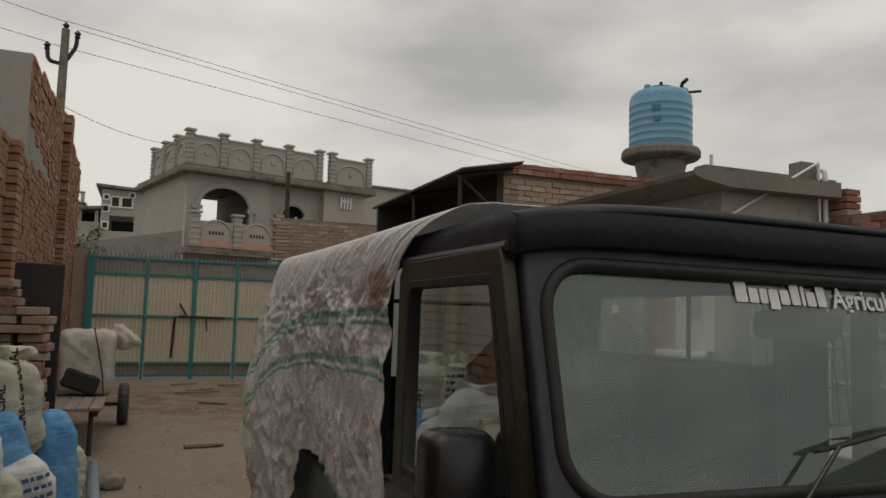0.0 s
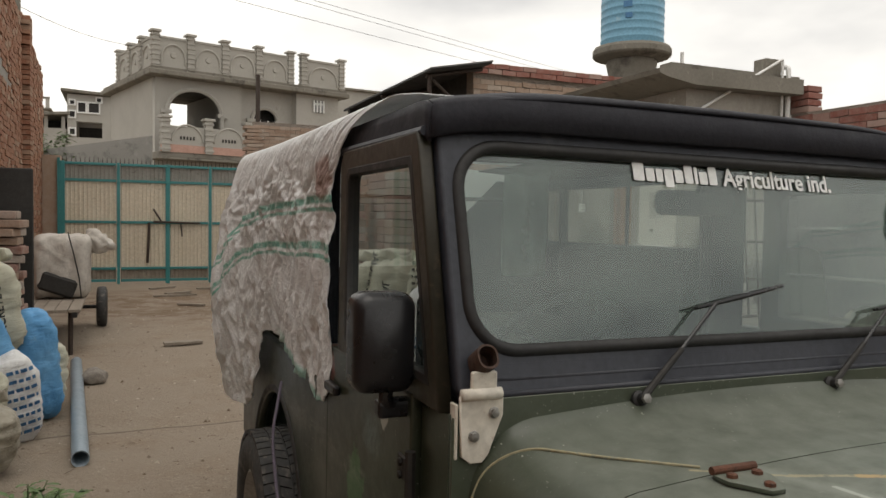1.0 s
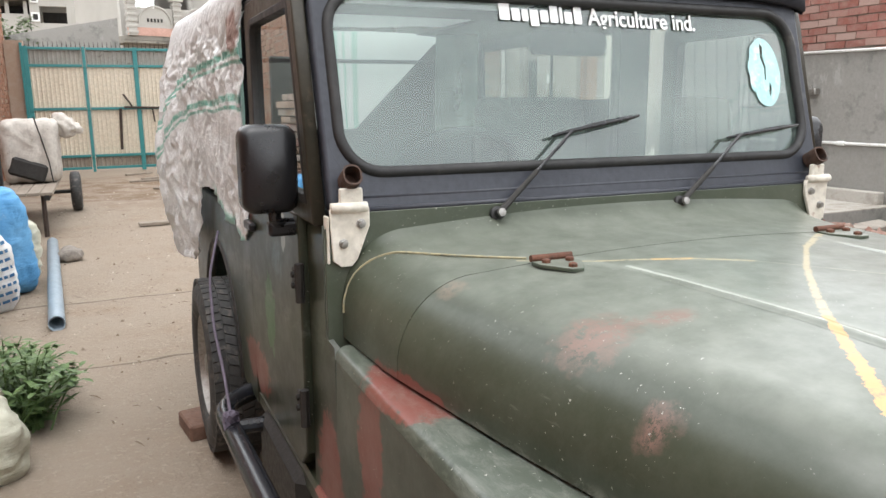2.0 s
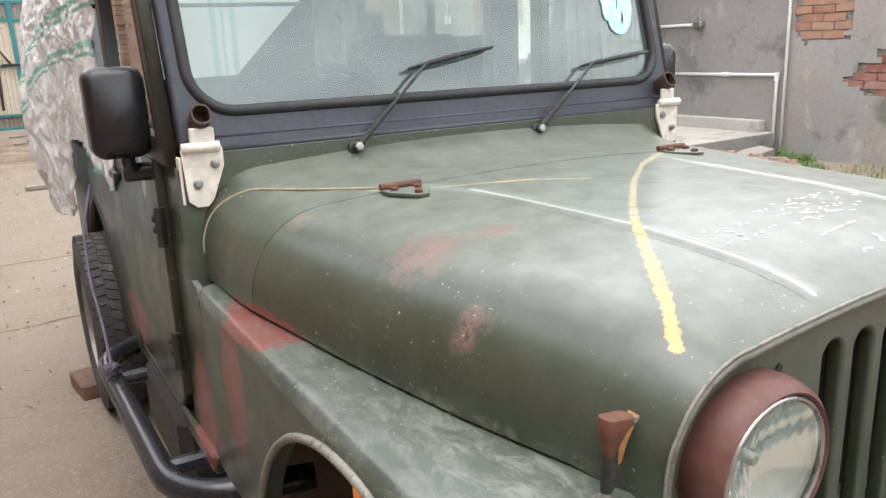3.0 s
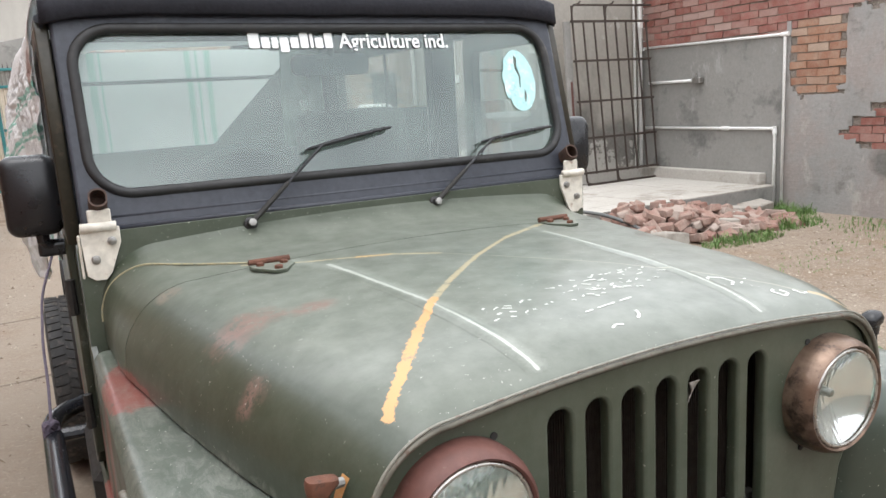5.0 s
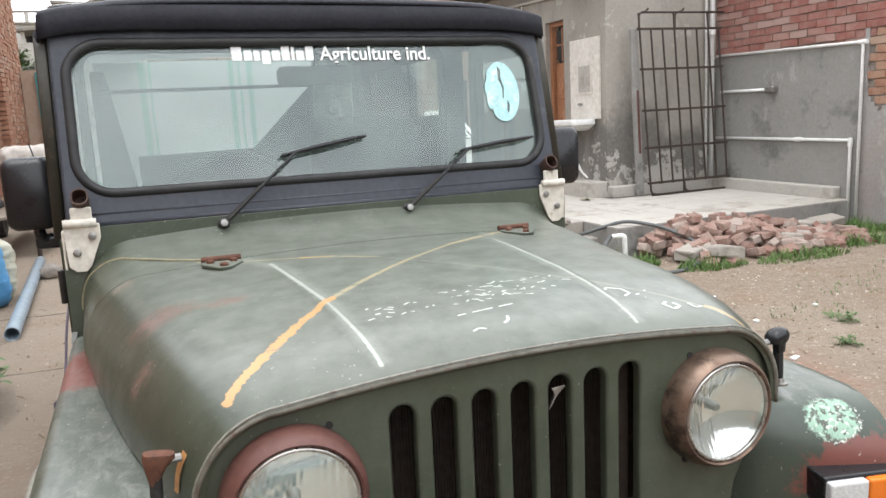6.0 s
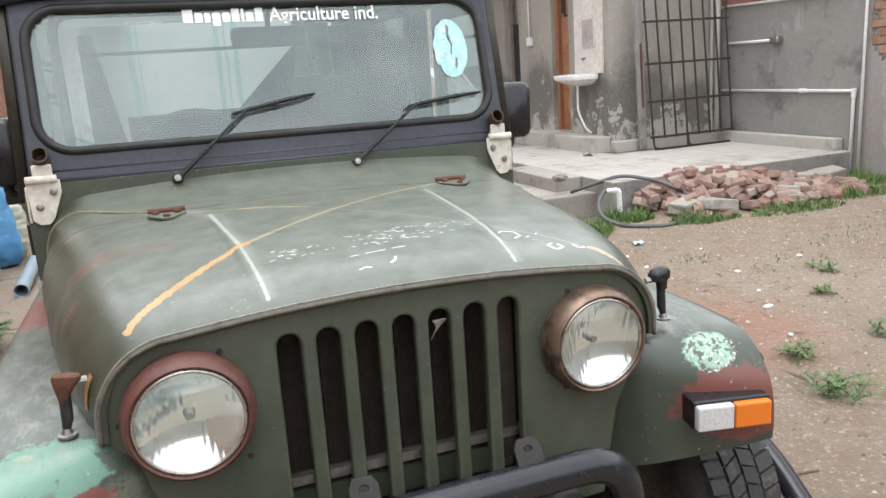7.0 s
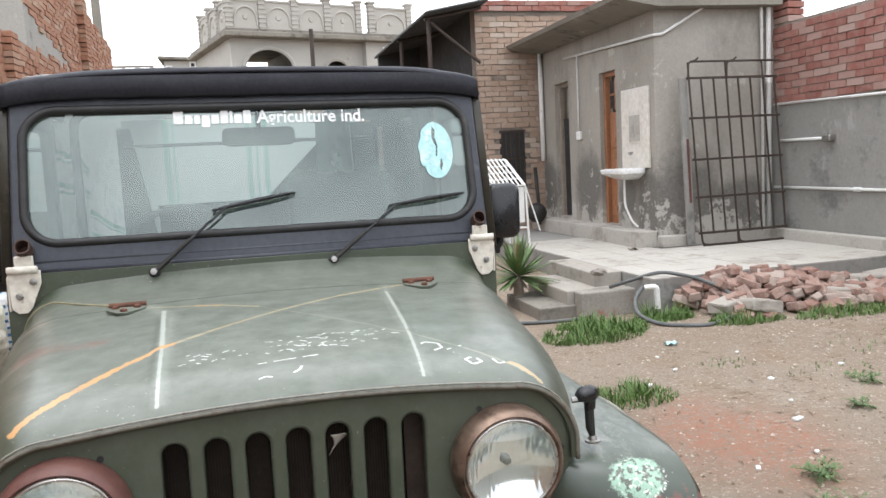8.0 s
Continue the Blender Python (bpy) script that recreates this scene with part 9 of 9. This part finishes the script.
def leaf(bm, p, d, L, w, up):
    d = Vector(d).normalized()
    side = d.cross(Vector((0, 0, 1))).normalized() if abs(d.z) < 0.98 else Vector((1, 0, 0))
    pts = [p, p + d * L * 0.35 + Vector((0, 0, up * 0.5)), p + d * L * 0.75 + Vector((0, 0, up * 0.55)), p + d * L + Vector((0, 0, up * 0.2))]
    ws = (0.15, 1.0, 0.75, 0.03)
    rows = [(bm.verts.new(q - side * w * k), bm.verts.new(q + Vector((0, 0, -0.12 * w))), bm.verts.new(q + side * w * k)) for q, k in zip(pts, ws)]
    for a, b in zip(rows, rows[1:]):
        bm.faces.new((a[0], a[1], b[1], b[0]))
        bm.faces.new((a[1], a[2], b[2], b[1]))


def weed(at, h, spread, stems, seed, label):
    rnd = random.Random(seed)
    w = thing("weed_plant", at, 0, label, "plant", "weeds of the yard")
    bs, bl = bmesh.new(), bmesh.new()
    for _ in range(stems):
        a, k = rnd.uniform(0, 6.283), rnd.uniform(0.2, 1)
        tip = Vector((math.cos(a) * spread * k, math.sin(a) * spread * k, h * rnd.uniform(0.5, 1.1) * (1.1 - 0.5 * k)))
        base = Vector((rnd.uniform(-0.08, 0.08), rnd.uniform(-0.08, 0.08), -0.01))
        pts = [base.lerp(tip, t) + Vector((0, 0, 0.17 * h * math.sin(t * 3.1))) for t in (0, 0.25, 0.5, 0.75, 1)]
        tube(bs, pts, [(1.0 if h > 0.2 else 0.35) * q for q in (0.005, 0.0045, 0.004, 0.003, 0.002)], 5)
        many = 12 if h > 0.2 else 9
        for j in range(many):
            t = 0.12 + 0.86 * j / (many - 1)
            p = base.lerp(tip, t) + Vector((0, 0, 0.17 * h * math.sin(t * 3.1)))
            b = rnd.uniform(0, 6.283)
            leaf(bl, p, (math.cos(b), math.sin(b), rnd.uniform(-0.2, 0.5)), (1.0 if h > 0.2 else 0.32) * rnd.uniform(0.05, 0.10) * (1.25 - 0.5 * t), (1.0 if h > 0.2 else 0.4) * rnd.uniform(0.009, 0.017), 0.01)
    part("stem", bs, M_LEAF, w)
    part("foliage", bl, M_LEAF, w)


weed((-1.54, 3.14, 0.0), 0.36, 0.30, 46, 3, "bushy green weed growing beside the sacks")
weed((-1.60, 3.50, 0.0), 0.32, 0.26, 34, 4, "bushy green weed growing beside the sacks")
weed((2.18, 1.28, 0.0), 0.07, 0.13, 18, 5, "small weed sprouting from the sand")
weed((2.03, 0.92, 0.0), 0.08, 0.19, 30, 6, "small weed sprouting from the sand")
weed((2.75, 1.3, 0.0), 0.06, 0.12, 14, 7, "small weed sprouting from the sand")
weed((3.35, 2.25, 0.0), 0.05, 0.14, 14, 11, "small weed sprouting from the sand")
weed((2.6, 0.55, 0.0), 0.06, 0.13, 16, 12, "small weed sprouting from the sand")
weed((3.0, 1.9, 0.0), 0.05, 0.1, 10, 8, "small weed sprouting from the sand")


def build_agave():
    a = thing("spiky_plant", (2.58, 5.93, 0.008), 0, "spiky green plant with sword leaves beside the steps", "plant")
    rnd = random.Random(9)
    for k in range(95):
        ang, el = rnd.uniform(0, 6.283), rnd.uniform(-0.3, 1.35)
        L = rnd.uniform(0.36, 0.50)
        d = Vector((math.cos(ang) * math.cos(el), math.sin(ang) * math.cos(el), math.sin(el)))
        bm = bmesh.new()
        leaf(bm, Vector((0, 0, 0.20)), d, L, 0.023, 0.01)
        part("leaf", bm, M_LEAF if k % 6 else M_DRYGRASS, a)
    bm = bmesh.new()
    tube(bm, [(0, 0, -0.004), (0, 0, 0.22)], [0.06, 0.045], 8)
    for k in range(22):
        ang = rnd.uniform(0, 6.283)
        leaf(bm, Vector((0, 0, 0.23)), (math.cos(ang) * 0.6, math.sin(ang) * 0.6, -1.0), 0.20, 0.014, 0.0)
    part("dry_base", bm, M_OLDWOOD, a, "dry brown skirt of old leaves")


build_agave()


def build_shrub(at, h, r, seed):
    rnd = random.Random(seed)
    t = thing("tree", at, 0, "small leafy tree behind the wall", "tree", "trees beyond the wall")
    bm = bmesh.new()
    tube(bm, [(0, 0, 0), (0.1, 0, h * 0.5), (0, 0.1, h * 0.9)], [0.14, 0.09, 0.03], 8)
    for k in range(12):
        a = rnd.uniform(0, 6.283)
        z = h * rnd.uniform(0.4, 0.75)
        tube(bm, [(0.05, 0, z), (math.cos(a) * r * 0.7, math.sin(a) * r * 0.7, z + r * rnd.uniform(0.2, 0.9))], [0.04, 0.01], 5)
    part("trunk", bm, M_OLDWOOD, t)
    bm = bmesh.new()
    cl = [(rnd.gauss(0, 0.5) * r, rnd.gauss(0, 0.5) * r, h * 0.78 + rnd.gauss(0, 0.42) * r) for _ in range(38)]
    for c in cl:
        for _ in range(48):
            p = Vector(c) + Vector((rnd.gauss(0, 0.16), rnd.gauss(0, 0.16), rnd.gauss(0, 0.13))) * r
            b = rnd.uniform(0, 6.283)
            leaf(bm, p, (math.cos(b), math.sin(b), rnd.uniform(-0.6, 0.4)), 0.16, 0.035, 0.0)
    part("crown", bm, M_LEAF, t)


build_shrub((-3.6, 24.5, 0), 4.3, 0.7, 5)
build_shrub((-2.9, 20.0, 0), 2.7, 0.5, 6)


# ---- the porch's things ----
def build_rubble():
    r = thing("brick_rubble", (0, 0, 0), 0, "heap of broken dusty bricks against the porch", "bricks")
    rnd = random.Random(51)
    meshes = []
    for k in range(14):
        bm = bmesh.new()
        L = rnd.uniform(0.12, 0.225)
        vs = box(bm, (0, 0, 0), (L, rnd.uniform(0.09, 0.115), rnd.uniform(0.06, 0.075)), bevel=0.010)
        for v in vs:
            v.co += Vector((rnd.uniform(-1, 1), rnd.uniform(-1, 1), rnd.uniform(-1, 1))) * 0.007
        me = bpy.data.meshes.new("brick")
        bm.to_mesh(me)
        bm.free()
        me.materials.append(M_BRICKPIECE)
        meshes.append(me)
    n = 0
    while n < 210:
        x = rnd.uniform(3.62, 5.75)
        y = rnd.uniform(3.85, 4.70)
        top = 0.32 * max(0, 1 - ((y - 4.55) / 0.72) ** 2) * table(((3.55, 0.2), (3.85, 0.85), (4.2, 1.0), (4.7, 0.85), (5.1, 0.55), (5.8, 0.25)), x)
        if top < 0.02:
            continue
        z = top * math.sqrt(rnd.random())
        ob = new("brick", rnd.choice(meshes))
        ob.parent = r
        ob.matrix_basis = pose(x, y, max(0.03, z), rnd.gauss(0, 17), rnd.gauss(0, 17), rnd.uniform(0, 360))
        n += 1
    for x, y in ((5.1, 4.35), (5.5, 4.5), (4.9, 4.1), (5.8, 4.55), (4.75, 4.45), (3.75, 4.1), (3.95, 3.95)):
        bm = bmesh.new()
        box(bm, (x, y, 0.10), (0.30, 0.20, 0.10), pose(0, 0, 0, rnd.uniform(-8, 8), rnd.uniform(-8, 8), rnd.uniform(-40, 40)).to_3x3(), bevel=0.02, seg=2)
        for v in bm.verts:
            v.co += Vector((0.02, 0.02, 0.012)) * noise.noise(v.co * 14)
        part("concrete_lump", bm, M_STEP, r)


build_rubble()


def build_hose():
    bm = bmesh.new()
    pts = [(3.20, 5.13, 0.148), (3.34, 4.98, 0.22), (3.55, 4.82, 0.31), (3.75, 4.55, 0.27), (3.90, 4.25, 0.16), (3.72, 3.95, 0.035), (3.35, 3.80, 0.02), (3.05, 4.02, 0.02), (2.98, 4.25, 0.07), (3.08, 4.44, 0.17), (3.20, 4.52, 0.235)]
    tube(bm, bend(pts, 0.12, 5), 0.017, 10)
    h = tagged(finish("garden_hose", bm, M_HOSE, smooth=True), "thick grey garden hose looped over the rubble", "hose")
    bm = bmesh.new()
    tube(bm, bend([(3.21, 4.50, 0.235), (3.29, 4.44, 0.245), (3.30, 4.44, 0.05)], 0.03), 0.024, 10)
    part("pipe_elbow", bm, M_PVC, h, "white plastic elbow")


build_hose()
bm = bmesh.new()
tube(bm, bend([(1.75, 5.30, -0.06), (2.20, 5.12, -0.095), (2.55, 5.03, -0.10), (2.86, 5.00, -0.095)], 0.2, 5), 0.017, 10)
tagged(finish("garden_hose", bm, M_HOSE, smooth=True), "length of grey hose lying before the steps", "hose")


def build_iron_gate():
    g = thing("iron_grille_gate", (0, 0, 0), 0, "rusty iron grille gate leaning against the wall", "gate")
    lean = lambda x, z: Vector((x, 6.44 + 0.10 * (z - 0.27) / 2.1, z))
    x0, x1 = 5.08, 6.24
    for i in range(8):
        x = lerp(x0, x1, i / 7)
        bm = bmesh.new()
        lo = 0.28 if i in (3,) else 0.40
        dx = -0.09
        tube(bm, [lean(x, lo), lean(x + dx, 2.22 if i % 3 else 2.40)], 0.0115, 8)
        part("bar", bm, M_IRON, g)
    for z in (0.42, 0.84, 1.28, 1.76, 2.22):
        bm = bmesh.new()
        k = -0.09 * (z - 0.28) / 2.1
        box(bm, lean((x0 + x1) / 2 + k, z), (x1 - x0 + 0.05, 0.034, 0.026))
        part("cross_rail", bm, M_IRON, g)
    for xs, z in (((x0 + 0.02, x1 + 0.10), 0.275), ((x0 - 0.05, x1 - 0.0), 2.41)):
        bm = bmesh.new()
        tube(bm, [lean(xs[0], z), lean(xs[1], z)], 0.013, 8)
        part("outer_rail", bm, M_IRON, g)
    for x in (x0 - 0.09, x0 + 0.42):
        bm = bmesh.new()
        tube(bm, bend([lean(x, 2.2), lean(x + 0.01, 2.40), lean(x + 0.10, 2.42), lean(x + 0.14, 2.45)], 0.06), 0.012, 8)
        part("curled_end", bm, M_IRON, g)
    for x in (x0, x0 + 0.5):
        bm = bmesh.new()
        tube(bm, bend([lean(x, 0.44), lean(x + 0.01, 0.29), lean(x + 0.12, 0.272)], 0.05), 0.012, 8)
        part("curled_end", bm, M_IRON, g)
    bm = bmesh.new()
    box(bm, (5.0, 6.60, 1.25), (0.09, 0.04, 1.95), pose(0, 0, 0, 0, -2.5, 0).to_3x3())
    st = part("edge_plate", bm, M_PLASTERDARK, g, "flat steel edge plate with red paint traces")
    bm = bmesh.new()
    box(bm, (5.015, 6.578, 1.15), (0.03, 0.004, 0.75), pose(0, 0, 0, 0, -2.5, 0).to_3x3())
    part("red_paint", bm, M_PRIMER, st)


build_iron_gate()


def build_basin():
    p = thing("basin_panel", (XB, 7.22, 0), 0, "cream marble tile panel with a small tap niche", "tile panel")
    bm = bmesh.new()
    box(bm, (-0.015, 0, 1.70), (0.028, 0.66, 0.98), bevel=0.004)
    part("tile_panel", bm, M_MARBLE, p)
    bm = bmesh.new()
    box(bm, (-0.034, -0.02, 1.70), (0.012, 0.30, 0.36))
    part("niche_frame", bm, M_MARBLE, p)
    bm = bmesh.new()
    box(bm, (-0.041, -0.02, 1.70), (0.006, 0.26, 0.32))
    part("niche_back", bm, M_PORCH, p, "dull grey mirror back")
    bm = bmesh.new()
    tube(bm, bend([(-0.02, 0.06, 1.40), (-0.10, 0.06, 1.40), (-0.10, -0.02, 1.38)], 0.03), 0.011, 8)
    part("tap", bm, M_STEEL, p)
    b = thing("wash_basin", (XB, 7.27, 0), 0, "white ceramic wall basin, chipped and stained", "basin")
    bm = bmesh.new()
    rings = []
    for z, k, d in ((1.21, 1.0, 0.36), (1.195, 1.02, 0.365), (1.15, 1.0, 0.35), (1.10, 0.62, 0.26), (1.07, 0.30, 0.18), (1.068, 0.02, 0.12)):
        rings.append([Vector((-d / 2 + px * d / 0.36, pz * k, z)) for px, pz in rounded(0, 0, 0.36, 0.56, 0.06, 5)])
    ring_loft(bm, rings)
    part("bowl", bm, M_CERAMIC, b, "", True, 40)
    bm = bmesh.new()
    rings = [[Vector((-0.18 + px * k, pz * k, z)) for px, pz in rounded(0, 0, 0.30, 0.50, 0.08, 5)] for z, k in ((1.2125, 1.0), (1.16, 0.8), (1.15, 0.05))]
    ring_loft(bm, rings, True, False)
    part("basin_hollow", bm, M_CERAMIC, b, "", True)
    bm = bmesh.new()
    tube(bm, bend([(-0.16, 0.0, 1.08), (-0.16, 0.0, 0.75), (-0.12, -0.1, 0.55), (-0.05, -0.12, 0.48)], 0.08), 0.014, 8)
    part("waste_pipe", bm, M_PVC, b)


build_basin()


def pipe_run(name, pts, r, label, joints=(), mat=None):
    t = thing(name, (0, 0, 0), 0, label, "pipe", "plumbing on the walls")
    bm = bmesh.new()
    tube(bm, bend(pts, r * 1.6, 4), r, 10)
    part("pipe", bm, mat or M_PVC, t, "", True)
    for p, q in joints:
        bm = bmesh.new()
        d = (Vector(q) - Vector(p)).normalized() * 0.045
        tube(bm, [Vector(p) - d, Vector(p) + d], r * 1.45, 10)
        part("pipe_socket", bm, mat or M_PVC, t)
    return t


XP = XW - 0.06
pipe_run("water_pipe", [(XP, 6.70, 1.895), (XP, 4.63, 1.86), (XP, 4.63, 0.0)], 0.016, "white plastic water pipe along the wall", (((XP, 4.63, 1.86), (XP, 4.7, 1.86)),))
pipe_run("water_pipe", [(XP, 6.70, 0.885), (XP, 4.73, 0.878), (XP, 4.73, 0.0)], 0.018, "white plastic water pipe along the wall", (((XP, 5.40, 0.88), (XP, 5.5, 0.88)), ((XP, 4.73, 0.86), (XP, 4.73, 0.9))))
tap = pipe_run("tap_pipe", [(XP, 6.62, 1.45), (XP, 5.86, 1.45)], 0.018, "white plastic pipe ending in a wall tap", (((XP, 5.86, 1.45), (XP, 5.95, 1.45)),))
bm = bmesh.new()
box(bm, (XP - 0.02, 5.80, 1.45), (0.08, 0.13, 0.07), bevel=0.012)
tube(bm, [(XP - 0.02, 5.83, 1.48), (XP - 0.02, 5.83, 1.53)], 0.012, 8)
part("tap_body", bm, M_STEEL, tap)
pipe_run("down_pipe", [(6.24, YB - 0.04, 0.28), (6.24, YB - 0.04, 3.42), (6.24, YB + 0.4, 3.45)], 0.030, "white down pipe in the corner", (((6.24, YB - 0.04, 2.2), (6.24, YB - 0.04, 2.3)),))
pipe_run("down_pipe", [(6.15, YB - 0.05, 0.28), (6.13, YB - 0.05, 3.50), (4.79, YB - 0.04, 2.76), (XB - 0.03, YB - 0.02, 2.75), (XB - 0.03, 9.25, 2.84)], 0.016, "thin white pipe climbing the wall")
pipe_run("conduit", [(XB - 0.03, 8.81, 2.83), (XB - 0.03, 8.81, 1.76)], 0.010, "thin white electric conduit")
pipe_run("rain_pipe", [(XB - 0.06, 10.10, 3.05), (XB - 0.06, 10.10, 1.35)], 0.035, "stained white rain pipe")
bm = bmesh.new()
box(bm, (XB - 0.025, 8.81, 1.69), (0.05, 0.12, 0.12), bevel=0.008)
sw = tagged(finish("switch_box", bm, M_PVC), "white electric switch box on the wall", "switch")
for k in range(2):
    bm = bmesh.new()
    box(bm, (XB - 0.053, 8.785 + k * 0.05, 1.69), (0.008, 0.03, 0.05))
    part("switch", bm, M_WHITEPAINT, sw)


def build_rack():
    r = thing("white_rack", (3.22, 8.05, 0.26), 12, "white painted steel stand with a slanted slatted top", "rack")

    def rod(nm, a, b, rad=0.011):
        bm = bmesh.new()
        tube(bm, [a, b], rad, 8)
        part(nm, bm, M_WHITEPAINT, r)

    corners = [(-0.26, -0.2), (0.2, -0.2), (0.2, 0.25), (-0.26, 0.25)]
    tops = [0.80, 0.80, 1.14, 1.14]
    for (x, y), z in zip(corners, tops):
        rod("leg", (x * 1.1, y * 1.1, 0), (x, y, z), 0.014)
    for i in range(4):
        j = (i + 1) % 4
        rod("top_rail", (*corners[i], tops[i]), (*corners[j], tops[j]))
        rod("low_rail", (corners[i][0] * 1.08, corners[i][1] * 1.08, 0.25), (corners[j][0] * 1.08, corners[j][1] * 1.08, 0.25), 0.008)
    for k in range(7):
        x = lerp(-0.26, 0.2, (k + 0.5) / 7)
        rod("slat", (x, -0.2, 0.81), (x, 0.25, 1.15), 0.012)
    for k in range(3):
        t = (k + 1) / 4
        rod("cross_slat", (-0.26, lerp(-0.2, 0.25, t), lerp(0.8, 1.14, t)), (0.2, lerp(-0.2, 0.25, t), lerp(0.8, 1.14, t)), 0.01)
    bm = bmesh.new()
    box(bm, (-0.03, -0.19, 0.55), (0.42, 0.01, 0.46))
    part("front_sheet", bm, M_WHITEPAINT, r, "white sheet panel")
    rod("stay", (0.2, -0.2, 0.8), (0.34, -0.3, 0.2), 0.008)


build_rack()


def build_corner_bits():
    bm = bmesh.new()
    tube(bm, [(4.45, 9.85, 0.35), (4.45, 10.0, 1.25)], 0.03, 8)
    bmesh.ops.create_icosphere(bm, subdivisions=2, radius=0.16, matrix=Matrix.Translation((4.35, 9.75, 0.55)))
    tagged(finish("bucket_bundle", bm, M_DARKSTEEL, smooth=True), "dark bundle of cans in the corner", "bundle")
    bm = bmesh.new()
    sheet(bm, lambda u, v: Vector((4.25 + 0.16 * u, 6.62 + 0.08 * v, 0.275 + 0.03 * math.sin(u * 6) * math.sin(v * 4 + 1) ** 2)), 8, 6)
    tagged(thicken(finish("rag", bm, M_SACKDIRTY, smooth=True), 0.006), "dirty rag dropped on the porch", "rag")
    bm = bmesh.new()
    bmesh.ops.create_icosphere(bm, subdivisions=3, radius=1.0)
    for v in bm.verts:
        v.co = Vector((v.co.x * 0.08, v.co.y * 0.06, v.co.z * 0.035)) * (1 + 0.3 * noise.noise(v.co * 2)) + Vector((3.12, 5.18, 0.295))
    tagged(finish("stone", bm, M_STONE), "small stone on the top step", "stone")


build_corner_bits()


def street_pole():
    bm = bmesh.new()
    tube(bm, [(2.10, 20.4, 0), (2.10, 20.4, 5.32)], 0.06, 8)
    tagged(finish("iron_post", bm, M_IRON), "thin dark iron post behind the wall", "post")


street_pole()

# ---- the single bricks of the nearest walls ----
for wall, rows, mat in SINGLE_BRICKS:
    for _, _, f, b in rows:
        me = bpy.data.meshes.new("brick")
        me.from_pydata([tuple(p) for p in f] + [tuple(p) for p in b], [], [(0, 1, 2, 3)] + [(i, 4 + i, 4 + (i + 1) % 4, (i + 1) % 4) for i in range(4)])
        me.update()
        from_mesh("brick", me, {M_BRICKRED: M_BRICKRED1, M_BRICKORANGE: M_BRICKORANGE1, M_BRICKRUST: M_BRICKRUST1}[mat], wall)
